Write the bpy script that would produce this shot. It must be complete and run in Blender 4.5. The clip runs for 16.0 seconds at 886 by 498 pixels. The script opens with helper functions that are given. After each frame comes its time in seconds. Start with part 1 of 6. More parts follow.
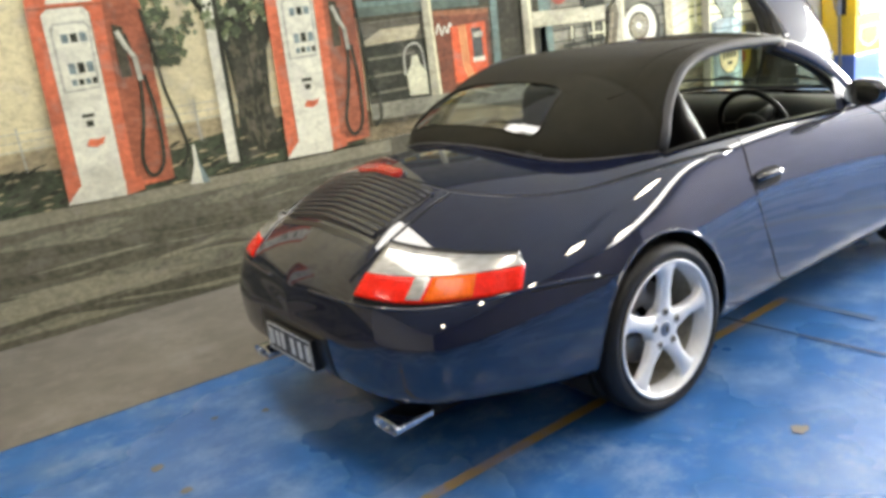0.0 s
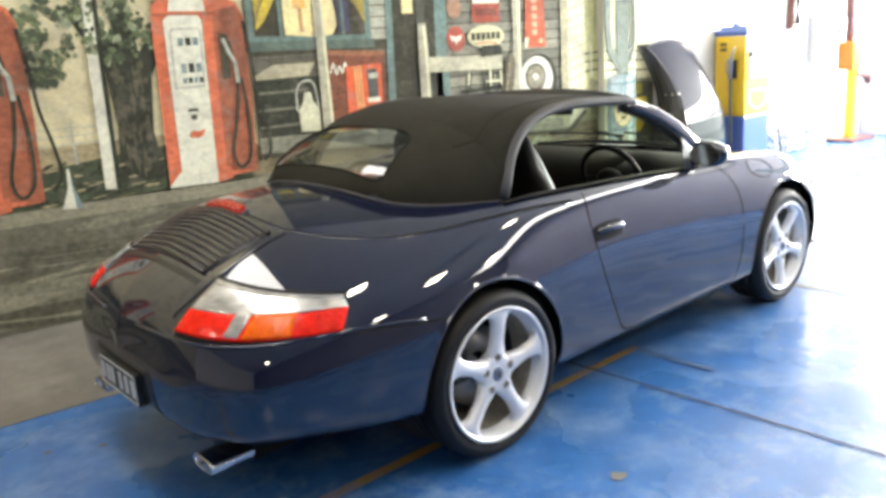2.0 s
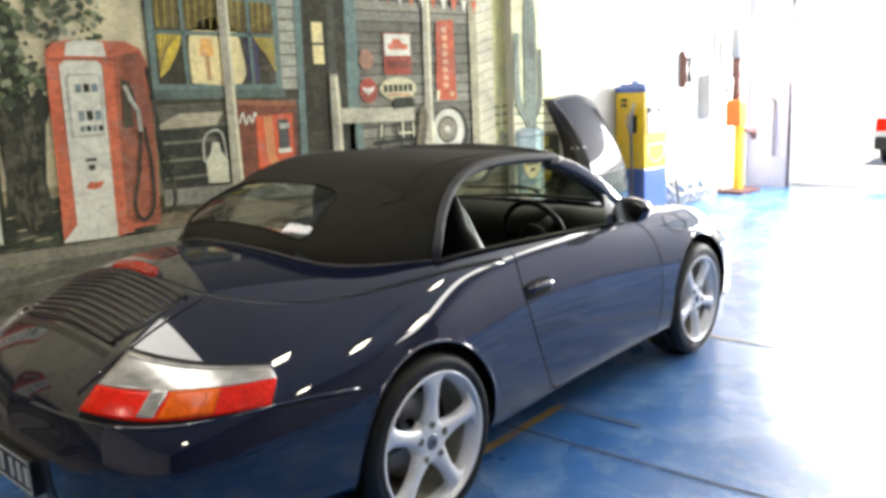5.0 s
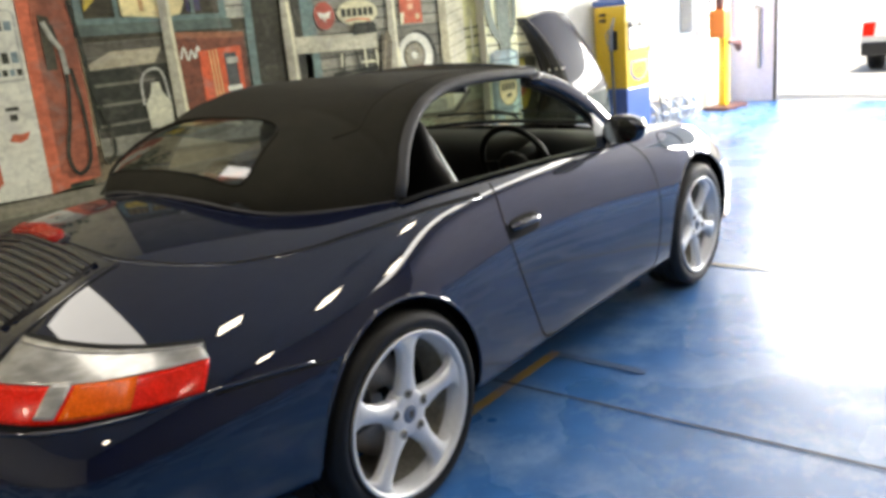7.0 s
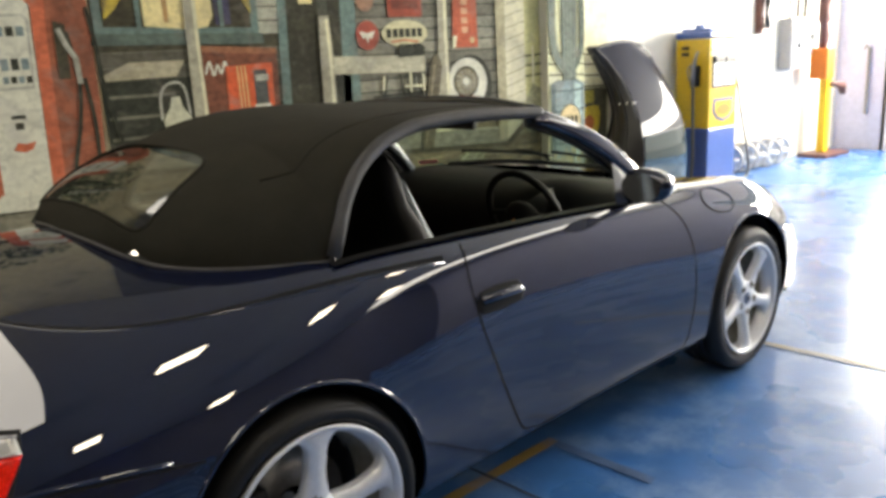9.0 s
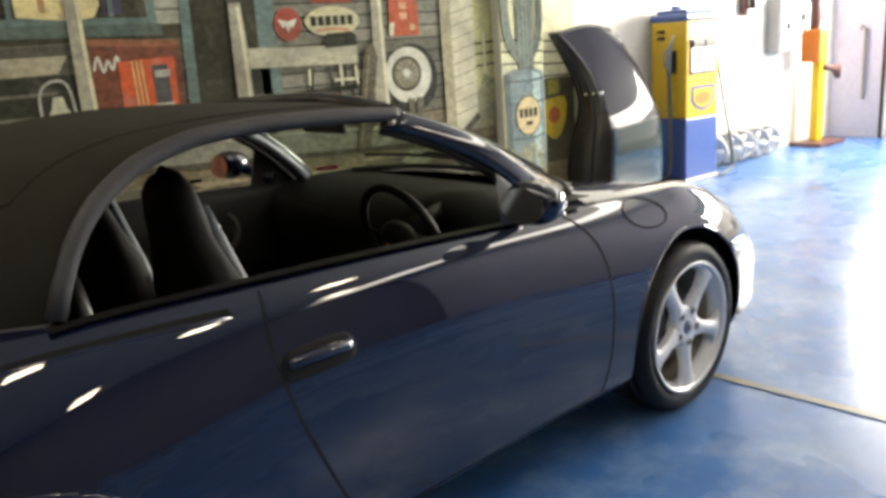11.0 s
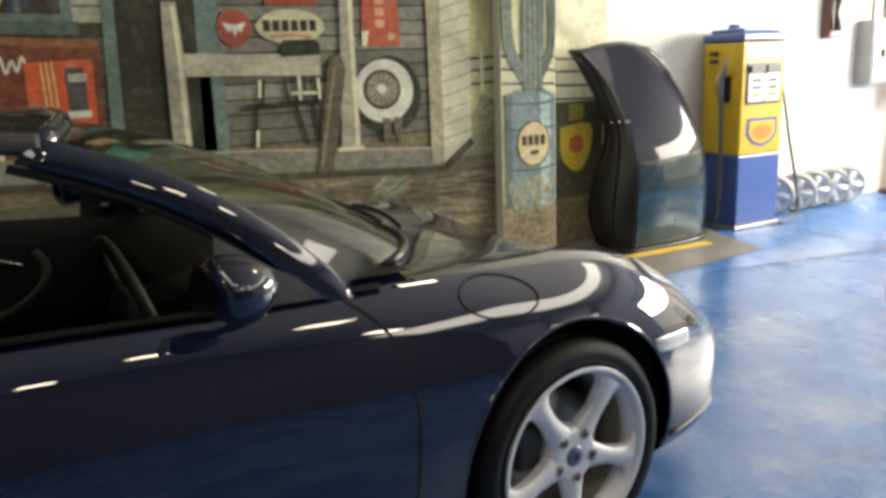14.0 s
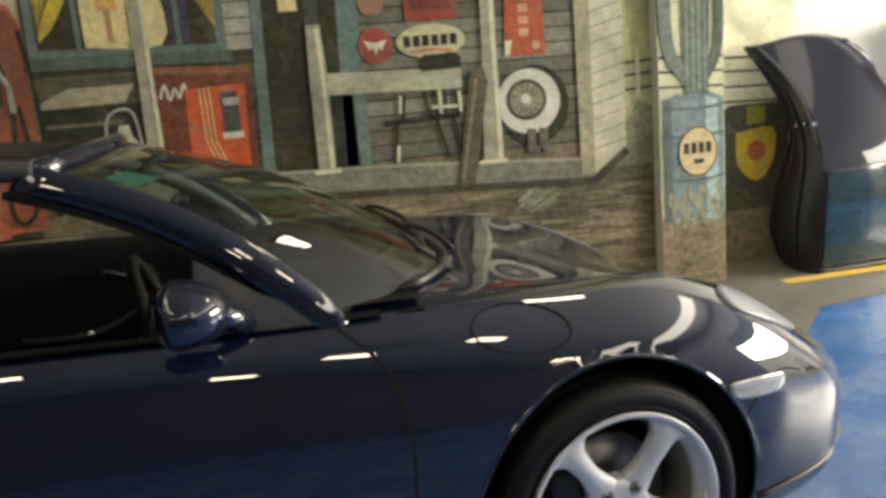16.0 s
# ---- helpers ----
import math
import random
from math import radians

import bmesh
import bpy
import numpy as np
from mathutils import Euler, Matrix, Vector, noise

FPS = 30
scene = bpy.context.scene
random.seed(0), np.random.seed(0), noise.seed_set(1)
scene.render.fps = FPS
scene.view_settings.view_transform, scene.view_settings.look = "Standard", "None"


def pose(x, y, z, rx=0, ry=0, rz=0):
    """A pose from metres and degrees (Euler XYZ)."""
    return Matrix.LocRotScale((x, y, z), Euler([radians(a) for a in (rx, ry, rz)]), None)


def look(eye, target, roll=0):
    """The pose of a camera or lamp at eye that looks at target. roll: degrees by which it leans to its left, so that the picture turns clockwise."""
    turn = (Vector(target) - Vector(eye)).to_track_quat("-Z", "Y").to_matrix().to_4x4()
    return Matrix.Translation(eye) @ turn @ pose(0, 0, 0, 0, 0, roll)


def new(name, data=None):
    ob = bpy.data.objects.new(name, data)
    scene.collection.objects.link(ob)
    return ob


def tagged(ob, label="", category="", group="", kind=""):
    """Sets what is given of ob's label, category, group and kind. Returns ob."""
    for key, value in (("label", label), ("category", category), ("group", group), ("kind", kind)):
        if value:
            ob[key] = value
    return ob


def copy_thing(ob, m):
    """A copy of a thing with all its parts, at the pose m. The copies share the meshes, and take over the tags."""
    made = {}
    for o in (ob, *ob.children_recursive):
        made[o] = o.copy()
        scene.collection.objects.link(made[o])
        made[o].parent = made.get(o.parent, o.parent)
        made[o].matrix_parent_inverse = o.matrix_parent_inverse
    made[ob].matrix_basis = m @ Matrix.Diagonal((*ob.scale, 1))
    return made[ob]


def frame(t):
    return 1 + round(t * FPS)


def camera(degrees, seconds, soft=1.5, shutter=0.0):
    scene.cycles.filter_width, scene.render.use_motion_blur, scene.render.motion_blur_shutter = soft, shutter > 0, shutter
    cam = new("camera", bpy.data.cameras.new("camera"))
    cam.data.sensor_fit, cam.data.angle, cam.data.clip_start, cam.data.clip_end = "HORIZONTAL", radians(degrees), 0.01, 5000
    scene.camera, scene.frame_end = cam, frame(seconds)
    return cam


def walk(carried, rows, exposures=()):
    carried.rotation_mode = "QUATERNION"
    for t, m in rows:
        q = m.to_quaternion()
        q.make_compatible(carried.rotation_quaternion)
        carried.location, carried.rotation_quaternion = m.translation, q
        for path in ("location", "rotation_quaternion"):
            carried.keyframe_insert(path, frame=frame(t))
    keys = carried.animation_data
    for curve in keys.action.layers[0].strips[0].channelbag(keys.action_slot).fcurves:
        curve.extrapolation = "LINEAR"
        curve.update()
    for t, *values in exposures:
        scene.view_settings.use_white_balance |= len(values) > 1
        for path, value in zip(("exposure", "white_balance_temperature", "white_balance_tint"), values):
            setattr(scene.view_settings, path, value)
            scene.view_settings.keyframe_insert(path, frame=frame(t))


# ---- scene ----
cam = camera(59.2, 16.0, soft=3.6)
METRES, EYE, TILT, LEAN, TURN = 8.0, 1.5, 0.0, 0.0, 0.0
PATH = [
    (0, (-3.194, -2.8, 1.556), (-2.244, -1.135, 0.988), -7.7),
    (0.5, (-3.087, -2.944, 1.546), (-2.197, -1.256, 0.946), -4.7),
    (1, (-3.007, -3.044, 1.581), (-2.016, -1.412, 0.989), -3.1),
    (1.5, (-2.997, -3.028, 1.575), (-1.91, -1.422, 1.086), -3.3),
    (2, (-2.915, -3.023, 1.549), (-1.803, -1.436, 1.054), -3.9),
    (2.5, (-2.996, -3.052, 1.554), (-1.692, -1.579, 1.191), -3.7),
    (3, (-2.989, -3.024, 1.556), (-1.781, -1.491, 1.119), -5.2),
    (3.5, (-2.979, -3.021, 1.592), (-1.716, -1.526, 1.183), -3.5),
    (6, (-2.84, -2.634, 1.539), (-1.493, -1.216, 1.122), -2.8),
    (6.5, (-2.76, -2.554, 1.479), (-1.431, -1.158, 0.945), -1.7),
    (7, (-2.584, -2.551, 1.488), (-1.256, -1.162, 0.934), -5.9),
    (7.5, (-2.353, -2.603, 1.486), (-1.107, -1.12, 0.988), -2.9),
    (8, (-2.207, -2.603, 1.469), (-1.081, -1.042, 0.927), -3.6),
    (8.5, (-2.089, -2.53, 1.476), (-0.92, -0.98, 0.995), -3.0),
    (11, (-1.208, -2.32, 1.432), (-0.069, -0.755, 0.926), -4.3),
    (11.5, (-1.045, -2.213, 1.439), (0.145, -0.665, 1.005), -3.6),
    (12, (-0.906, -2.182, 1.414), (0.268, -0.642, 0.913), -4.1),
    (12.5, (-0.706, -2.228, 1.419), (0.391, -0.616, 0.975), -6.6),
    (13, (-0.473, -2.264, 1.397), (0.575, -0.633, 0.909), -4.8),
    (13.5, (-0.267, -2.246, 1.4), (0.739, -0.587, 0.912), -4.3),
    (14, (-0.046, -2.153, 1.367), (0.872, -0.435, 0.916), -2.2),
    (14.5, (0.072, -2.157, 1.358), (0.912, -0.418, 0.837), -4.2),
    (15, (0.179, -2.197, 1.362), (0.879, -0.393, 0.857), -3.7),
    (15.5, (0.356, -2.292, 1.365), (0.928, -0.444, 0.858), -3.3),
    (16, (0.456, -2.19, 1.345), (0.848, -0.27, 0.95), -4.9),
]
EXPOSURES = [(0.0, 1.27, 7350, 10), (2.0, 1.22, 7250, 10), (3.5, 0.82, 7100, 10), (6.0, 0.57, 7350, 10), (8.5, 0.27, 7750, 10), (11.0, 0.09, 8000, 10), (12.5, -0.08, 8050, 10), (14.5, -0.33, 8050, 10), (16.0, -0.23, 8300, 10)]
walk(cam, [(t, look(eye, target, roll)) for t, eye, target, roll in PATH], EXPOSURES)

# ---- light: sky and sun outside the roller door, flood lamps under the roof ----
world = bpy.data.worlds.new("sky")
scene.world = world
world.use_nodes = True
wn, wl = world.node_tree.nodes, world.node_tree.links
sky = wn.new("ShaderNodeTexSky")
sky.sky_type, sky.sun_disc = "NISHITA", False
sky.sun_elevation, sky.sun_rotation = radians(71.6), radians(202)
sky.air_density, sky.dust_density = 1.0, 0.4
wl.new(sky.outputs[0], wn["Background"].inputs[0])
wn["Background"].inputs[1].default_value = 0.15
sun = new("sun", bpy.data.lights.new("sun", "SUN"))
sun.data.energy, sun.data.angle, sun.data.color = 5.0, radians(0.5), (1.0, 0.96, 0.9)
sun.matrix_world = look((0, 0, 20), (1.3, 3.2, 9.6))
LAMP = 30.0          # strength of the flood lamps' faces
DOOR_SKY = 850.0    # daylight in the roller door's opening
ROOF_SKY = 18.0      # daylight in the two roof lights, per square metre

# ---- materials ----


def mat(name, col, rough=0.6, metal=0.0, var=0.15, scale=6.0, bump=0.0, coat=0.0, stretch=(1, 1, 1), fine=6.0, per=0.0, spec=0.5):
    """A procedural surface: two scales of noise in colour and gloss, and a fine relief."""
    m = bpy.data.materials.new(name)
    m.use_nodes = True
    n, l = m.node_tree.nodes, m.node_tree.links
    b = n["Principled BSDF"]
    co, mp = n.new("ShaderNodeTexCoord"), n.new("ShaderNodeMapping")
    mp.inputs["Scale"].default_value = stretch
    l.new(co.outputs["Object"], mp.inputs[0])
    big, small = n.new("ShaderNodeTexNoise"), n.new("ShaderNodeTexNoise")
    big.inputs["Scale"].default_value, small.inputs["Scale"].default_value = scale, scale * fine
    big.inputs["Detail"].default_value = small.inputs["Detail"].default_value = 5.0
    l.new(mp.outputs[0], big.inputs[0]), l.new(mp.outputs[0], small.inputs[0])
    add = n.new("ShaderNodeMath")
    add.operation, add.inputs[1].default_value = "MULTIPLY_ADD", 0.6
    l.new(big.outputs[0], add.inputs[0]), l.new(small.outputs[0], add.inputs[2])
    if per:
        info, pm = n.new("ShaderNodeObjectInfo"), n.new("ShaderNodeMath")
        pm.operation, pm.inputs[1].default_value = "MULTIPLY_ADD", per
        l.new(info.outputs["Random"], pm.inputs[0]), l.new(add.outputs[0], pm.inputs[2])
        add = pm
    ramp = n.new("ShaderNodeValToRGB")
    e = ramp.color_ramp.elements
    e[0].position, e[1].position = 0.55, 1.05
    e[0].color = (*[max(c * (1 - var), 0) for c in col], 1)
    e[1].color = (*[min(c * (1 + var), 1) for c in col], 1)
    l.new(add.outputs[0], ramp.inputs[0]), l.new(ramp.outputs[0], b.inputs["Base Color"])
    mr = n.new("ShaderNodeMapRange")
    mr.inputs["To Min"].default_value, mr.inputs["To Max"].default_value = max(rough - 0.08, 0.02), min(rough + 0.1, 1)
    l.new(small.outputs[0], mr.inputs[0]), l.new(mr.outputs[0], b.inputs["Roughness"])
    b.inputs["Metallic"].default_value, b.inputs["Coat Weight"].default_value = metal, coat
    b.inputs["Coat Roughness"].default_value, b.inputs["Coat IOR"].default_value = 0.03, 1.6
    b.inputs["Specular IOR Level"].default_value = spec
    if bump:
        bp = n.new("ShaderNodeBump")
        bp.inputs["Strength"].default_value, bp.inputs["Distance"].default_value = bump, 0.004
        l.new(small.outputs[0], bp.inputs["Height"]), l.new(bp.outputs[0], b.inputs["Normal"])
    return m


def glass(name, tint, rough=0.0, ior=1.5):
    """Thin glass: mostly clear, tinted, with the gloss of a pane."""
    m = bpy.data.materials.new(name)
    m.use_nodes = True
    n, l = m.node_tree.nodes, m.node_tree.links
    b = n["Principled BSDF"]
    b.inputs["Base Color"].default_value = (*tint, 1)
    b.inputs["Roughness"].default_value = 0.02 + rough
    mix, tr, fr = n.new("ShaderNodeMixShader"), n.new("ShaderNodeBsdfTransparent"), n.new("ShaderNodeBsdfGlossy")
    tr.inputs[0].default_value = (*tint, 1)
    fr.inputs["Roughness"].default_value = 0.01 + rough
    lw, up, lift = n.new("ShaderNodeLayerWeight"), n.new("ShaderNodeMath"), n.new("ShaderNodeMath")
    lw.inputs[0].default_value = 0.5
    f0 = ((ior - 1) / (ior + 1)) ** 2
    up.operation, up.inputs[1].default_value = "POWER", 5.0
    lift.operation, lift.inputs[1].default_value, lift.inputs[2].default_value = "MULTIPLY_ADD", 1 - f0, f0
    l.new(lw.outputs["Facing"], up.inputs[0]), l.new(up.outputs[0], lift.inputs[0])
    l.new(lift.outputs[0], mix.inputs[0]), l.new(tr.outputs[0], mix.inputs[1]), l.new(fr.outputs[0], mix.inputs[2])
    l.new(mix.outputs[0], n["Material Output"].inputs[0])
    return m


def glow(name, col, strength):
    m = bpy.data.materials.new(name)
    m.use_nodes = True
    b = m.node_tree.nodes["Principled BSDF"]
    b.inputs["Base Color"].default_value = (*col, 1)
    b.inputs["Emission Color"].default_value = (*col, 1)
    b.inputs["Emission Strength"].default_value = strength
    return m


def floor_paint(name, col, worn, rough, wear=0.45, spec=0.5):
    """Painted workshop concrete: scuffed, stained and worn through in patches."""
    m = mat(name, col, rough, var=0.12, scale=2.2, fine=4, bump=0.0, spec=spec)
    n, l = m.node_tree.nodes, m.node_tree.links
    b = n["Principled BSDF"]
    l.remove(b.inputs["Roughness"].links[0])
    b.inputs["Roughness"].default_value = rough
    co = n.new("ShaderNodeTexCoord")
    patch, scuff = n.new("ShaderNodeTexNoise"), n.new("ShaderNodeTexNoise")
    patch.inputs["Scale"].default_value, scuff.inputs["Scale"].default_value = 1.1, 3.2
    patch.inputs["Detail"].default_value, scuff.inputs["Detail"].default_value = 5.0, 3.0
    patch.inputs["Roughness"].default_value = 0.6
    l.new(co.outputs["Object"], patch.inputs[0]), l.new(co.outputs["Object"], scuff.inputs[0])
    mul = n.new("ShaderNodeMath")
    mul.operation = "MULTIPLY"
    l.new(patch.outputs[0], mul.inputs[0]), l.new(scuff.outputs[0], mul.inputs[1])
    r = n.new("ShaderNodeMapRange")
    r.inputs["From Min"].default_value, r.inputs["From Max"].default_value, r.inputs["To Max"].default_value = 0.24, 0.52, wear
    l.new(mul.outputs[0], r.inputs[0])
    mix = n.new("ShaderNodeMix")
    mix.data_type = "RGBA"
    old = b.inputs["Base Color"].links[0].from_socket
    l.new(r.outputs[0], mix.inputs[0]), l.new(old, mix.inputs[6])
    mix.inputs[7].default_value = (*worn, 1)
    # thin light scuffs and trodden grime
    rub, dirt = n.new("ShaderNodeTexNoise"), n.new("ShaderNodeTexNoise")
    rub.inputs["Scale"].default_value, rub.inputs["Detail"].default_value, rub.inputs["Roughness"].default_value = 3.4, 12.0, 0.74
    dirt.inputs["Scale"].default_value, dirt.inputs["Detail"].default_value, dirt.inputs["Roughness"].default_value = 0.9, 4.0, 0.5
    l.new(co.outputs["Object"], rub.inputs[0]), l.new(co.outputs["Object"], dirt.inputs[0])
    rr, dr = n.new("ShaderNodeMapRange"), n.new("ShaderNodeMapRange")
    rr.inputs["From Min"].default_value, rr.inputs["From Max"].default_value, rr.inputs["To Max"].default_value = 0.485, 0.70, 0.75 * wear
    dr.inputs["From Min"].default_value, dr.inputs["From Max"].default_value, dr.inputs["To Max"].default_value = 0.35, 0.95, 0.30 * wear
    l.new(rub.outputs[0], rr.inputs[0]), l.new(dirt.outputs[0], dr.inputs[0])
    mix2, mix3 = n.new("ShaderNodeMix"), n.new("ShaderNodeMix")
    mix2.data_type = mix3.data_type = "RGBA"
    l.new(rr.outputs[0], mix2.inputs[0]), l.new(mix.outputs[2], mix2.inputs[6])
    l.new(dr.outputs[0], mix3.inputs[0]), l.new(mix2.outputs[2], mix3.inputs[6])
    mix2.inputs[7].default_value = (*[min(c * 1.5 + 0.03, 1) for c in worn], 1)
    mix3.inputs[7].default_value = (*[0.62 * c + 0.04 for c in col], 1)
    l.new(mix3.outputs[2], b.inputs["Base Color"])
    gl = n.new("ShaderNodeMapRange")
    gl.inputs["From Min"].default_value, gl.inputs["From Max"].default_value = 0.40, 0.68
    gl.inputs["To Min"].default_value, gl.inputs["To Max"].default_value = max(rough - 0.05, 0.05), min(rough + 0.07, 1)
    l.new(dirt.outputs[0], gl.inputs[0]), l.new(gl.outputs[0], b.inputs["Roughness"])
    return m


PAINT = mat("midnight_blue_car_paint", (0.0025, 0.0056, 0.0235), 0.6, 0.0, 0.1, 2, coat=1.0, fine=2, spec=0.04)
PAINT.node_tree.nodes["Principled BSDF"].inputs["Coat IOR"].default_value = 1.88
PAINT.node_tree.nodes["Principled BSDF"].inputs["Coat Roughness"].default_value = 0.022
PAINT_BLACK = mat("satin_black_trim", (0.010, 0.010, 0.011), 0.33, 0, 0.2, 20)
RUBBER = mat("tyre_rubber", (0.0085, 0.0085, 0.0085), 0.5, 0, 0.3, 14, 0.15, spec=0.35)
DUSTY = mat("brake_dusted_wheel_barrel", (0.26, 0.245, 0.20), 0.6, 0.2, 0.25, 10)
GAP = mat("panel_gap_black", (0.002, 0.002, 0.002), 0.9)
CANVAS = mat("black_soft_top_canvas", (0.0232, 0.0218, 0.0158), 0.95, 0, 0.25, 9, 0.25, fine=40, spec=0.2)
PIPING = mat("grey_canvas_binding", (0.05, 0.05, 0.052), 0.6, 0, 0.2, 20)
ALLOY = mat("silver_alloy_paint", (0.77, 0.78, 0.79), 0.4, 0.3, 0.05, 12, coat=0.3)
CHROME = mat("chrome", (0.75, 0.75, 0.76), 0.1, 1.0, 0.05, 10)
STEEL = mat("brake_steel", (0.25, 0.24, 0.23), 0.4, 0.9, 0.2, 30)
LINER = mat("wheel_arch_liner", (0.006, 0.006, 0.006), 0.9, 0, 0.3, 20)
LEATHER = mat("black_leather", (0.006, 0.006, 0.0065), 0.58, 0, 0.25, 16, 0.1, spec=0.26)
GREYLEATHER = mat("grey_leather_bolster", (0.10, 0.12, 0.14), 0.4, 0, 0.2, 16, 0.1)
RED_LENS = mat("red_lens", (0.84, 0.012, 0.002), 0.25, 0, 0.3, 30, coat=0.2, spec=0.2)
ORANGE_LENS = mat("orange_lens", (0.94, 0.12, 0.002), 0.25, 0, 0.3, 30, coat=0.2, spec=0.2)
CLEAR_LENS = mat("clear_grey_lens", (0.42, 0.41, 0.38), 0.2, 0.3, 0.25, 9, coat=0.9, fine=2, stretch=(1, 1, 4))
BRAKE_LENS = mat("dark_red_lens", (0.36, 0.008, 0.003), 0.25, 0, 0.3, 30, coat=0.3, spec=0.3)
PLATE_BLACK = mat("number_plate_black", (0.008, 0.008, 0.008), 0.4)
PLATE_WHITE = mat("number_plate_white", (0.7, 0.7, 0.68), 0.5)
SCREEN = glass("windscreen_glass", (0.60, 0.68, 0.58), ior=1.85)
REAR_GLASS = glass("rear_window_glass", (0.50, 0.55, 0.57), ior=2.3)
LAMP_GLASS = mat("headlight_lens", (0.22, 0.23, 0.25), 0.34, 0.1, 0.4, 9, spec=0.25)
MIRROR = mat("mirror_glass", (0.8, 0.8, 0.8), 0.03, 1.0, 0.02)
BLUE_FLOOR = floor_paint("blue_floor_paint", (0.031, 0.138, 0.385), (0.16, 0.25, 0.38), 0.28, 0.85, 0.6)
GREY_FLOOR = floor_paint("bare_grey_concrete", (0.155, 0.144, 0.126), (0.25, 0.235, 0.21), 0.5)
YELLOW_LINE = floor_paint("worn_yellow_line", (0.30, 0.20, 0.05), (0.05, 0.14, 0.42), 0.5, 1.0)
YELLOW_FAINT = floor_paint("nearly_worn_off_yellow_line", (0.075, 0.13, 0.25), (0.03, 0.13, 0.37), 0.35, 1.0)
# Line yellow with the floor's glare mixed into its colour, for the far bay line.
YELLOW_GLARED = floor_paint("glare_paled_yellow_line", (0.21, 0.19, 0.135), (0.16, 0.22, 0.33), 0.4, 0.8)
YELLOW_NEW = floor_paint("bright_yellow_line", (0.72, 0.48, 0.07), (0.35, 0.28, 0.16), 0.5, 0.6)
JOINT = mat("dark_floor_joint", (0.02, 0.03, 0.06), 0.8)
WALL = mat("cream_wall_paint", (0.74, 0.72, 0.64), 0.7, 0, 0.05, 2, 0.05)
END_WALL = mat("pale_violet_metal_wall", (0.60, 0.60, 0.72), 0.5, 0.0, 0.08, 3)
CEIL = mat("pale_ceiling_sheet", (0.44, 0.43, 0.40), 0.8, 0, 0.08, 2)
ROOM = mat("warehouse_wall_paint", (0.055, 0.054, 0.058), 0.7, 0, 0.1, 1.5)
OPAQUE_SHEET = mat("white_opaque_sheet", (0.82, 0.82, 0.80), 0.7, 0, 0.05, 1.0)
APRON = mat("sunlit_concrete_apron", (0.60, 0.59, 0.56), 0.8, 0, 0.12, 1.2)
LAMP_FACE = glow("flood_lamp_face", (1.0, 0.93, 0.82), LAMP)

# ---- building helpers ----


def obj(name, verts, faces, material, parent=None, label="", smooth=False):
    me = bpy.data.meshes.new(name)
    me.from_pydata([tuple(v) for v in verts], [], faces)
    me.update()
    if smooth:
        me.polygons.foreach_set("use_smooth", [True] * len(me.polygons))
    me.materials.append(material)
    ob = new(name, me)
    ob.parent = parent
    return tagged(ob, label) if label else ob


def part(name, bm, material, parent, label="", smooth=False):
    me = bpy.data.meshes.new(name)
    bmesh.ops.recalc_face_normals(bm, faces=bm.faces)
    bm.to_mesh(me)
    bm.free()
    if smooth:
        me.polygons.foreach_set("use_smooth", [True] * len(me.polygons))
    me.materials.append(material)
    ob = new(name, me)
    ob.parent = parent
    return tagged(ob, label) if label else ob


def thing(name, label, category, m=None, group="", kind=""):
    ob = new(name)
    ob.empty_display_size = 0.1
    if m is not None:
        ob.matrix_world = m
    return tagged(ob, label, category, group, kind)


def box(bm, x0, x1, y0, y1, z0, z1, bevel=0.0, m=None):
    """A box between two corners, its edges rounded."""
    r = bmesh.ops.create_cube(bm, size=1)
    vs = r["verts"]
    for v in vs:
        v.co = ((x0 + x1) / 2 + v.co.x * (x1 - x0), (y0 + y1) / 2 + v.co.y * (y1 - y0), (z0 + z1) / 2 + v.co.z * (z1 - z0))
    if bevel:
        es = list({e for v in vs for e in v.link_edges})
        r = bmesh.ops.bevel(bm, geom=es, offset=bevel, segments=2, affect="EDGES", profile=0.5)
        vs = list({v for f in r["faces"] for v in f.verts} | {v for v in vs if v.is_valid})
    if m is not None:
        bmesh.ops.transform(bm, matrix=m, verts=[v for v in vs if v.is_valid])
    return vs


def boxes(*rows):
    bm = bmesh.new()
    for r in rows:
        box(bm, *r)
    return bm


def tube(bm, pts, r, n=8, closed=False):
    """A round bar along points; r a radius or a radius for each point."""
    pts = [Vector(p) for p in pts]
    rs = r if isinstance(r, (list, tuple)) else [r] * len(pts)
    rings, side = [], None
    for i, p in enumerate(pts):
        a = pts[(i - 1) % len(pts)] if closed or i else p
        b = pts[(i + 1) % len(pts)] if closed or i < len(pts) - 1 else p
        d = (b - a).normalized()
        if side is None:
            side = d.orthogonal().normalized()
        side = (side - d * side.dot(d)).normalized()
        up = d.cross(side)
        rings.append([bm.verts.new(p + (side * math.cos(2 * math.pi * k / n) + up * math.sin(2 * math.pi * k / n)) * rs[i]) for k in range(n)])
    last = len(pts) if closed else len(pts) - 1
    for i in range(last):
        a, b = rings[i], rings[(i + 1) % len(pts)]
        for k in range(n):
            bm.faces.new((a[k], a[(k + 1) % n], b[(k + 1) % n], b[k]))
    if not closed:
        bm.faces.new(rings[0][::-1]), bm.faces.new(rings[-1])
    return bm


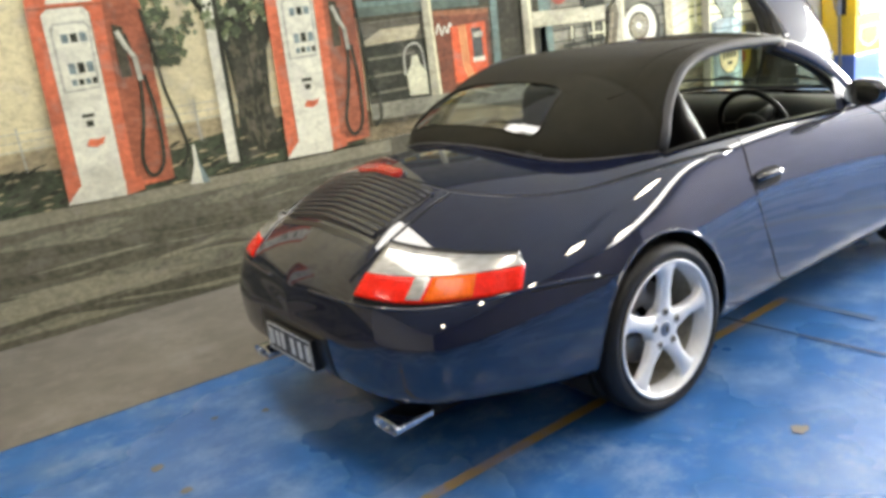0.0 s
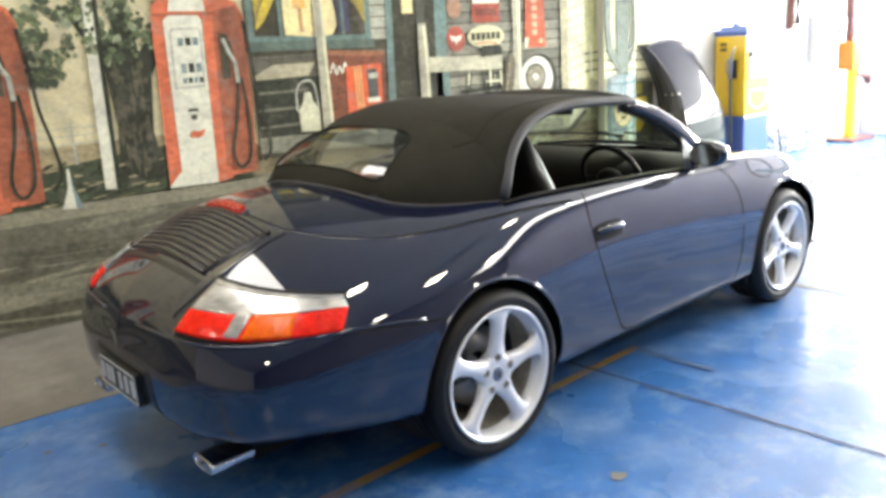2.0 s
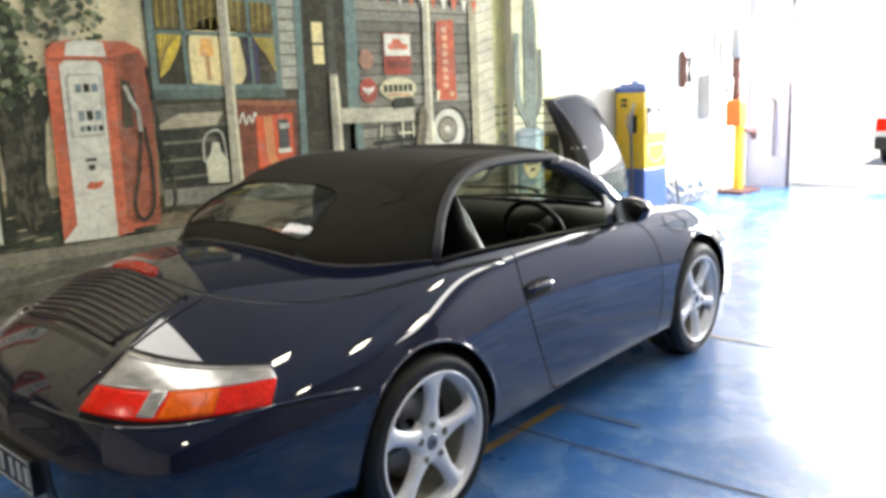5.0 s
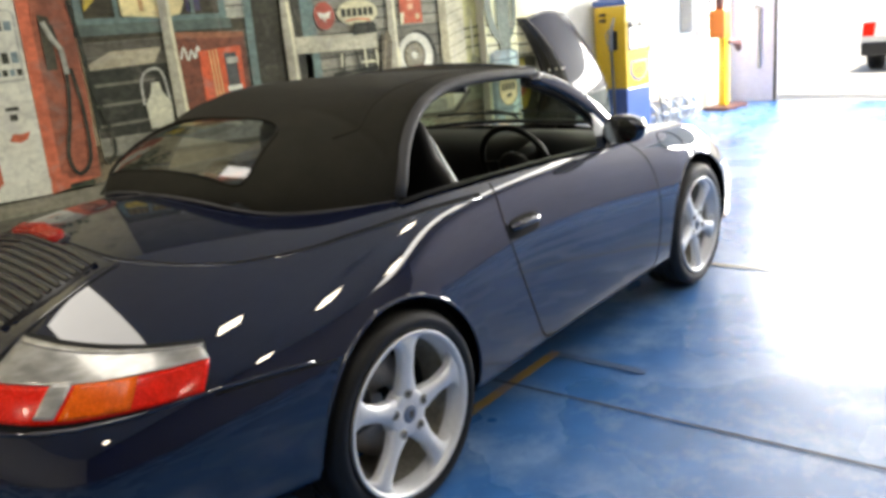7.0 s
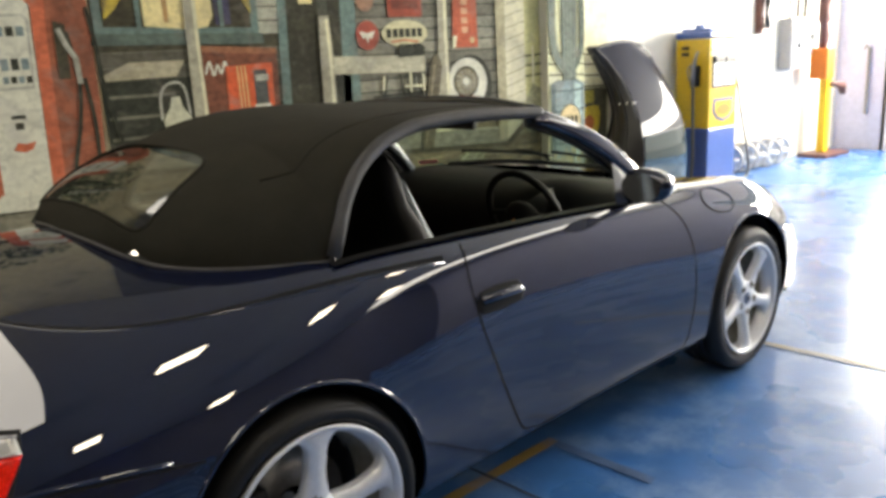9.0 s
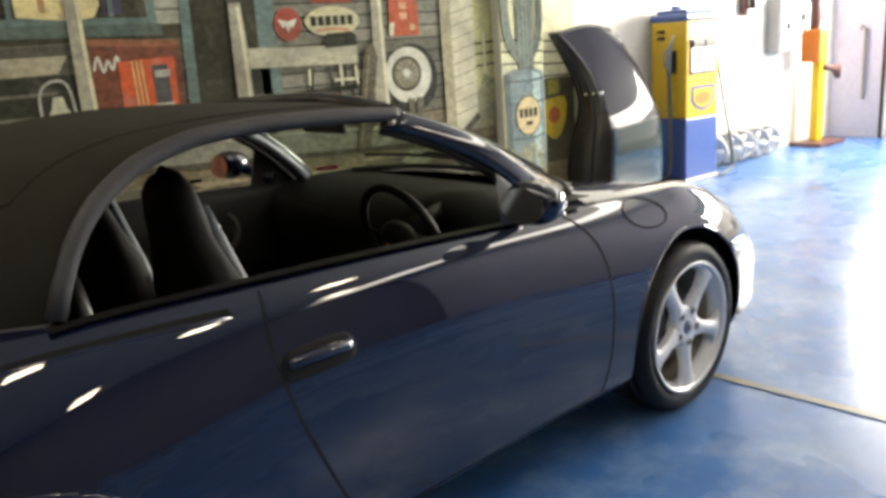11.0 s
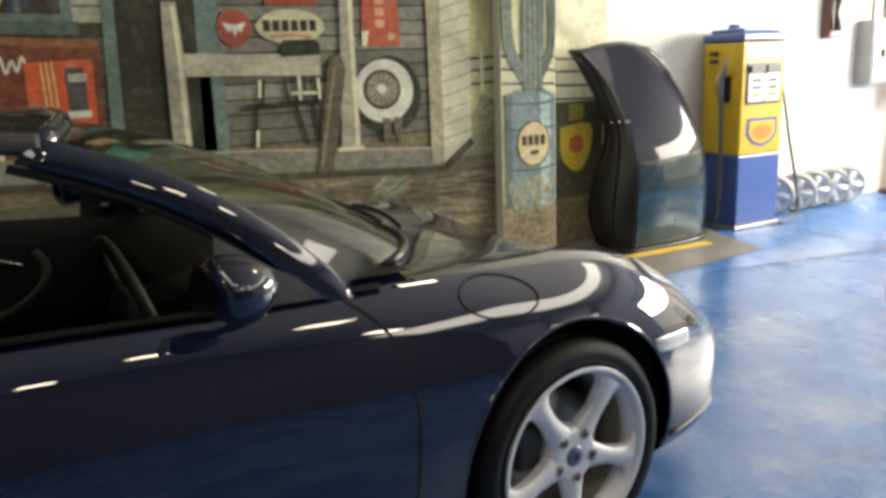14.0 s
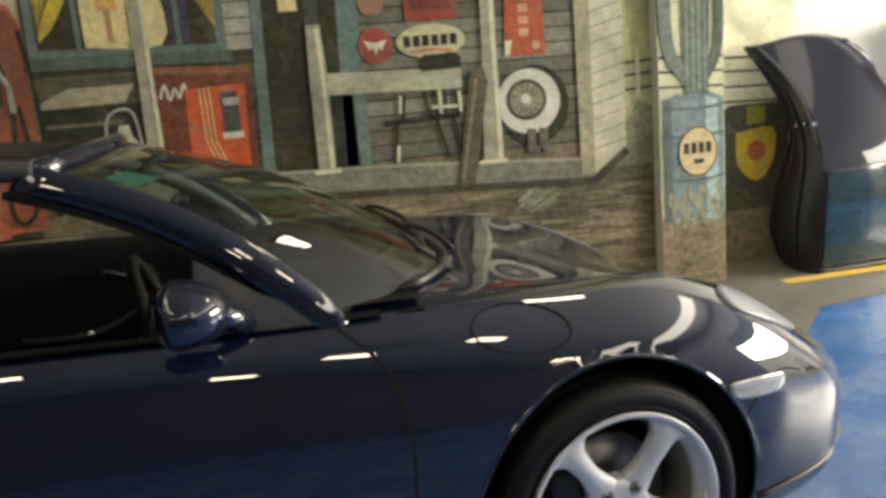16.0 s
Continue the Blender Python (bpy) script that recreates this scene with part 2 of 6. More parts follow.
def spin(bm, profile, n=48, axis="y", at=(0, 0, 0)):
    """A turned shape: profile of (radius, along) about an axis."""
    at, rings = Vector(at), []
    for k in range(n):
        c, s = math.cos(2 * math.pi * k / n), math.sin(2 * math.pi * k / n)
        ring = []
        for r, h in profile:
            p = (r * c, h, r * s) if axis == "y" else (r * c, r * s, h) if axis == "z" else (h, r * c, r * s)
            ring.append(bm.verts.new(at + Vector(p)))
        rings.append(ring)
    for k in range(n):
        a, b = rings[k], rings[(k + 1) % n]
        for i in range(len(profile) - 1):
            bm.faces.new((a[i], a[i + 1], b[i + 1], b[i]))
    bmesh.ops.remove_doubles(bm, verts=[v for ring in rings for v in ring], dist=1e-5)
    return bm


def smoothed(pts):
    """A smooth curve through (x, y) knots that never overshoots."""
    xs, ys = np.array([p[0] for p in pts], float), np.array([p[1] for p in pts], float)
    h = np.diff(xs)
    d = np.diff(ys) / h
    s = np.zeros(len(xs))
    s[0], s[-1] = d[0], d[-1]
    for i in range(1, len(xs) - 1):
        if d[i - 1] * d[i] > 0:
            s[i] = 2 * d[i - 1] * d[i] / (d[i - 1] + d[i])

    def f(x):
        i = int(np.clip(np.searchsorted(xs, x) - 1, 0, len(h) - 1))
        t = min(max((x - xs[i]) / h[i], 0), 1)
        return float((1 + 2 * t) * (1 - t) ** 2 * ys[i] + t * (1 - t) ** 2 * h[i] * s[i] + t * t * (3 - 2 * t) * ys[i + 1] + t * t * (t - 1) * h[i] * s[i + 1])

    return f


def spline(pts, each=6):
    """Points on a smooth curve through the given points."""
    p = [np.array(q, float) for q in pts]
    p = [2 * p[0] - p[1]] + p + [2 * p[-1] - p[-2]]
    out = []
    for i in range(1, len(p) - 2):
        for k in range(each):
            t = k / each
            out.append(0.5 * (2 * p[i] + (p[i + 1] - p[i - 1]) * t + (2 * p[i - 1] - 5 * p[i] + 4 * p[i + 1] - p[i + 2]) * t * t + (3 * p[i] - p[i - 1] - 3 * p[i + 1] + p[i + 2]) * t ** 3))
    out.append(p[-2])
    return out


def sheet(bm, rows):
    """A skin over rows of points."""
    g = [[bm.verts.new(tuple(q)) for q in row] for row in rows]
    for a, b in zip(g, g[1:]):
        for k in range(len(a) - 1):
            bm.faces.new((a[k], a[k + 1], b[k + 1], b[k]))
    return g

# ---- the room: floor, walls, ceiling, roller door opening ----
MURAL_Y, REAR_Y, EAST_X = 2.31, 2.60, 8.40

floor = obj("floor", [(-9, -9, 0), (EAST_X, -9, 0), (EAST_X, 2.9, 0), (-9, 2.9, 0)], [(0, 1, 2, 3)], BLUE_FLOOR)
tagged(floor, "glossy blue painted concrete workshop floor, scuffed and worn", "floor", kind="structure")
strip = obj("floor_strip", [(-9, 0.84, 0.004), (2.3, 0.9, 0.004), (2.9, 1.05, 0.004), (3.3, 1.45, 0.004), (4.6, 1.62, 0.004), (4.9, 2.6, 0.004), (-9, 2.6, 0.004)], [tuple(range(7))], GREY_FLOOR)
tagged(strip, "bare grey concrete strip of floor along the mural wall", "floor", kind="structure")
ground = obj("ground", [(EAST_X, -300, -0.02), (500, -300, -0.02), (500, 300, -0.02), (EAST_X, 300, -0.02)], [(0, 1, 2, 3)], APRON)
tagged(ground, "sunlit pale concrete yard outside the roller door", "ground", kind="structure")


def setting(name, label, category, rows, material):
    ob = part(name, boxes(*rows), material, None)
    return tagged(ob, label, category, kind="structure")


setting("wall_north", "cream painted workshop wall that carries the mural", "wall", [(-9, 3.2, MURAL_Y, 2.9, 0, 4.5)], WALL)
setting("wall_north_rear", "cream painted wall behind the petrol pump", "wall", [(3.2, EAST_X, REAR_Y, 2.9, 0, 4.5)], WALL)
setting("pillar", "shallow painted wall pillar with mural over it", "pillar", [(2.76, 3.2, 2.22, MURAL_Y, 0, 4.5)], WALL)
setting("wall_west", "grey painted warehouse wall", "wall", [(-9.2, -9, -9, 2.9, 0, 4.5)], mat("grey_rear_wall_paint", (0.30, 0.29, 0.27), 0.7, 0, 0.1, 1.5))
setting("wall_south", "grey painted warehouse wall", "wall", [(-9.2, EAST_X + 0.2, -9.2, -9, 0, 4.5)], ROOM)
setting("wall_east", "pale violet metal clad wall beside the open roller door", "wall",
        [(EAST_X, EAST_X + 0.15, 2.0, REAR_Y, 0, 4.5), (EAST_X, EAST_X + 0.15, -9, -2.4, 0, 4.5), (EAST_X, EAST_X + 0.15, -2.4, 2.0, 3.3, 4.5)], END_WALL)
setting("ceiling", "pale sheeted warehouse ceiling", "ceiling", [(-9.2, -3.1, -9.2, 2.9, 4.5, 4.6), (-2.1, 6.1, -9.2, 2.9, 4.5, 4.6), (7.1, EAST_X + 0.2, -9.2, 2.9, 4.5, 4.6),
         (-3.1, -2.1, -9.2, -3.2, 4.5, 4.6), (-3.1, -2.1, 2.2, 2.9, 4.5, 4.6), (6.1, 7.1, -9.2, -8.8, 4.5, 4.6), (6.1, 7.1, 1.6, 2.9, 4.5, 4.6)], CEIL)
setting("trim", "dark steel edge of the roller door opening", "trim", [(EAST_X - 0.03, EAST_X + 0.02, 1.97, 1.998, 0, 3.3)], PAINT_BLACK)

# Glowing surface added here so that the distance outside overexposes to white.
setting("backdrop", "added glowing white surface that closes the view across the yard", "fence", [(30, 30.2, -60, 60, -0.02, 7)], glow("glowing_white_backdrop", (0.82, 0.82, 0.80), 1.2))

# daylight that enters through the roller door
door_light = new("door_daylight", bpy.data.lights.new("door_daylight", "AREA"))
door_light.data.shape, door_light.data.size, door_light.data.size_y = "RECTANGLE", 4.3, 1.05
door_light.data.energy, door_light.data.color = DOOR_SKY, (0.92, 0.96, 1.0)
door_light.matrix_world = look((EAST_X + 0.08, -0.2, 2.03), (EAST_X - 4, -0.2, 1.5))
# daylight in the two roof lights
for x0, x1, y0, y1, sky_power in ((-3.1, -2.1, -3.2, 2.2, 0.65 * ROOF_SKY), (6.1, 7.1, -8.8, 1.6, ROOF_SKY)):
    roof_light = new("roof_daylight", bpy.data.lights.new("roof_daylight", "AREA"))
    roof_light.data.shape, roof_light.data.size, roof_light.data.size_y = "RECTANGLE", x1 - x0, y1 - y0
    roof_light.data.energy, roof_light.data.color = sky_power * (x1 - x0) * (y1 - y0), (0.97, 0.98, 1.0)
    # Opaque sheet above the opening, unseen, that keeps direct sun out.
    setting("skylight", "white opaque sheet over a roof light, added to block the sun", "skylight", [(x0 - 0.05, x1 + 0.05, y0 - 0.05, y1 + 0.05, 4.61, 4.63)], OPAQUE_SHEET)
    roof_light.matrix_world = pose((x0 + x1) / 2, (y0 + y1) / 2, 4.55)


def flood_lamp():
    t = thing("flood_lamp", "square white flood lamp under the ceiling", "lamp", group="ceiling flood lamps")
    bm = bmesh.new()
    box(bm, -0.24, 0.24, -0.24, 0.24, 0.02, 0.1, 0.01)
    part("housing", bm, PAINT_BLACK, t)
    bm = bmesh.new()
    box(bm, -0.2, 0.2, -0.2, 0.2, 0.0, 0.018)
    part("diffuser", bm, LAMP_FACE, t, "glowing white diffuser")
    bm = bmesh.new()
    tube(bm, [(0, 0, 0.1), (0, 0, 0.4)], 0.02)
    part("stem", bm, PAINT_BLACK, t)
    return t


LAMPS = [(-5.2, 0.7), (3.0, 1.0), (-0.65, -2.9), (3.2, -3.9), (2.1, -5.2), (-1.4, -5.6), (-5.0, -6.2), (5.2, -6.8), (1.5, -7.8)]
lamp = flood_lamp()
lamp.matrix_world = pose(*LAMPS[0], 4.1)
for x, y in LAMPS[1:]:
    copy_thing(lamp, pose(x, y, 4.1))

# ---- the car ----
CAR_AT = pose(-0.087, 0.1015, 0, 0, 0, 5.64)
AXLE = 1.175
car = thing("car", "dark midnight-blue convertible sports car with closed black canvas roof", "car", CAR_AT)

w_max = smoothed([(-2.285, 0.0), (-2.275, 0.38), (-2.23, 0.60), (-2.12, 0.74), (-1.95, 0.81), (-1.7, 0.855), (-1.4, 0.882), (-1.175, 0.885), (-0.75, 0.865), (-0.3, 0.845), (0.3, 0.843), (0.7, 0.855), (1.175, 0.872), (1.45, 0.86), (1.7, 0.81), (1.88, 0.745), (2.03, 0.62), (2.12, 0.465), (2.165, 0.29), (2.18, 0.0)])
w_crest = smoothed([(-2.285, 0.0), (-2.23, 0.45), (-2.12, 0.59), (-1.95, 0.655), (-1.7, 0.69), (-1.175, 0.725), (-0.93, 0.735), (-0.5, 0.745), (0.0, 0.748), (0.65, 0.735), (1.0, 0.715), (1.3, 0.68), (1.6, 0.61), (1.85, 0.50), (2.02, 0.37), (2.11, 0.24), (2.16, 0.0)])
z_crest = smoothed([(-2.285, 0.58), (-2.23, 0.68), (-2.12, 0.74), (-1.95, 0.80), (-1.7, 0.858), (-1.4, 0.90), (-1.175, 0.93), (-0.93, 0.957), (-0.5, 0.945), (0.0, 0.922), (0.35, 0.898), (0.6, 0.886), (0.9, 0.876), (1.175, 0.858), (1.3, 0.857), (1.45, 0.836), (1.6, 0.789), (1.7, 0.741), (1.82, 0.670), (1.9, 0.615), (2.05, 0.545), (2.13, 0.48), (2.18, 0.42)])
z_top = smoothed([(-2.285, 0.62), (-2.26, 0.705), (-2.2, 0.79), (-2.12, 0.855), (-2.0, 0.926), (-1.82, 1.005), (-1.7, 1.03), (-1.5, 1.042), (-1.1, 1.03), (0.6, 0.94), (0.8, 0.917), (1.0, 0.886), (1.175, 0.851), (1.45, 0.784), (1.7, 0.702), (1.9, 0.622), (2.05, 0.545), (2.13, 0.485), (2.18, 0.43)])
z_bot = smoothed([(-2.285, 0.45), (-2.26, 0.385), (-2.2, 0.35), (-2.0, 0.32), (-1.6, 0.255), (-1.0, 0.19), (1.4, 0.172), (1.8, 0.15), (2.05, 0.165), (2.14, 0.20), (2.18, 0.27)])
z_mid = smoothed([(-2.285, 0.52), (-2.1, 0.52), (-1.175, 0.485), (0.0, 0.425), (1.175, 0.465), (1.8, 0.42), (2.18, 0.36)])


def faired(f, x0=-2.285, x1=2.18):
    """The same curve with its bends eased, so that reflections run smoothly; the ends stay."""
    xs = np.linspace(x0, x1, 1200)
    ys = np.array([f(x) for x in xs])
    out = np.zeros(len(xs))
    h = np.minimum(0.17, np.minimum(xs - x0, x1 - xs) * 0.45)
    weights = np.hanning(15)[1:-1]
    for d, w in zip(np.linspace(-1, 1, 13), weights / weights.sum()):
        out += w * np.interp(xs + d * h, xs, ys)
    return lambda x: float(np.interp(x, xs, out))


w_max, w_crest, z_crest, z_top, z_bot, z_mid = [faired(f) for f in (w_max, w_crest, z_crest, z_top, z_bot, z_mid)]


def eased(t):
    t = min(max(t, 0.0), 1.0)
    return t * t * (3 - 2 * t)


def half_section(x):
    wm, wc, zc, zt, zb, zm = w_max(x), w_crest(x), z_crest(x), z_top(x), z_bot(x), z_mid(x)
    wb = wm * 0.93
    full = 0.5 * eased((x + 1.05) / 0.7) + 0.5 * eased((x - 0.95) / 0.5)   # doors and nose have fuller, more upright sides
    h = spline([(0, zb), (wb * 0.6, zb), (wb, zb + 0.012), (wm - 0.012 * min(1, wm / 0.5), zb + 0.4 * (zm - zb) + 0.02), (wm, zm),
                   (wm - (0.07 - 0.04 * full) * (wm - wc), zm + 0.30 * (zc - zm)), (wm - (0.25 - 0.11 * full) * (wm - wc), zm + 0.56 * (zc - zm)), (wm - (0.60 - 0.15 * full) * (wm - wc), zm + 0.82 * (zc - zm)), (wc, zc), (wc * 0.8, zc + 0.38 * (zt - zc)), (wc * 0.42, zc + 0.84 * (zt - zc)), (0, zt)], 6)
    h = np.array(h)
    for _ in range(14):
        h[1:-1] = 0.25 * h[:-2] + 0.5 * h[1:-1] + 0.25 * h[2:]
    return [tuple(q) for q in h]


STATIONS = [(-0.0525 - 2.2325 * math.cos(math.pi * k / 250)) for k in range(251)]
STATIONS[0], STATIONS[-1] = -2.285, 2.18
verts, faces, per = [], [], 0
for x in STATIONS:
    h = half_section(x)
    ring = [(x, -y, z) for y, z in h] + [(x, y, z) for y, z in h[-2:0:-1]]
    per = len(ring)
    verts += ring
half = per // 2
arches = [(-AXLE - 0.01, 0.372, 0.338), (AXLE - 0.008, 0.384, 0.332)]


def screen_foot(y):
    """How far forward the windscreen's lower edge runs at a distance from the middle."""
    return 0.94 - 0.365 * min(abs(y) / 0.715, 1.0) ** 4.2


def in_arch(p):
    for ax, r, az in arches:
        if abs(p[1]) > 0.45 and math.hypot(p[0] - ax, p[2] - az) < r:
            return ax, r, az
    return None


CREST = 48   # the row of points along the belt line
for i in range(len(STATIONS) - 1):
    for k in range(per):
        q = (i * per + k, i * per + (k + 1) % per, (i + 1) * per + (k + 1) % per, (i + 1) * per + k)
        c = np.mean([verts[j] for j in q], axis=0)
        row = k if k < half else per - 1 - k
        faces.append((q, in_arch(c) is not None, row >= CREST and -0.98 < c[0] < screen_foot(c[1]) - 0.02))
solid = [f for f, *_ in faces]
from mathutils.bvhtree import BVHTree

SKIN = BVHTree.FromPolygons([Vector(v) for v in verts], solid)
shell = [f for f, a, c in faces if not a and not c]
count = {}
for f in shell:
    for a, b in zip(f, f[1:] + f[:1]):
        count[tuple(sorted((a, b)))] = count.get(tuple(sorted((a, b))), 0) + 1
rim_verts = {v for e, n in count.items() if n == 1 for v in e}
for j in rim_verts:
    x, y, z = verts[j]
    for ax, r, az in arches:
        d = math.hypot(x - ax, z - az)
        if abs(y) > 0.45 and abs(d - r) < 0.06 and z > 0.2:
            verts[j] = (ax + (x - ax) * r / d, y, az + (z - az) * r / d)
body = obj("body", verts, shell, PAINT, car, "glossy midnight-blue painted body", smooth=True)


def on_side(x, z, s=-1, off=0.0):
    p, n, *_ = SKIN.ray_cast(Vector((x, 3 * s, z)), Vector((0, -s, 0)))
    return p + n * off if n.y * s > 0 else p - n * off


def on_top(x, y, off=0.0):
    p, n, *_ = SKIN.ray_cast(Vector((x, y, 3)), Vector((0, 0, -1)))
    return p + n * off if n.z > 0 else p - n * off


def on_end(a, z, x0, off=0.0):
    """A point of the skin at the angle a (degrees) round an upright line at x0; 0 is straight ahead, 180 straight back, minus on the right."""
    d = Vector((math.cos(radians(a)), math.sin(radians(a)), 0))
    p, n, *_ = SKIN.ray_cast(Vector((x0, 0, z)) + d * 4, -d)
    return p + n * off if n.dot(d) > 0 else p - n * off


def ribbon(name, pts, width, material, parent, label="", where=on_side, off=0.0012, each=6, **kw):
    """A narrow band on the skin along a smooth line."""
    line = spline(pts, each)
    rows = []
    for i, q in enumerate(line):
        d = np.array(line[min(i + 1, len(line) - 1)]) - np.array(line[max(i - 1, 0)])
        d = np.array((-d[1], d[0])) / (np.linalg.norm(d) or 1) * width / 2
        rows.append([where(*(np.array(q) + d), **kw, off=off), where(*q, **kw, off=off), where(*(np.array(q) - d), **kw, off=off)])
    bm = bmesh.new()
    sheet(bm, rows)
    return part(name, bm, material, parent, label, True)


def patch(name, corners, material, parent, label="", where=on_side, off=0.004, nu=14, nv=8, round_by=0.0, **kw):
    """A raised plate on the skin between four corners, with a rim down to it."""
    a, b, c, d = [np.array(q, float) for q in corners]
    top, rows = [], []
    for i in range(nv + 1):
        v = i / nv
        row = []
        for k in range(nu + 1):
            u = k / nu
            if round_by:
                uu, vv = 2 * u - 1, 2 * v - 1
                su, sv = uu * math.sqrt(1 - round_by * vv * vv / 2), vv * math.sqrt(1 - round_by * uu * uu / 2)
                uu, vv = (su + 1) / 2, (sv + 1) / 2
            else:
                uu, vv = u, v
            row.append(a * (1 - uu) * (1 - vv) + b * uu * (1 - vv) + c * uu * vv + d * (1 - uu) * vv)
        rows.append(row)
    bm = bmesh.new()
    g = sheet(bm, [[where(*q, **kw, off=off) for q in row] for row in rows])
    edge = [(g[0][k], rows[0][k]) for k in range(nu)] + [(g[i][nu], rows[i][nu]) for i in range(nv)] + [(g[nv][k], rows[nv][k]) for k in range(nu, 0, -1)] + [(g[i][0], rows[i][0]) for i in range(nv, 0, -1)]
    low = [bm.verts.new(where(*q, **kw, off=-0.004)) for _, q in edge]
    for i in range(len(edge)):
        j = (i + 1) % len(edge)
        bm.faces.new((edge[i][0], edge[j][0], low[j], low[i]))
    return part(name, bm, material, parent, label, True)


# wheel arch liners and inner wells
for s in (-1, 1):
    for ax, r, az in arches:
        bm = bmesh.new()
        rows = []
        for y in (0.40, 0.60, 0.79):
            rows.append([(ax + (r + 0.004) * math.cos(radians(a)), s * y, az + (r + 0.004) * math.sin(radians(a))) for a in range(-32, 213, 7)])
        sheet(bm, rows)
        c = bm.verts.new((ax, s * 0.40, az))
        ring = [bm.verts.new(q) for q in rows[0]]
        for a, b in zip(ring, ring[1:]):
            bm.faces.new((c, a, b))
        part("arch_liner", bm, LINER, car)
        # rolled edge of the arch
        bm = bmesh.new()
        pts = []
        for a in range(-14, 195, 6):
            x, z = ax + r * math.cos(radians(a)), az + r * math.sin(radians(a))
            hit = SKIN.ray_cast(Vector((x, 3 * s, z)), Vector((0, -s, 0)))[0]
            pts.append((x, hit.y - s * 0.004, z))
        tube(bm, pts, 0.007, 6)
        part("arch_lip", bm, PAINT, car, smooth=True)

# panel gaps of both doors, bumpers, lids
def lid_edge(pts, side):
    """The rolled painted edge beside a lid's gap."""
    line = spline(pts, 5)
    out = []
    for i, q in enumerate(line):
        d = np.array(line[min(i + 1, len(line) - 1)]) - np.array(line[max(i - 1, 0)])
        d = np.array((-d[1], d[0])) / (np.linalg.norm(d) or 1) * 0.0075 * side
        out.append(Vector(on_top(*(np.array(q) + d), off=-0.002)))
    bm = bmesh.new()
    tube(bm, out, 0.0045, 8)
    part("lid_edge", bm, PAINT, car, smooth=True)


for s in (-1, 1):
    ribbon("panel_gap", [(-0.545, 0.925), (-0.56, 0.80), (-0.535, 0.65), (-0.475, 0.48), (-0.42, 0.36), (-0.37, 0.285), (-0.30, 0.258)], 0.008, GAP, car, s=s)
    ribbon("panel_gap", [(-0.30, 0.258), (0.2, 0.255), (0.62, 0.258)], 0.005, GAP, car, s=s)
    ribbon("panel_gap", [(0.555, 0.875), (0.615, 0.82), (0.66, 0.74), (0.675, 0.6), (0.655, 0.4), (0.62, 0.258)], 0.008, GAP, car, s=s)
    ribbon("panel_gap", [(-1.45, 0.635), (-1.59, 0.654), (-1.72, 0.668), (-1.80, 0.674)], 0.006, GAP, car, s=s)
    ribbon("panel_gap", [(1.50, 0.50), (1.58, 0.565), (1.66, 0.585), (1.74, 0.56)], 0.005, GAP, car, s=s)
    ribbon("panel_gap", [(0.95, s * 0.655), (1.2, s * 0.63), (1.5, s * 0.56), (1.72, s * 0.46), (1.86, s * 0.3), (1.90, s * 0.1), (1.905, 0)], 0.007, GAP, car, where=on_top)
    ribbon("panel_gap", [(-1.77, s * 0.405), (-1.88, s * 0.402), (-2.0, s * 0.396), (-2.12, s * 0.385), (-2.2, s * 0.36)], 0.008, GAP, car, where=on_top)
    ribbon("panel_gap", [(-0.63, s * 0.772), (-1.0, s * 0.755), (-1.27, s * 0.715), (-1.41, s * 0.68), (-1.54, s * 0.625), (-1.65, s * 0.54), (-1.72, s * 0.45), (-1.765, s * 0.36), (-1.785, s * 0.2), (-1.79, 0)], 0.008, GAP, car, where=on_top)
    lid_edge([(-0.63, s * 0.772), (-1.0, s * 0.755), (-1.27, s * 0.715), (-1.41, s * 0.68), (-1.54, s * 0.625), (-1.65, s * 0.54), (-1.72, s * 0.45), (-1.765, s * 0.36), (-1.785, s * 0.2), (-1.79, 0)], -s)
    lid_edge([(-1.77, s * 0.405), (-1.88, s * 0.402), (-2.0, s * 0.396), (-2.12, s * 0.385), (-2.2, s * 0.36)], s)

# door handles
for s in (-1, 1):
    h = patch("door_handle", [(-0.555, 0.712), (-0.335, 0.712), (-0.345, 0.788), (-0.545, 0.788)], LINER, car, "body-coloured door handle over a dark recess", off=0.002, round_by=0.6, s=s)
    bm = bmesh.new()
    pts = [on_side(x, 0.757 + 0.004 * math.sin(i), s, o) for i, (x, o) in enumerate([(-0.53, 0.004), (-0.51, 0.022), (-0.45, 0.030), (-0.39, 0.026), (-0.36, 0.006)])]
    tube(bm, [Vector(q) for q in spline([tuple(p) for p in pts], 5)], 0.015, 8)
    part("grip", bm, PAINT, h, smooth=True)

# fuel flap on the right front wing
bm = bmesh.new()
ring = [on_side(0.966 + 0.118 * math.cos(a), 0.808 + 0.049 * math.sin(a) - 0.12 * 0.125 * math.cos(a), -1, 0.0005) for a in np.linspace(0, 2 * math.pi, 40)[:-1]]
tube(bm, ring, 0.003, 6, closed=True)
part("fuel_flap_gap", bm, GAP, car, "round fuel flap outline")

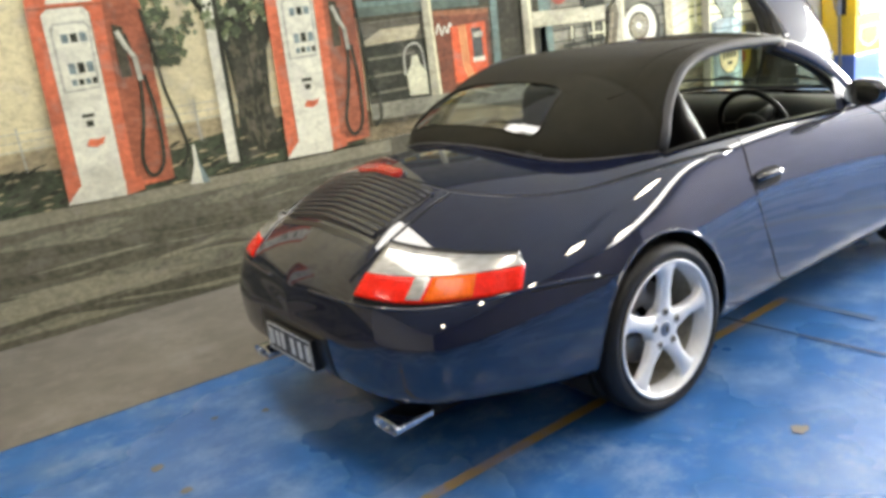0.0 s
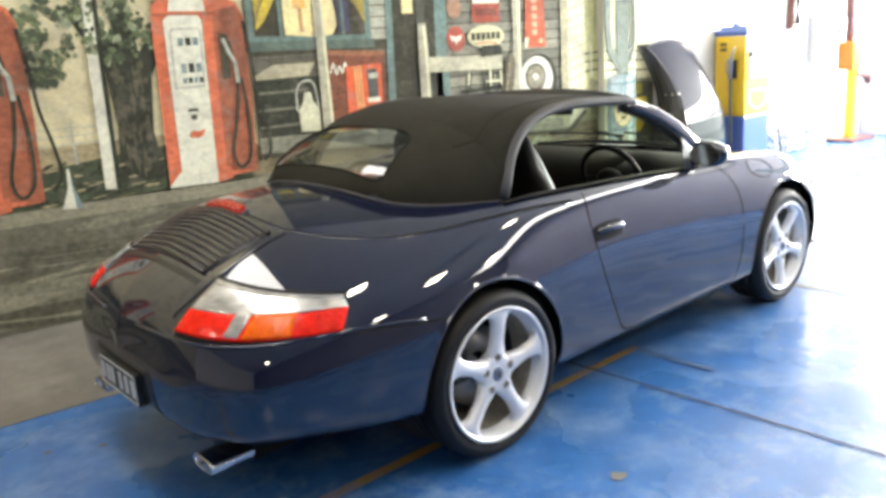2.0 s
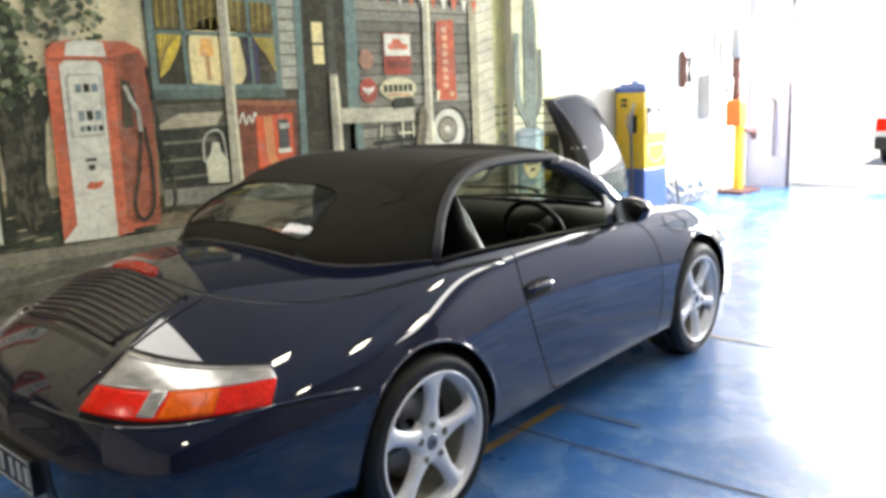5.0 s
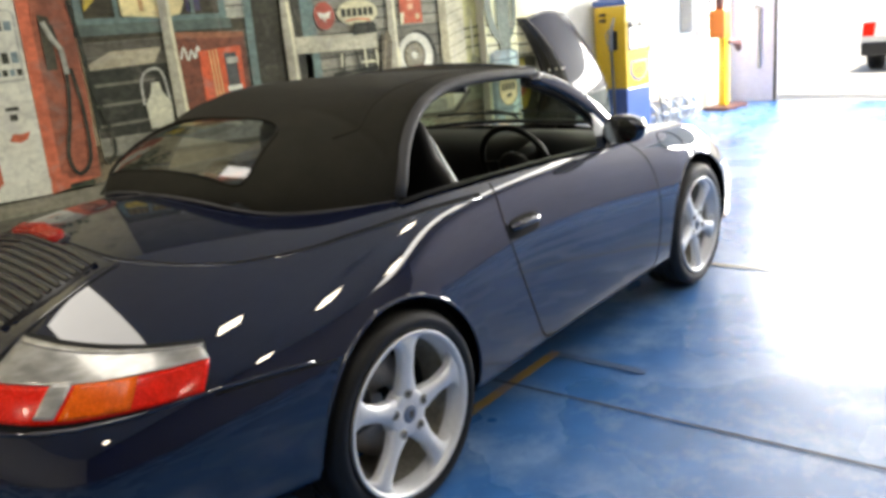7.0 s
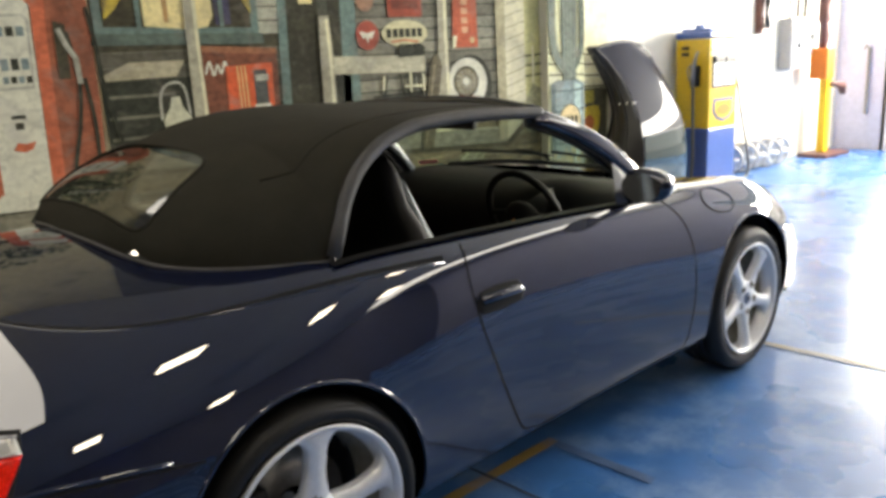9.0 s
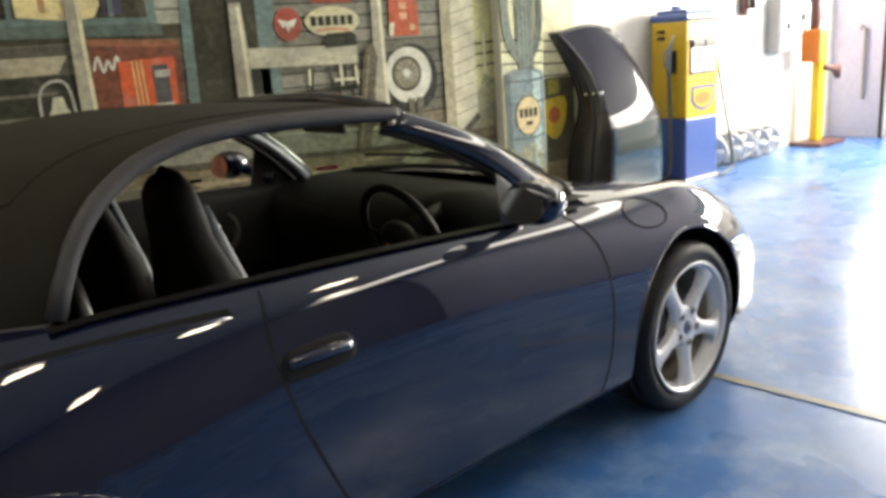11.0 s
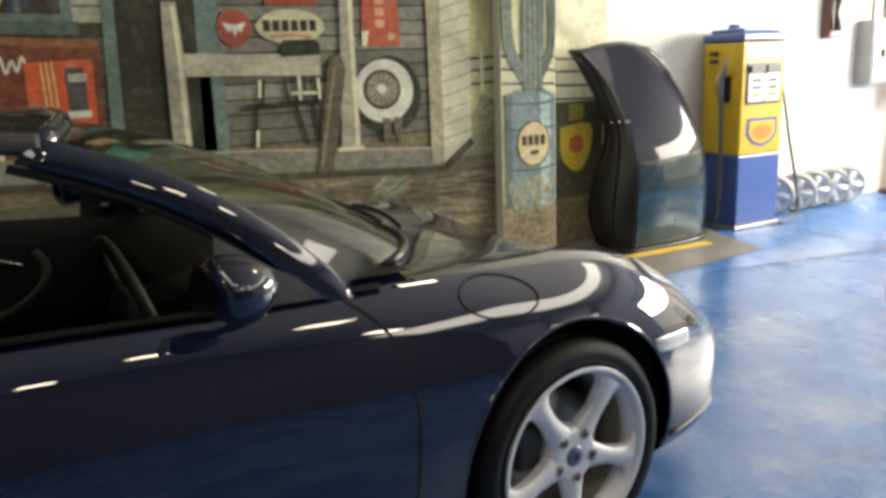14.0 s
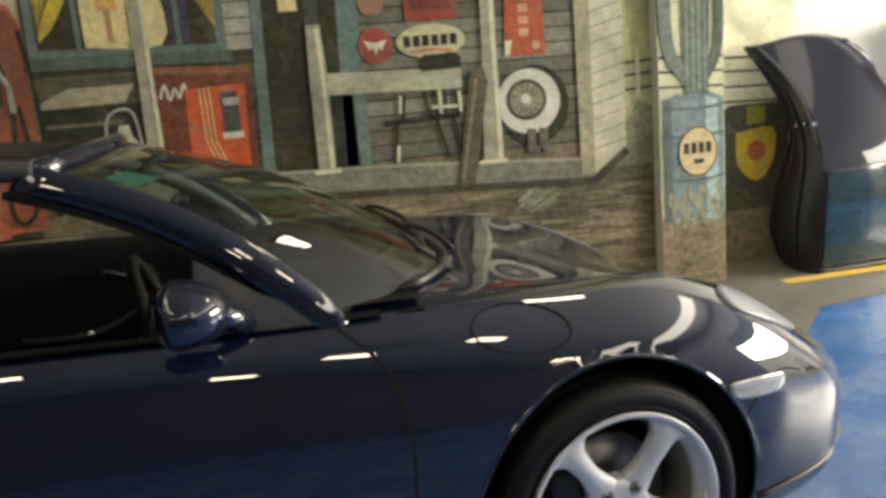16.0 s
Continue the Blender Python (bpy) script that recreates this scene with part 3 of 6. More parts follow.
# tail lamps, number plate, lights
for s in (-1, 1):
    def A(a):
        return 180 + s * -a if s > 0 else 180 + a
    patch("lamp_gap", [(A(30.4), 0.695), (A(72.0), 0.681), (A(74.3), 0.794), (A(38.0), 0.857)], GAP, car, "dark gap round the tail lamp", where=on_end, x0=-1.55, off=0.0015, nu=24, nv=14, round_by=0.10)
    lampbody = patch("tail_lamp", [(A(34.0), 0.772), (A(73.6), 0.752), (A(72.9), 0.786), (A(38.9), 0.846)], CLEAR_LENS, car, "clear grey and red tail lamp", where=on_end, x0=-1.55, off=0.006, nu=28, nv=10)
    patch("red_lens", [(A(31.3), 0.712), (A(70.9), 0.689), (A(73.6), 0.752), (A(34.0), 0.772)], RED_LENS, lampbody, "red lens", where=on_end, x0=-1.55, off=0.007, nu=28)
    patch("orange_lens", [(A(49.3), 0.706), (A(59.6), 0.700), (A(61.6), 0.758), (A(52.0), 0.763)], ORANGE_LENS, lampbody, "orange indicator lens", where=on_end, x0=-1.55, off=0.0095, nu=8)
    patch("reverse_lens", [(A(45.4), 0.712), (A(48.6), 0.709), (A(51.6), 0.768), (A(47.9), 0.770)], CLEAR_LENS, lampbody, "clear reversing lens", where=on_end, x0=-1.55, off=0.0095, nu=6)
    for z0, z1 in ((0.840, 0.783), (0.773, 0.755)):
        rim = [on_end(A(a), z0 + (z1 - z0) * (a - 36.0) / 37.0, -1.55, 0.0075) for a in np.linspace(39.5 if z0 > 0.8 else 35.0, 73.3, 22)]
        part("lens_edge", tube(bmesh.new(), rim, 0.0032, 6), CLEAR_LENS, lampbody, "pale moulded edge of the lens", True)
    for a in (54.5, 57.0, 64.5, 67.5):
        rib = [on_end(A(a + 2.0 * (z - 0.70) / 0.06), z, -1.55, 0.0100) for z in np.linspace(0.707, 0.754, 6)]
        part("lens_rib", tube(bmesh.new(), rib, 0.0014, 5), ORANGE_LENS if a < 60 else RED_LENS, lampbody, smooth=True)
    bm = bmesh.new()
    seam = [on_side(x, z, s, 0.001) for x, z in spline([(-1.45, 0.645), (-1.59, 0.664), (-1.72, 0.678), (-1.80, 0.684)], 4)]
    seam += [on_end(A(a), 0.692 - 0.0001 * a, -1.55, 0.001) for a in range(68, 8, -4)]
    tube(bm, seam[2:], 0.006, 8)
    part("bumper_edge", bm, PAINT, car, "polished upper edge of the rear bumper", True)
    # lower bumper lip and exhaust
    bm = bmesh.new()
    for w, h, x0, x1 in ((0.072, 0.023, -2.232, -2.12),):
        prof = [(w * math.copysign(abs(math.cos(a)) ** 0.6, math.cos(a)), h * math.copysign(abs(math.sin(a)) ** 0.6, math.sin(a))) for a in np.linspace(0, 2 * math.pi, 28)[:-1]]
        rows = [[(x, s * 0.492 + q[0] * k, 0.264 + q[1] * k) for q in prof + prof[:1]] for x, k in ((x1, 0.92), (x0 + 0.01, 1.0), (x0, 0.97), (x0 + 0.005, 0.9), (x1 + 0.05, 0.86))]
        sheet(bm, rows)
    part("exhaust_tip", bm, CHROME, car, "flattened oval chrome exhaust tip", True)
    # rear lower edge
    ribbon("bumper_lip", [(A(2), 0.335), (A(25), 0.335), (A(50), 0.33), (A(72), 0.32)], 0.012, PAINT_BLACK, car, where=on_end, x0=-1.55, off=0.004)

PX = SKIN.ray_cast(Vector((-4, 0, 0.46)), Vector((1, 0, 0)))[0].x - 0.012
plate_ob = part("number_plate", boxes((PX - 0.006, PX + 0.03, -0.180, 0.180, 0.398, 0.515)), PLATE_BLACK, car, "black number plate with white bars")
for y in (0.15, 0.10, 0.055, -0.025, -0.085, -0.145):
    part("plate_bar", boxes((PX - 0.008, PX - 0.005, y - 0.014, y + 0.014, 0.424, 0.490)), PLATE_WHITE, plate_ob)
bm = bmesh.new()
for b in ((-0.176, 0.176, 0.402, 0.407), (-0.176, 0.176, 0.506, 0.511), (-0.176, -0.171, 0.402, 0.511), (0.171, 0.176, 0.402, 0.511)):
    box(bm, PX - 0.008, PX - 0.005, *b)
part("plate_border", bm, PLATE_WHITE, plate_ob)
patch("plate_recess", [(180 + 17, 0.375), (180 - 17, 0.375), (180 - 15, 0.545), (180 + 15, 0.545)], PAINT_BLACK, car, "black recess round the number plate", where=on_end, x0=-1.3, off=0.002, nu=20)

# engine lid: grille panel with slats, third brake lamp
grille = patch("engine_grille", [(-2.072, -0.338), (-2.072, 0.338), (-1.80, 0.375), (-1.80, -0.375)], PAINT_BLACK, car, "black engine lid grille with cross slats", where=on_top, off=0.003, nu=20, nv=16, round_by=0.25)
for i in range(11):
    x = -2.054 + i * 0.0242
    w = 0.322 + 0.034 * i / 10
    bm = bmesh.new()
    rows = []
    for y in np.linspace(-w, w, 15):
        p = on_top(x, y, 0.004)
        d = (on_top(x + 0.012, y, 0.004) - p).normalized()
        up = Vector((-d.z, 0, d.x)).normalized()
        rows.append([p - d * 0.0092 - up * 0.002, p - d * 0.0084 + up * 0.0062, p - d * 0.003 + up * 0.0078, p + d * 0.003 + up * 0.0078, p + d * 0.0076 + up * 0.0058, p + d * 0.0084 - up * 0.002])
    sheet(bm, rows)
    part("slat", bm, PAINT, grille, smooth=True)
# Black ribbon on the skin stands in for the shadow below the grille.
ribbon("grille_shadow", [(-2.088, -0.335), (-2.094, -0.17), (-2.096, 0.0), (-2.094, 0.17), (-2.088, 0.335)], 0.020, PAINT_BLACK, car, "black strip drawn for the shadow gap below the engine grille", where=on_top, off=0.002)
brake = patch("brake_lamp", [(-1.815, -0.138), (-1.815, 0.138), (-1.768, 0.138), (-1.768, -0.138)], BRAKE_LENS, car, "dark red high brake lamp", where=on_top, off=0.024, nu=16, nv=6, round_by=0.35)
patch("brake_lamp_base", [(-1.824, -0.150), (-1.824, 0.150), (-1.760, 0.150), (-1.760, -0.150)], PAINT_BLACK, brake, where=on_top, off=0.006, nu=16, nv=4, round_by=0.3)

# soft top
e_w = smoothed([(-1.415, 0.03), (-1.408, 0.16), (-1.388, 0.31), (-1.362, 0.40), (-1.32, 0.475), (-1.24, 0.545), (-1.14, 0.61), (-1.05, 0.657), (-0.95, 0.695), (-0.9, 0.675), (-0.8, 0.645), (-0.7, 0.625), (-0.55, 0.610), (-0.4, 0.606), (-0.15, 0.604), (0.12, 0.602)])
e_z = smoothed([(-1.415, 1.040), (-1.40, 1.028), (-1.37, 1.004), (-1.32, 0.984), (-1.24, 0.970), (-1.14, 0.962), (-0.965, 0.955), (-0.94, 1.01), (-0.89, 1.10), (-0.82, 1.175), (-0.7, 1.24), (-0.55, 1.272), (-0.4, 1.278), (-0.15, 1.270), (0.12, 1.256)])
c_z = smoothed([(-1.415, 1.044), (-1.38, 1.092), (-1.25, 1.185), (-1.12, 1.232), (-0.9, 1.28), (-0.65, 1.304), (-0.4, 1.31), (-0.15, 1.302), (0.12, 1.28)])
XS = list(np.linspace(-1.415, 0.12, 170))


def roof_point(x, a, off=0.0):
    """A point of the canvas: a runs from 0 at the right edge over 0.5 at the middle to 1 at the left edge."""
    th = math.pi * a
    w, ze, zc = e_w(x), e_z(x), c_z(x)
    c, s = math.cos(th), math.sin(th)
    back = 0.105 * max(0.0, (x + 0.3) / 0.42) ** 2 * c * c
    return Vector((x - back, -(w + off) * math.copysign(abs(c) ** 0.72, c), ze + (zc - ze + off) * abs(s) ** 0.85))


AS = [0.5 - 0.5 * math.cos(math.pi * k / 110) for k in range(111)]


def in_window(x, y):
    return ((x + 1.222) / 0.140) ** 6 + (y / (0.385 - 0.30 * (x + 1.222))) ** 6 < 1


bm = bmesh.new()
g = [[bm.verts.new(roof_point(x, a)) for a in AS] for x in XS]
for i in range(len(XS) - 1):
    for k in range(len(AS) - 1):
        q = (g[i][k], g[i][k + 1], g[i + 1][k + 1], g[i + 1][k])
        c = sum((v.co for v in q), Vector()) / 4
        if not in_window(c.x, c.y):
            bm.faces.new(q)
bmesh.ops.delete(bm, geom=[v for v in bm.verts if not v.link_faces], context="VERTS")
soft = part("soft_top", bm, CANVAS, car, "black canvas folding roof, closed", True)
bm = bmesh.new()
rows = []
for u in np.linspace(-1.372, -1.072, 14):
    row = []
    for v in np.linspace(-0.44, 0.44, 21):
        w, ze, zc = e_w(u), e_z(u), c_z(u)
        c = max(min(v / w, 1), -1)
        th = math.acos(math.copysign(abs(c) ** (1 / 0.72), c))
        row.append((u, v, ze + (zc - ze) * math.sin(th) ** 0.85 - 0.003))
    rows.append(row)
sheet(bm, rows)
part("rear_window", bm, REAR_GLASS, soft, "dark tinted glass rear window", True)
bm = bmesh.new()
ring = []
for a in np.linspace(0, 2 * math.pi, 73)[:-1]:
    c, sn = math.cos(a), math.sin(a)
    u = -1.222 + 0.140 * math.copysign(abs(c) ** (1 / 3), c)
    v = (0.385 - 0.30 * (u + 1.222)) * math.copysign(abs(sn) ** (1 / 3), sn)
    w, ze, zc = e_w(u), e_z(u), c_z(u)
    q = max(min(v / w, 1), -1)
    ring.append((u, v, ze + (zc - ze) * math.sin(math.acos(math.copysign(abs(q) ** (1 / 0.72), q))) ** 0.85 + 0.001))
tube(bm, ring, 0.005, 6, closed=True)
part("window_seal", bm, CANVAS, soft, smooth=True)
for s in (-1, 1):
    bm = bmesh.new()
    tube(bm, [roof_point(x, 0.0 if s < 0 else 1.0) + Vector((0, s * 0.004, 0)) for x in np.linspace(-0.957, 0.12, 50)], 0.021, 8)
    part("roof_edge", bm, PIPING, soft, "grey weather seal along the roof edge", True)
for a in (0.24, 0.76):
    bm = bmesh.new()
    tube(bm, [roof_point(x, a, 0.0005) for x in np.linspace(-1.05, 0.10, 40)], 0.0035, 5)
    part("roof_seam", bm, CANVAS, soft, "sewn canvas seam", True)
bm = bmesh.new()
tube(bm, [roof_point(0.02, a, 0.0005) for a in np.linspace(0.06, 0.94, 40)], 0.004, 5)
part("roof_seam", bm, CANVAS, soft, "sewn canvas seam", True)
bm = bmesh.new()
tube(bm, [roof_point(x, 0.0) + Vector((0, -0.004, 0)) for x in np.linspace(-0.957, -1.412, 40)] + [roof_point(x, 1.0) + Vector((0, 0.004, 0)) for x in np.linspace(-1.412, -0.957, 40)], 0.007, 6)
part("roof_hem", bm, PIPING, soft, smooth=True)

# windscreen with its frame
def screen(s, t):
    lo = Vector((screen_foot(0.715 * s), 0.715 * s, 0.898 + 0.012 * (1 - s * s)))
    hi = Vector((0.13 - 0.115 * s * s, 0.602 * s, 1.285 - 0.030 * s * s))
    p = lo.lerp(hi, t)
    p.z += 0.045 * math.sin(math.pi * t)
    p.x += 0.02 * math.sin(math.pi * t)
    return p


bm = bmesh.new()
sheet(bm, [[screen(s, t) for s in np.linspace(-1, 1, 25)] for t in np.linspace(0, 1, 13)])
windscreen = part("windscreen", bm, SCREEN, car, "raked green-tinted windscreen", True)
windscreen.visible_shadow = False
for s0, s1, t0, t1, colour, label in ((-0.90, -0.76, 0.77, 0.86, (0.02, 0.22, 0.17), "teal registration sticker behind the windscreen"), (0.90, 0.97, 0.05, 0.085, (0.45, 0.02, 0.10), "small magenta sticker at the windscreen's foot")):
    bm = bmesh.new()
    sheet(bm, [[screen(s, t) + Vector((-0.004, 0, -0.004)) for s in np.linspace(s0, s1, 5)] for t in np.linspace(t0, t1, 4)])
    part("sticker", bm, mat("sticker_print", colour, 0.5), windscreen, label)


def strip(bm, path, wide, thick, n=12):
    """A bar with a flattened oval section along a path; wide and thick are half widths as vectors."""
    rings = []
    for i, q in enumerate(path):
        k = (1.0 - 0.25 * i / (len(path) - 1)) * min(1.0, 0.35 + 0.3 * i)
        rings.append([bm.verts.new(q + wide * (k * math.cos(2 * math.pi * j / n)) + thick * (k * math.sin(2 * math.pi * j / n))) for j in range(n)])
    for a, b in zip(rings, rings[1:]):
        for j in range(n):
            bm.faces.new((a[j], a[(j + 1) % n], b[(j + 1) % n], b[j]))
    bm.faces.new(rings[0][::-1]), bm.faces.new(rings[-1])


for s in (-1, 1):
    bm = bmesh.new()
    strip(bm, [screen(s, t) + Vector((-0.030, s * 0.010, -0.006)) for t in np.linspace(-0.10, 1.0, 16)], Vector((-0.026, s * 0.014, -0.032)), Vector((0.006, s * 0.015, 0.008)))
    part("windscreen_pillar", bm, PAINT, car, "glossy dark blue windscreen pillar", True)
    bm = bmesh.new()
    tube(bm, [screen(s, t) + Vector((-0.066, s * 0.008, -0.036)) for t in np.linspace(0.05, 0.99, 12)], 0.010, 6)
    part("window_seal", bm, LINER, car, "black rubber seal behind the windscreen pillar", True)
bm = bmesh.new()
tube(bm, [screen(s, 1.0) for s in np.linspace(-1, 1, 15)], 0.024, 10)
part("windscreen_frame", bm, PAINT, car, smooth=True)
for s in (-1, 1):
    bm = bmesh.new()
    tube(bm, [screen(s, t) + Vector((-0.040, -s * 0.040, -0.020)) for t in np.linspace(0.06, 0.96, 10)], 0.022, 8)
    part("pillar_trim", bm, GREYLEATHER, car, "grey-blue inner trim of the windscreen pillar", True)
bm = bmesh.new()
tube(bm, [screen(s, 0.0) + Vector((0.005, 0, 0.004)) for s in np.linspace(-0.88, 0.88, 21)], 0.012, 6)
part("cowl", bm, PAINT_BLACK, car, "black cowl seal below the windscreen", True)
ribbon("cowl_panel", [(screen_foot(y) - 0.022, y) for y in np.linspace(-0.70, 0.70, 29)], 0.07, PAINT, car, "dark blue panel along the windscreen foot", where=on_top, off=0.0025, each=3)
for s0, s1 in ((-0.56, 0.04), (0.08, 0.76)):
    blade = [screen(q, 0.075 + 0.05 * k / 13) + Vector((0.006, 0, 0.012)) for k, q in enumerate(np.linspace(s0, s1, 14))]
    wiper = part("wiper", tube(bmesh.new(), blade, 0.0075, 6), PAINT_BLACK, car, "black wiper resting at the windscreen's foot", True)
    pivot = screen(s0 + 0.10, 0.0) + Vector((0.035, 0, 0.012))
    arm = [pivot, pivot.lerp(blade[6], 0.3) + Vector((0, 0, 0.020)), pivot.lerp(blade[6], 0.7) + Vector((0, 0, 0.022)), blade[6] + Vector((0, 0, 0.010))]
    part("wiper_arm", tube(bmesh.new(), [Vector(q) for q in spline([tuple(q) for q in arm], 4)], 0.0085, 6), PAINT_BLACK, wiper, "black curved wiper arm", True)

# door mirrors
SAIL = mat("satin_grey_sail_trim", (0.055, 0.056, 0.06), 0.35, 0, 0.2, 20)
for s in (-1, 1):
    m = bmesh.new()
    bmesh.ops.create_uvsphere(m, u_segments=28, v_segments=16, radius=1)
    for v in m.verts:
        x, y, z = v.co
        x = x * 0.092 if x > 0 else x * 0.038
        y, z = math.copysign(abs(y) ** 0.85, y), math.copysign(abs(z) ** 0.85, z)
        v.co = (0.250 + x, s * (0.886 + 0.092 * y), 0.988 + 0.061 * z * (1 - 0.10 * y))
    mirror = part("door_mirror", m, PAINT, car, "body-coloured door mirror", True)
    bm = bmesh.new()
    tube(bm, [(0.37, s * 0.725, 0.915), (0.35, s * 0.76, 0.935), (0.30, s * 0.82, 0.962)], [0.032, 0.026, 0.026], 10)
    part("mirror_arm", bm, PAINT, mirror, smooth=True)
    bm = bmesh.new()
    pts = [(0.205 + 0.005 * math.sin(a), s * (0.886 + 0.078 * math.cos(a)), 0.988 + 0.050 * math.sin(a)) for a in np.linspace(0, 2 * math.pi, 25)[:-1]]
    f = bm.faces.new([bm.verts.new(p) for p in pts])
    part("mirror_glass", bm, MIRROR, mirror, "mirror glass")
    bm = bmesh.new()
    sheet(bm, [[(0.55, s * 0.738, 0.885), (0.42, s * 0.742, 0.893), (0.27, s * 0.744, 0.902)], [(0.53, s * 0.732, 0.90), (0.40, s * 0.722, 0.975), (0.29, s * 0.712, 1.055)]])
    part("mirror_sail", bm, SAIL, mirror, "grey triangular trim plate behind the mirror")

# headlamps, indicators, front bumper
for s in (-1, 1):
    lens = patch("headlamp", [(1.53, s * 0.752), (1.59, s * 0.60), (1.95, s * 0.43), (1.87, s * 0.645)], LAMP_GLASS, car, "clear oval headlamp", where=on_top, off=0.006, nu=16, nv=12, round_by=0.85)
    patch("indicator", [(1.475, 0.556), (1.64, 0.538), (1.672, 0.582), (1.455, 0.602)], CLEAR_LENS, car, "clear front side marker", off=0.004, round_by=0.5, s=s)
    bm = bmesh.new()
    lip = [on_side(x, 0.272, s, 0.004) for x in np.linspace(1.56, 1.86, 9)] + [on_end(s * a, 0.27, 1.2, 0.004) for a in range(38, 0, -6)]
    tube(bm, lip, 0.006, 6)
    part("bumper_lip", bm, PAINT_BLACK, car, "black lower lip of the front bumper", True)
    part("fog_lamp", tube(bmesh.new(), [on_end(s * 30, 0.36, 1.2, -0.01), on_end(s * 30, 0.36, 1.2, 0.004)], 0.045, 16), CLEAR_LENS, car, "round clear fog lamp", True)

# wheels
BOLT = mat("dark_wheel_bolt", (0.09, 0.085, 0.08), 0.4, 0.7)
CAP = mat("blue_grey_badge_cap", (0.16, 0.20, 0.28), 0.3, 0.3, 0.3, 60)


def wheel(width, turned, R, rim):
    """A road wheel: R the tyre's radius, rim the radius of the rim's edge."""
    w = part("wheel", tube(bmesh.new(), [(0, 0.02, 0), (0, 0.10, 0)], 0.035), STEEL, car)
    bm = bmesh.new()
    hw = width / 2
    wall = R - rim
    spin(bm, [(rim - 0.010, -hw + 0.02), (rim, -hw + 0.006), (rim + 0.25 * wall, -hw - 0.004), (rim + 0.5 * wall, -hw - 0.007), (rim + 0.75 * wall, -hw + 0.002), (R - 0.006, -hw + 0.018), (R, -hw + 0.036), (R, -0.052), (R - 0.007, -0.050), (R - 0.007, -0.042), (R, -0.040), (R, -0.006), (R - 0.007, -0.004), (R - 0.007, 0.004), (R, 0.006), (R, 0.040), (R - 0.007, 0.042), (R - 0.007, 0.050), (R, 0.052), (R, hw - 0.04), (R - 0.007, hw - 0.018), (rim + 0.5 * wall, hw - 0.002), (rim, hw - 0.005), (rim - 0.012, hw - 0.02)], 80)
    tyre = part("tyre", bm, RUBBER, w, "black low-profile road tyre", True)
    bm = bmesh.new()
    for r in (rim + 0.16 * wall, rim + 0.72 * wall):
        y = -hw - 0.0035 if r < rim + 0.5 * wall else -hw + 0.0005
        spin(bm, [(r - 0.0022, y + 0.002), (r, y - 0.0022), (r + 0.0022, y + 0.002)], 72)
    part("sidewall_rib", bm, RUBBER, tyre, smooth=True)
    bm = bmesh.new()
    spin(bm, [(rim - 0.004, -hw + 0.006), (rim, -hw - 0.003), (rim - 0.004, -hw - 0.008), (rim - 0.014, -hw - 0.004), (rim - 0.019, -hw + 0.006), (rim - 0.022, -hw + 0.028), (rim - 0.030, -hw + 0.034), (rim - 0.032, -hw + 0.060)], 80)
    part("rim", bm, ALLOY, w, "silver alloy wheel rim", True)
    bm = bmesh.new()
    spin(bm, [(rim - 0.032, -hw + 0.060), (rim - 0.046, -hw + 0.10), (rim - 0.046, hw - 0.02), (rim - 0.02, hw - 0.01)], 80)
    part("wheel_barrel", bm, DUSTY, w, "brake-dusted inner wheel barrel", True)
    face, k = -hw + 0.002, rim / 0.25
    for i in range(5):
        a0 = radians(turned + 72 * i)
        bm = bmesh.new()
        rows = []
        for r, left, right, y in spline([(0.026, 0.020, 0.020, 0.016), (0.050, 0.0375, 0.0375, 0.013), (0.076, 0.0375, 0.0375, 0.011), (0.100, 0.0305, 0.0305, 0.009), (0.135, 0.0246, 0.0250, 0.006), (0.165, 0.0260, 0.0268, 0.003), (0.190, 0.0285, 0.0295, 0.002), (0.209, 0.036, 0.038, 0.002), (0.222, 0.050, 0.053, 0.004), (0.232, 0.074, 0.078, 0.009)], 3):
            prof = [(-left, 0.034), (-left, 0.012), (-left * 0.86, 0.005), (-left * 0.40, 0.0), (0.0, -0.0035), (right * 0.40, 0.0), (right * 0.86, 0.005), (right, 0.012), (right, 0.034)]
            ring = []
            for t, d in prof:
                rr = math.sqrt(max(r * r - (t * t if r > 0.2 else 0.0), 0.0)) if r > 0.2 else r
                ring.append((k * (rr * math.cos(a0) - t * math.sin(a0)), face + y + d, k * (rr * math.sin(a0) + t * math.cos(a0))))
            rows.append(ring)
        sheet(bm, rows)
        part("spoke", bm, ALLOY, w, smooth=True)
    bm = bmesh.new()
    spin(bm, [(0.0, face + 0.014), (0.026, face + 0.013), (0.031, face + 0.012), (0.066, face + 0.0120), (0.076, face + 0.016), (0.082, face + 0.028), (0.082, face + 0.06)], 40)
    part("hub", bm, ALLOY, w, "silver hub with badge cap", True)
    bm = bmesh.new()
    spin(bm, [(0.0, face + 0.0055), (0.022, face + 0.007), (0.030, face + 0.011), (0.031, face + 0.016)], 28)
    cap = part("hub_cap", bm, CAP, w, "blue-grey round badge cap", True)
    part("badge_mark", boxes((-0.009, 0.009, face + 0.0038, face + 0.006, -0.012, 0.012)), BOLT, cap)
    for i in range(5):
        a = radians(turned + 4 + 72 * i)
        at = (0.064 * k * math.cos(a), 0.0, 0.064 * k * math.sin(a))
        bm = bmesh.new()
        spin(bm, [(0.0, face + 0.0105), (0.0135, face + 0.0085), (0.0155, face + 0.0080), (0.0165, face + 0.0125)], 16, at=at)
        hole = part("bolt_recess", bm, DUSTY, w, "dusty recess round a wheel bolt", True)
        bm = bmesh.new()
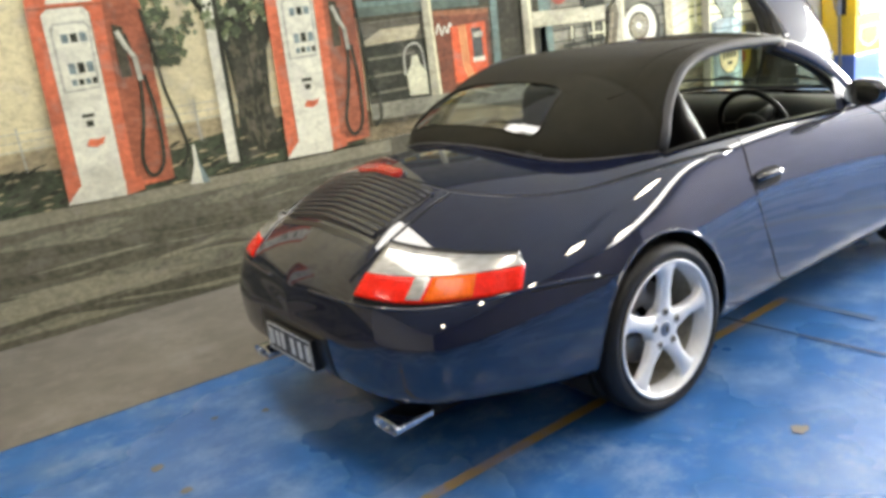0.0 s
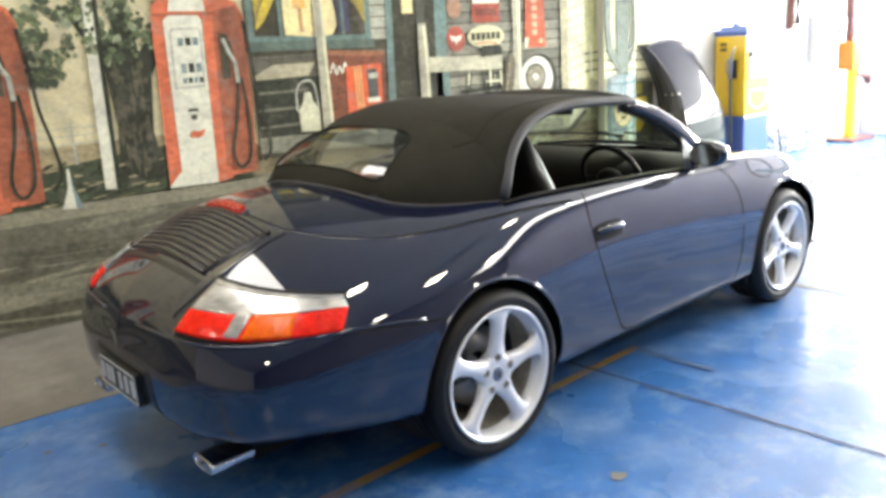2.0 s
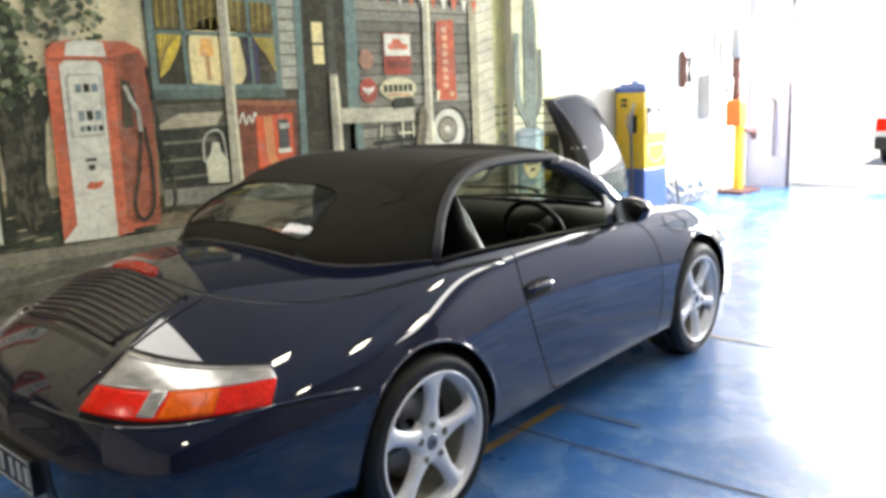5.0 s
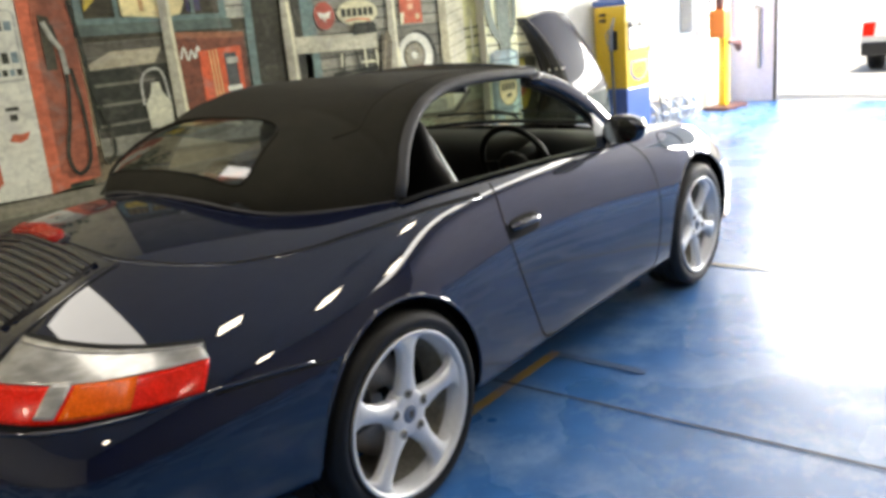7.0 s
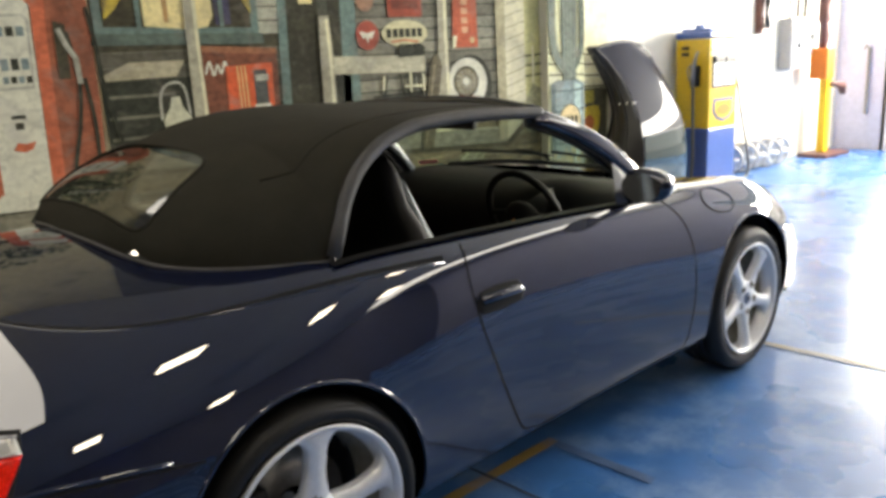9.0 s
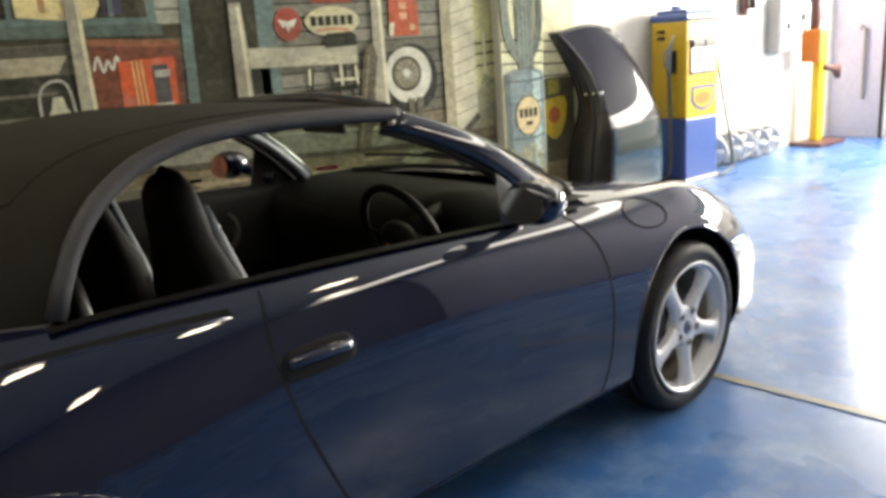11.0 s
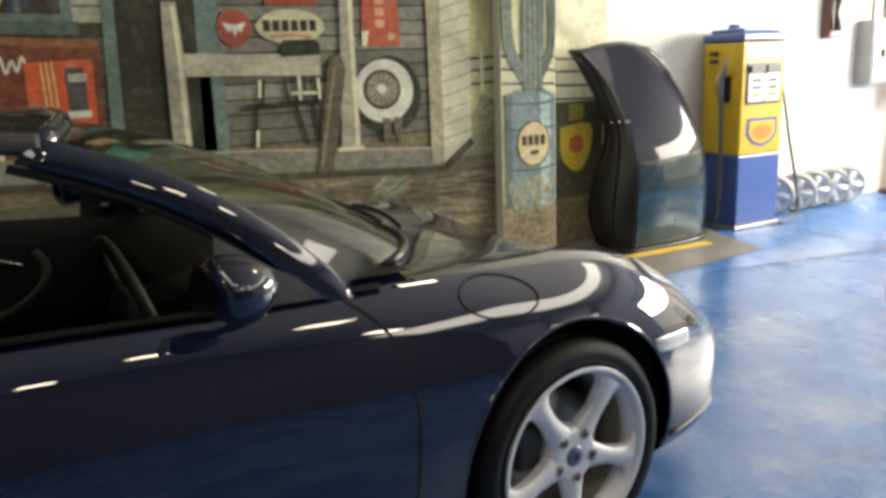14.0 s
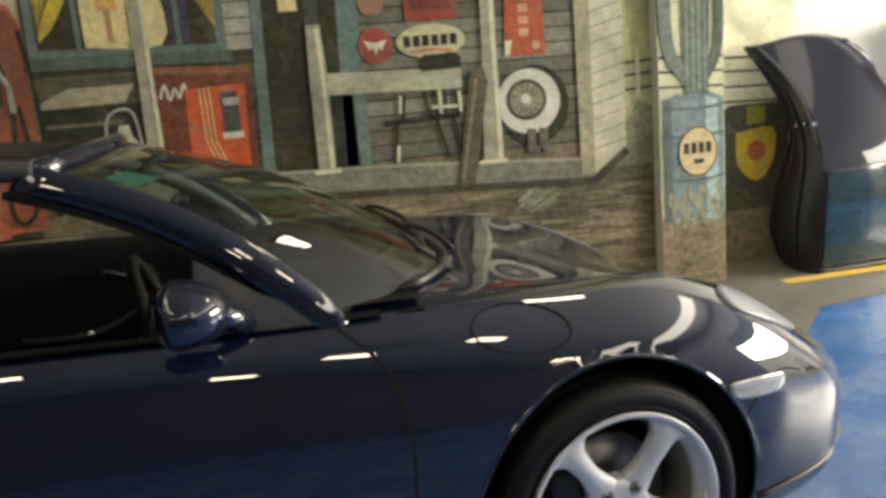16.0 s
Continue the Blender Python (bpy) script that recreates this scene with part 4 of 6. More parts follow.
        spin(bm, [(0.0, face + 0.0058), (0.0075, face + 0.0058), (0.0085, face + 0.0075), (0.0085, face + 0.011)], 6, at=at)
        part("wheel_bolt", bm, BOLT, hole)
    bm = bmesh.new()
    spin(bm, [(0.06, -0.01), (0.162, -0.01), (0.162, 0.015), (0.06, 0.015)], 48)
    part("brake_disc", bm, STEEL, w, "steel brake disc", True)
    bm = bmesh.new()
    box(bm, -0.165, -0.085, -0.060, 0.04, -0.02, 0.115, 0.014)
    part("brake_caliper", bm, PAINT_BLACK, w, "black brake caliper")
    return w


def put_wheel(src, x, s, y, z):
    m = pose(x, s * y, z, 0, 0, 0 if s < 0 else 180)
    if src.matrix_basis == Matrix():
        src.matrix_basis = m
        return src
    return copy_thing(src, m)


rear, front = wheel(0.285, 84, 0.332, 0.268), wheel(0.225, -90, 0.328, 0.256)
for side in (-1, 1):
    put_wheel(rear, -AXLE, side, 0.714, 0.332), put_wheel(front, AXLE, side, 0.728, 0.328)

# underbody and cabin
part("underbody", boxes((-2.0, 1.9, -0.40, 0.40, 0.15, 0.30), (-0.76, 0.78, -0.70, 0.70, 0.16, 0.22)), LINER, car, "black underbody")
part("cabin_tub", boxes((-0.95, 0.75, -0.70, 0.70, 0.22, 0.24), (-1.0, -0.93, -0.68, 0.68, 0.22, 0.88), (0.70, 0.76, -0.72, 0.72, 0.22, 0.88)), LEATHER, car, "black carpeted cabin floor")
DOOR_TRIM = mat("grey_moulded_door_trim", (0.045, 0.046, 0.048), 0.4, 0, 0.2, 20)
for s in (-1, 1):
    bm = bmesh.new()
    rows = []
    for x in np.linspace(-0.98, 0.66, 24):
        w, h = w_crest(x), z_crest(x) - 0.893
        rows.append([(x, s * (w + 0.002), 0.893 + h), (x, s * (w - 0.03), 0.897 + h), (x, s * (w - 0.05), 0.86 + h), (x, s * (w - 0.035), 0.70), (x, s * (w - 0.075), 0.62), (x, s * (w - 0.07), 0.54), (x, s * (w - 0.03), 0.45), (x, s * (w - 0.03), 0.24)])
    sheet(bm, rows)
    door_card = part("door_card", bm, LEATHER, car, "black leather door trim", True)
    bm = bmesh.new()
    tube(bm, [(x, s * y, z) for x, y, z in spline([(-0.34, 0.665, 0.60), (-0.22, 0.645, 0.592), (-0.11, 0.63, 0.597), (-0.02, 0.625, 0.622), (0.06, 0.625, 0.662), (0.115, 0.63, 0.715), (0.13, 0.645, 0.772), (0.105, 0.665, 0.815)], 5)], 0.013, 8)
    part("door_pull", bm, DOOR_TRIM, door_card, "grey curved door pull", True)
    bm = bmesh.new()
    box(bm, -0.045, 0.07, -0.010, 0.010, -0.013, 0.013, 0.006, pose(0, s * 0.655, 0.795, 0, 22, 0))
    part("door_lever", bm, CHROME, door_card, "bright metal door lever")
    part("door_knob", tube(bmesh.new(), [(-0.108, s * 0.632, 0.597), (-0.108, s * 0.612, 0.601)], 0.012, 12), CHROME, door_card, "small bright knob", True)


def seat(y):
    bm = bmesh.new()
    rows = []
    for x, z, w in ((-0.46, 0.40, 0.22), (-0.32, 0.42, 0.24), (-0.1, 0.44, 0.25), (0.08, 0.46, 0.24), (0.13, 0.42, 0.22), (0.13, 0.30, 0.21)):
        rows.append([(x, y - w, z - 0.10), (x, y - w, z + 0.045), (x, y - w * 0.75, z + 0.055), (x, y - w * 0.6, z), (x, y, z - 0.01), (x, y + w * 0.6, z), (x, y + w * 0.75, z + 0.055), (x, y + w, z + 0.045), (x, y + w, z - 0.10)])
    sheet(bm, rows)
    st = part("seat", bm, LEATHER, car, "black leather sports seat", True)
    bm = bmesh.new()
    rows = []
    for t, w, d in ((0.0, 0.22, 0.07), (0.12, 0.245, 0.075), (0.3, 0.25, 0.07), (0.45, 0.235, 0.06), (0.56, 0.19, 0.05), (0.62, 0.145, 0.048), (0.70, 0.13, 0.046), (0.75, 0.11, 0.040), (0.78, 0.075, 0.028), (0.793, 0.03, 0.008)):
        cx, cz = -0.445 - 0.15 * t, 0.40 + 0.97 * t
        ring = []
        for k in range(25):
            a = 2 * math.pi * k / 24
            c, sn = math.cos(a), math.sin(a)
            ring.append((cx + d * math.copysign(abs(c) ** 0.7, c) + (0.03 * (abs(sn) ** 3) if c > 0 and t < 0.5 else 0), y + w * math.copysign(abs(sn) ** 0.7, sn), cz + 0.02 * c))
        rows.append(ring)
    sheet(bm, rows)
    part("backrest", bm, LEATHER, st, "black leather backrest with built-in headrest", True)
    for s in (-1, 1):
        bm = bmesh.new()
        tube(bm, [(-0.445 - 0.15 * t + 0.046, y + s * (0.212 - 0.42 * max(t - 0.4, 0)), 0.40 + 0.97 * t) for t in np.linspace(0.12, 0.70, 14)], [0.030 - 0.0018 * abs(k - 5) for k in range(14)], 8)
        part("bolster", bm, GREYLEATHER, st, "grey-blue leather side bolster", True)
    return st


seat(-0.36), seat(0.36)
bm = bmesh.new()
rows = []
for y in np.linspace(-0.70, 0.70, 25):
    b = 0.05 * math.exp(-((y + 0.36) / 0.17) ** 2)
    rows.append([(0.76, y, 0.90), (0.60, y, 0.905 + b * 0.3), (0.44, y, 0.895 + b), (0.36, y, 0.86 + b), (0.33, y, 0.80), (0.36, y, 0.66), (0.42, y, 0.52), (0.6, y, 0.45)])
sheet(bm, rows)
dash = part("dashboard", bm, LEATHER, car, "black dashboard with instrument hood", True)
bm = bmesh.new()
box(bm, -0.35, 0.45, -0.10, 0.10, 0.24, 0.50, 0.03)
part("centre_console", bm, LEATHER, dash)
bm = bmesh.new()
ring = []
tilt = Matrix.Translation((0.20, -0.36, 0.83)) @ Matrix.Rotation(radians(-17), 4, "Y")
tube(bm, [tilt @ Vector((0, 0.185 * math.cos(a), 0.185 * math.sin(a))) for a in np.linspace(0, 2 * math.pi, 33)[:-1]], 0.015, 8, closed=True)
for a in (0, 180, 250, 290):
    tube(bm, [tilt @ Vector((0.02, 0.05 * math.cos(radians(a)), 0.05 * math.sin(radians(a)))), tilt @ Vector((0, 0.18 * math.cos(radians(a)), 0.18 * math.sin(radians(a))))], 0.012, 6)
tube(bm, [tilt @ Vector((0.0, 0, 0)), tilt @ Vector((0.22, 0, 0))], [0.05, 0.03], 12)
steer = part("steering_wheel", bm, LEATHER, car, "black leather steering wheel", True)
pad = bmesh.new()
bmesh.ops.create_uvsphere(pad, u_segments=20, v_segments=12, radius=1)
for v in pad.verts:
    v.co = tilt @ Vector((-0.012 + 0.045 * v.co.x, 0.085 * v.co.y, -0.005 + 0.075 * v.co.z))
pad = part("airbag_pad", pad, LEATHER, steer, "black padded hub of the steering wheel", True)
crest = bmesh.new()
crest.faces.new([crest.verts.new(tilt @ Vector((-0.062, 0.016 * math.cos(a), 0.020 * math.sin(a)))) for a in np.linspace(0, 2 * math.pi, 13)[:-1]])
part("crest_badge", crest, mat("orange_gold_badge", (0.60, 0.22, 0.03), 0.4), pad, "small orange-gold badge")
bm = bmesh.new()
box(bm, 0.17, 0.20, -0.12, 0.12, 1.165, 1.215, 0.01)
tube(bm, [(0.19, 0, 1.21), (0.24, 0, 1.25)], 0.01)
part("interior_mirror", bm, PAINT_BLACK, car)
for s in (-1, 1):
    bm = bmesh.new()
    tube(bm, [(-0.86, s * (0.36 + 0.19 * math.cos(a)), 0.86 + 0.16 * math.sin(a)) for a in np.linspace(0, math.pi, 13)], 0.022, 8)
    part("roll_bar", bm, PAINT_BLACK, car, "black roll hoop behind the seat", True)

# ---- the mural: a painted roadside petrol station ----
PAINTS = {}


def hue(r, g, b, var=0.25):
    """A matt wall paint, brushed on unevenly; grime and fading run over the whole picture."""
    key = (r, g, b, var)
    if key not in PAINTS:
        r, g, b = r * 1.02 + 0.012, g * 1.06 + 0.015, b * 0.97 + 0.005   # slightly lifted and shifted towards yellow
        m = PAINTS[key] = mat("mural_paint", (r, g, b), 0.8, 0, var, 5, 0.05, fine=5, stretch=(1, 1, 1.6), spec=0.25)
        n, l = m.node_tree.nodes, m.node_tree.links
        base = n["Principled BSDF"].inputs["Base Color"]
        co = n.new("ShaderNodeTexCoord")
        out = base.links[0].from_socket
        mid = (r + g + b) / 3
        for size, detail, low, high, most, tint in ((1.9, 6.0, 0.52, 0.72, 0.50, (mid * 0.30, mid * 0.27, mid * 0.22)), (7.0, 7.0, 0.54, 0.70, 0.42, (mid * 0.5 + 0.14, mid * 0.5 + 0.125, mid * 0.5 + 0.095)), (26.0, 4.0, 0.52, 0.66, 0.40, (r * 0.55, g * 0.55, b * 0.55))):
            t, q, x = n.new("ShaderNodeTexNoise"), n.new("ShaderNodeMapRange"), n.new("ShaderNodeMix")
            t.inputs["Scale"].default_value, t.inputs["Detail"].default_value, t.inputs["Distortion"].default_value = size, detail, 0.8
            q.inputs["From Min"].default_value, q.inputs["From Max"].default_value, q.inputs["To Max"].default_value = low, high, most
            x.data_type = "RGBA"
            x.inputs[7].default_value = (*tint, 1)
            l.new(co.outputs["Object"], t.inputs[0]), l.new(t.outputs[0], q.inputs[0])
            l.new(q.outputs[0], x.inputs[0]), l.new(out, x.inputs[6])
            out = x.outputs[2]
        l.new(out, base)
    return PAINTS[key]


mural = thing("mural", "large painted wall mural of an old roadside petrol station", "mural", pose(0, MURAL_Y, 0))
Y0 = [0.0]


def flat(name, pts, material, layer, parent=None, label="", curve=0):
    if curve:
        ring = spline(list(pts) + [pts[0]], curve)[:-1]
    else:
        ring = pts
    bm = bmesh.new()
    f = bm.faces.new([bm.verts.new((p[0], Y0[0] - 0.003 - 0.0012 * layer, p[1])) for p in ring])
    f.normal_update()
    if f.normal.y > 0:
        f.normal_flip()
    bmesh.ops.triangulate(bm, faces=[f])
    me = bpy.data.meshes.new(name)
    bm.to_mesh(me)
    bm.free()
    me.materials.append(material)
    ob = new(name, me)
    ob.parent = parent or mural
    return tagged(ob, label) if label else ob


def rect(name, x0, x1, z0, z1, material, layer, parent=None, label=""):
    return flat(name, [(x0, z0), (x1, z0), (x1, z1), (x0, z1)], material, layer, parent, label)


def disc(name, x, z, rx, rz, material, layer, parent=None, label="", n=28):
    return flat(name, [(x + rx * math.cos(2 * math.pi * k / n), z + rz * math.sin(2 * math.pi * k / n)) for k in range(n)], material, layer, parent, label)


def line(name, pts, w, material, layer, parent=None, label="", curve=0):
    p = [np.array(q, float) for q in (spline(pts, curve) if curve else pts)]
    up, down = [], []
    for i, q in enumerate(p):
        d = p[min(i + 1, len(p) - 1)] - p[max(i - 1, 0)]
        nrm = np.array((-d[1], d[0])) / (np.linalg.norm(d) or 1) * w / 2
        up.append(q + nrm), down.append(q - nrm)
    bm = bmesh.new()
    sheet(bm, [[(a[0], Y0[0] - 0.003 - 0.0012 * layer, a[1]), (b[0], Y0[0] - 0.003 - 0.0012 * layer, b[1])] for a, b in zip(up, down)])
    ob = part(name, bm, material, parent or mural, label)
    return ob


def strokes(name, n, x0, x1, z0, z1, length, thick, material, layer, slope=0.0, parent=None):
    """Many brush strokes, strewn over a patch of the mural."""
    bm = bmesh.new()
    for _ in range(n):
        x, z = random.uniform(x0, x1), random.uniform(z0, z1)
        l, t = length * random.uniform(0.4, 1.3), thick * random.uniform(0.4, 1.4)
        s = slope + random.uniform(-0.12, 0.12)
        y = Y0[0] - 0.003 - 0.0012 * layer - random.uniform(0, 0.0008)
        q = [(x - l / 2, z - s * l / 2), (x - l / 6, z - s * l / 6 - t / 2), (x + l / 3, z + s * l / 3 - t / 2.5), (x + l / 2, z + s * l / 2), (x + l / 5, z + s * l / 5 + t / 2), (x - l / 4, z - s * l / 4 + t / 2.3)]
        bm.faces.new([bm.verts.new((a, y, b)) for a, b in q])
    ob = part(name, bm, material, parent or mural)
    return tagged(ob, kind="stuff")


CREAM, PALE = hue(0.60, 0.52, 0.36, 0.14), hue(0.66, 0.62, 0.46, 0.12)
TAN, BROWN, DKBROWN = hue(0.34, 0.27, 0.18, 0.35), hue(0.17, 0.13, 0.09, 0.45), hue(0.055, 0.045, 0.035, 0.4)
ASPHALT, GREYROAD = hue(0.10, 0.091, 0.078, 0.25), hue(0.21, 0.19, 0.155, 0.25)
INK, GREEN, DKGREEN = hue(0.022, 0.022, 0.022, 0.4), hue(0.10, 0.12, 0.07, 0.5), hue(0.045, 0.055, 0.04, 0.5)
RED, DKRED, WHITE = hue(0.55, 0.13, 0.075, 0.22), hue(0.30, 0.085, 0.055, 0.3), hue(0.62, 0.60, 0.54, 0.14)
SIDING, TEAL, WOOD = hue(0.16, 0.15, 0.13, 0.3), hue(0.13, 0.19, 0.19, 0.3), hue(0.36, 0.33, 0.27, 0.25)
YELLOW, WARM, PURPLE = hue(0.60, 0.43, 0.06, 0.25), hue(0.75, 0.62, 0.34, 0.15), hue(0.06, 0.05, 0.12, 0.3)
STEELBLUE, SILVER = hue(0.17, 0.22, 0.25, 0.35), hue(0.40, 0.39, 0.36, 0.3)

# sky, land and road
rect("painted_sky", -9, 2.76, 0.95, 4.5, CREAM, 0, label="cream painted sky")
rect("painted_hill", -9, -0.9, 0.98, 1.12, TAN, 1)
flat("painted_grass", [(-9, 0.74), (-0.8, 0.74), (-0.8, 1.03), (-1.3, 1.06), (-1.9, 1.01), (-2.5, 0.95), (-3.1, 1.02), (-4, 0.98), (-9, 1.02)], DKGREEN, 2, curve=0)
rect("painted_road", -9, 0.4, 0.0, 0.76, ASPHALT, 2, label="painted road, dark with pale streaks")
flat("painted_kerb", [(-9, 0.70), (-0.6, 0.66), (-0.6, 0.745), (-9, 0.79)], GREYROAD, 3)
flat("painted_verge", [(-9, 0.10), (0.4, 0.02), (0.4, 0.20), (-2, 0.30), (-9, 0.34)], GREYROAD, 3)
strokes("painted_streak", 26, -6, 0.3, 0.06, 0.64, 1.5, 0.07, hue(0.15, 0.137, 0.115, 0.4), 4, -0.02)
strokes("painted_shade_stroke", 24, -6, 0.3, 0.06, 0.64, 1.4, 0.06, hue(0.075, 0.068, 0.058, 0.4), 5, -0.02)
strokes("painted_light_stroke", 12, -6, 0.3, 0.25, 0.62, 0.9, 0.02, hue(0.21, 0.19, 0.155, 0.4), 6, -0.02)
strokes("painted_blade", 200, -5, -0.9, 0.78, 1.02, 0.09, 0.02, INK, 4, 0.3)
strokes("painted_stroke", 70, -5, -0.9, 0.76, 0.98, 0.10, 0.012, TAN, 5, 0.1)
rect("painted_earth", -0.8, 0.3, 0.761, 0.98, BROWN, 2)
rect("painted_ground", 0.3, 2.76, 0.0, 0.98, BROWN, 2, label="painted brown earth before the porch")
strokes("painted_light_stroke", 90, 0.3, 2.76, 0.04, 0.72, 0.45, 0.035, hue(0.27, 0.215, 0.15, 0.35), 4, -0.02)
strokes("painted_shade_stroke", 85, 0.3, 2.76, 0.04, 0.72, 0.42, 0.020, hue(0.10, 0.08, 0.06, 0.4), 5, -0.02)
for z in (1.12, 1.17, 1.22):
    line("painted_fence_wire", [(-9, z), (-1.4, z + 0.01)], 0.006, SILVER, 3)
for k in range(12):
    line("painted_fence_post", [(-5 + 0.34 * k, 1.0), (-5 + 0.34 * k, 1.26)], 0.012, SILVER, 3)

# the tree behind the lamp post
tree = flat("painted_tree", [(-1.70, 0.84), (-1.40, 0.84), (-1.44, 1.15), (-1.40, 1.5), (-1.22, 1.85), (-1.30, 1.88), (-1.46, 1.66), (-1.50, 2.1), (-1.58, 2.4), (-1.62, 2.1), (-1.60, 1.72), (-1.80, 1.95), (-1.86, 1.92), (-1.68, 1.55), (-1.66, 1.2)], INK, 4, label="dark painted tree")
strokes("painted_bark", 60, -1.66, -1.44, 0.9, 1.6, 0.03, 0.10, hue(0.07, 0.06, 0.05, 0.4), 5, 0, tree)
for c, n in ((DKGREEN, 260), (GREEN, 240), (hue(0.25, 0.27, 0.19, 0.3), 120)):
    bm = bmesh.new()
    for _ in range(n):
        cx, cz, r = random.choice([(-1.95, 1.85, 0.22), (-1.75, 2.1, 0.28), (-1.45, 2.25, 0.3), (-1.2, 2.1, 0.22), (-2.05, 1.65, 0.16), (-1.6, 1.8, 0.2), (-1.3, 1.75, 0.12)])
        a, d = random.uniform(0, 6.28), r * math.sqrt(random.random())
        x, z, s = cx + d * math.cos(a), cz + d * math.sin(a), random.uniform(0.012, 0.035)
        y = -0.011 - random.uniform(0, 0.001)
        bm.faces.new([bm.verts.new((x + s * math.cos(b) * random.uniform(0.6, 1.3), y, z + s * math.sin(b) * random.uniform(0.5, 1.2))) for b in (0, 1.2, 2.4, 3.6, 4.9)])
    tagged(part("painted_foliage", bm, c, tree), kind="stuff")
lamp_post = flat("painted_lamp_post", [(-1.80, 0.82), (-1.715, 0.81), (-1.70, 1.6), (-1.66, 2.6), (-1.71, 2.6), (-1.775, 1.6)], WHITE, 7, label="white painted lamp post")
line("painted_post_shade", [(-1.715, 0.81), (-1.695, 1.6), (-1.655, 2.6)], 0.03, INK, 8, lamp_post)
cone = flat("painted_funnel", [(-2.07, 0.735), (-1.945, 0.725), (-1.985, 0.86), (-1.995, 0.98), (-2.01, 0.98), (-2.02, 0.86)], WHITE, 8, label="white painted funnel")
flat("painted_funnel_shade", [(-1.99, 0.73), (-1.945, 0.725), (-1.985, 0.86), (-1.995, 0.96)], STEELBLUE, 9, cone)


def painted_pump(dx):
    def q(*pts):
        return [(x + dx, z) for x, z in pts]
    p = flat("painted_petrol_pump", q((-1.39, 0.77), (-0.76, 0.80), (-0.735, 1.3), (-0.73, 1.86), (-0.77, 1.95), (-0.86, 1.995), (-1.2, 2.0), (-1.30, 1.985), (-1.345, 1.94), (-1.355, 1.86)), RED, 9, label="orange-red and white painted petrol pump")
    flat("shaded_side", q((-0.985, 0.83), (-0.76, 0.80), (-0.735, 1.3), (-0.735, 1.86), (-0.79, 1.93), (-0.94, 1.90), (-0.965, 1.6)), DKRED, 10, p)
    flat("lit_edge", q((-1.055, 0.86), (-0.985, 0.85), (-0.955, 1.8), (-0.975, 1.86), (-1.025, 1.86)), RED, 11, p)
    flat("white_front", q((-1.30, 0.86), (-1.055, 0.85), (-1.02, 1.84), (-1.05, 1.875), (-1.24, 1.88), (-1.28, 1.85)), WHITE, 11, p)
    flat("white_cap", q((-1.24, 1.905), (-0.99, 1.90), (-1.0, 1.985), (-1.05, 1.998), (-1.17, 1.998), (-1.22, 1.985)), WHITE, 11, p)
    line("cap_shade", q((-1.345, 1.885), (-1.0, 1.885), (-0.75, 1.88)), 0.012, DKRED, 12, p)
    flat("display", q((-1.265, 1.405), (-1.06, 1.41), (-1.035, 1.77), (-1.06, 1.80), (-1.235, 1.80), (-1.255, 1.77)), SILVER, 12, p)
    flat("display_glass", q((-1.25, 1.42), (-1.07, 1.425), (-1.05, 1.76), (-1.07, 1.785), (-1.225, 1.785), (-1.24, 1.76)), WHITE, 13, p)
    for z, n, h in ((1.71, 3, 0.05), (1.54, 3, 0.06), (1.46, 4, 0.035)):
        for k in range(n):
            x = -1.225 + 0.15 * k / n + 0.02
            rect("figure_bar", x + dx, x + 0.11 / n + dx, z - h / 2, z + h / 2, INK if k % 2 else STEELBLUE, 14, p)
    rect("figure_bar", -1.20 + dx, -1.13 + dx, 1.255, 1.275, INK, 13, p), rect("figure_bar", -1.185 + dx, -1.145 + dx, 1.20, 1.235, INK, 13, p)
    flat("emblem", q((-1.215, 1.09), (-1.16, 1.075), (-1.12, 1.09), (-1.10, 1.13), (-1.15, 1.12), (-1.19, 1.13)), RED, 13, p)
    flat("base", q((-1.40, 0.765), (-1.06, 0.755), (-1.05, 0.85), (-1.31, 0.86)), WHITE, 12, p)
    flat("base_side", q((-1.06, 0.755), (-0.95, 0.77), (-0.95, 0.855), (-1.05, 0.85)), RED, 12, p)
    for pts in (((-0.86, 1.70), (-0.83, 1.45), (-0.86, 1.2), (-0.92, 0.95), (-0.88, 0.84), (-0.80, 0.92), (-0.78, 1.2), (-0.80, 1.45)), ((-0.74, 1.83), (-0.715, 1.6), (-0.70, 1.35), (-0.66, 1.15), (-0.64, 0.95), (-0.70, 0.86))):
        line("hose", q(*pts), 0.022, INK, 13, p, curve=6)
    flat("recess", q((-0.93, 1.45), (-0.87, 1.45), (-0.86, 1.74), (-0.92, 1.76)), DKBROWN, 12, p)
    line("nozzle", q((-0.90, 1.72), (-0.865, 1.62), (-0.83, 1.56), (-0.825, 1.42)), 0.03, SILVER, 14, p)
    line("nozzle_light", q((-0.895, 1.715), (-0.86, 1.625), (-0.83, 1.57)), 0.008, WHITE, 15, p)
    return p


painted_pump(0.0), painted_pump(-1.40), painted_pump(-3.0)

# the station house: boards, window, door, porch
house = rect("painted_house", -0.72, 2.30, 0.98, 4.5, SIDING, 3, label="grey weatherboard painted house")
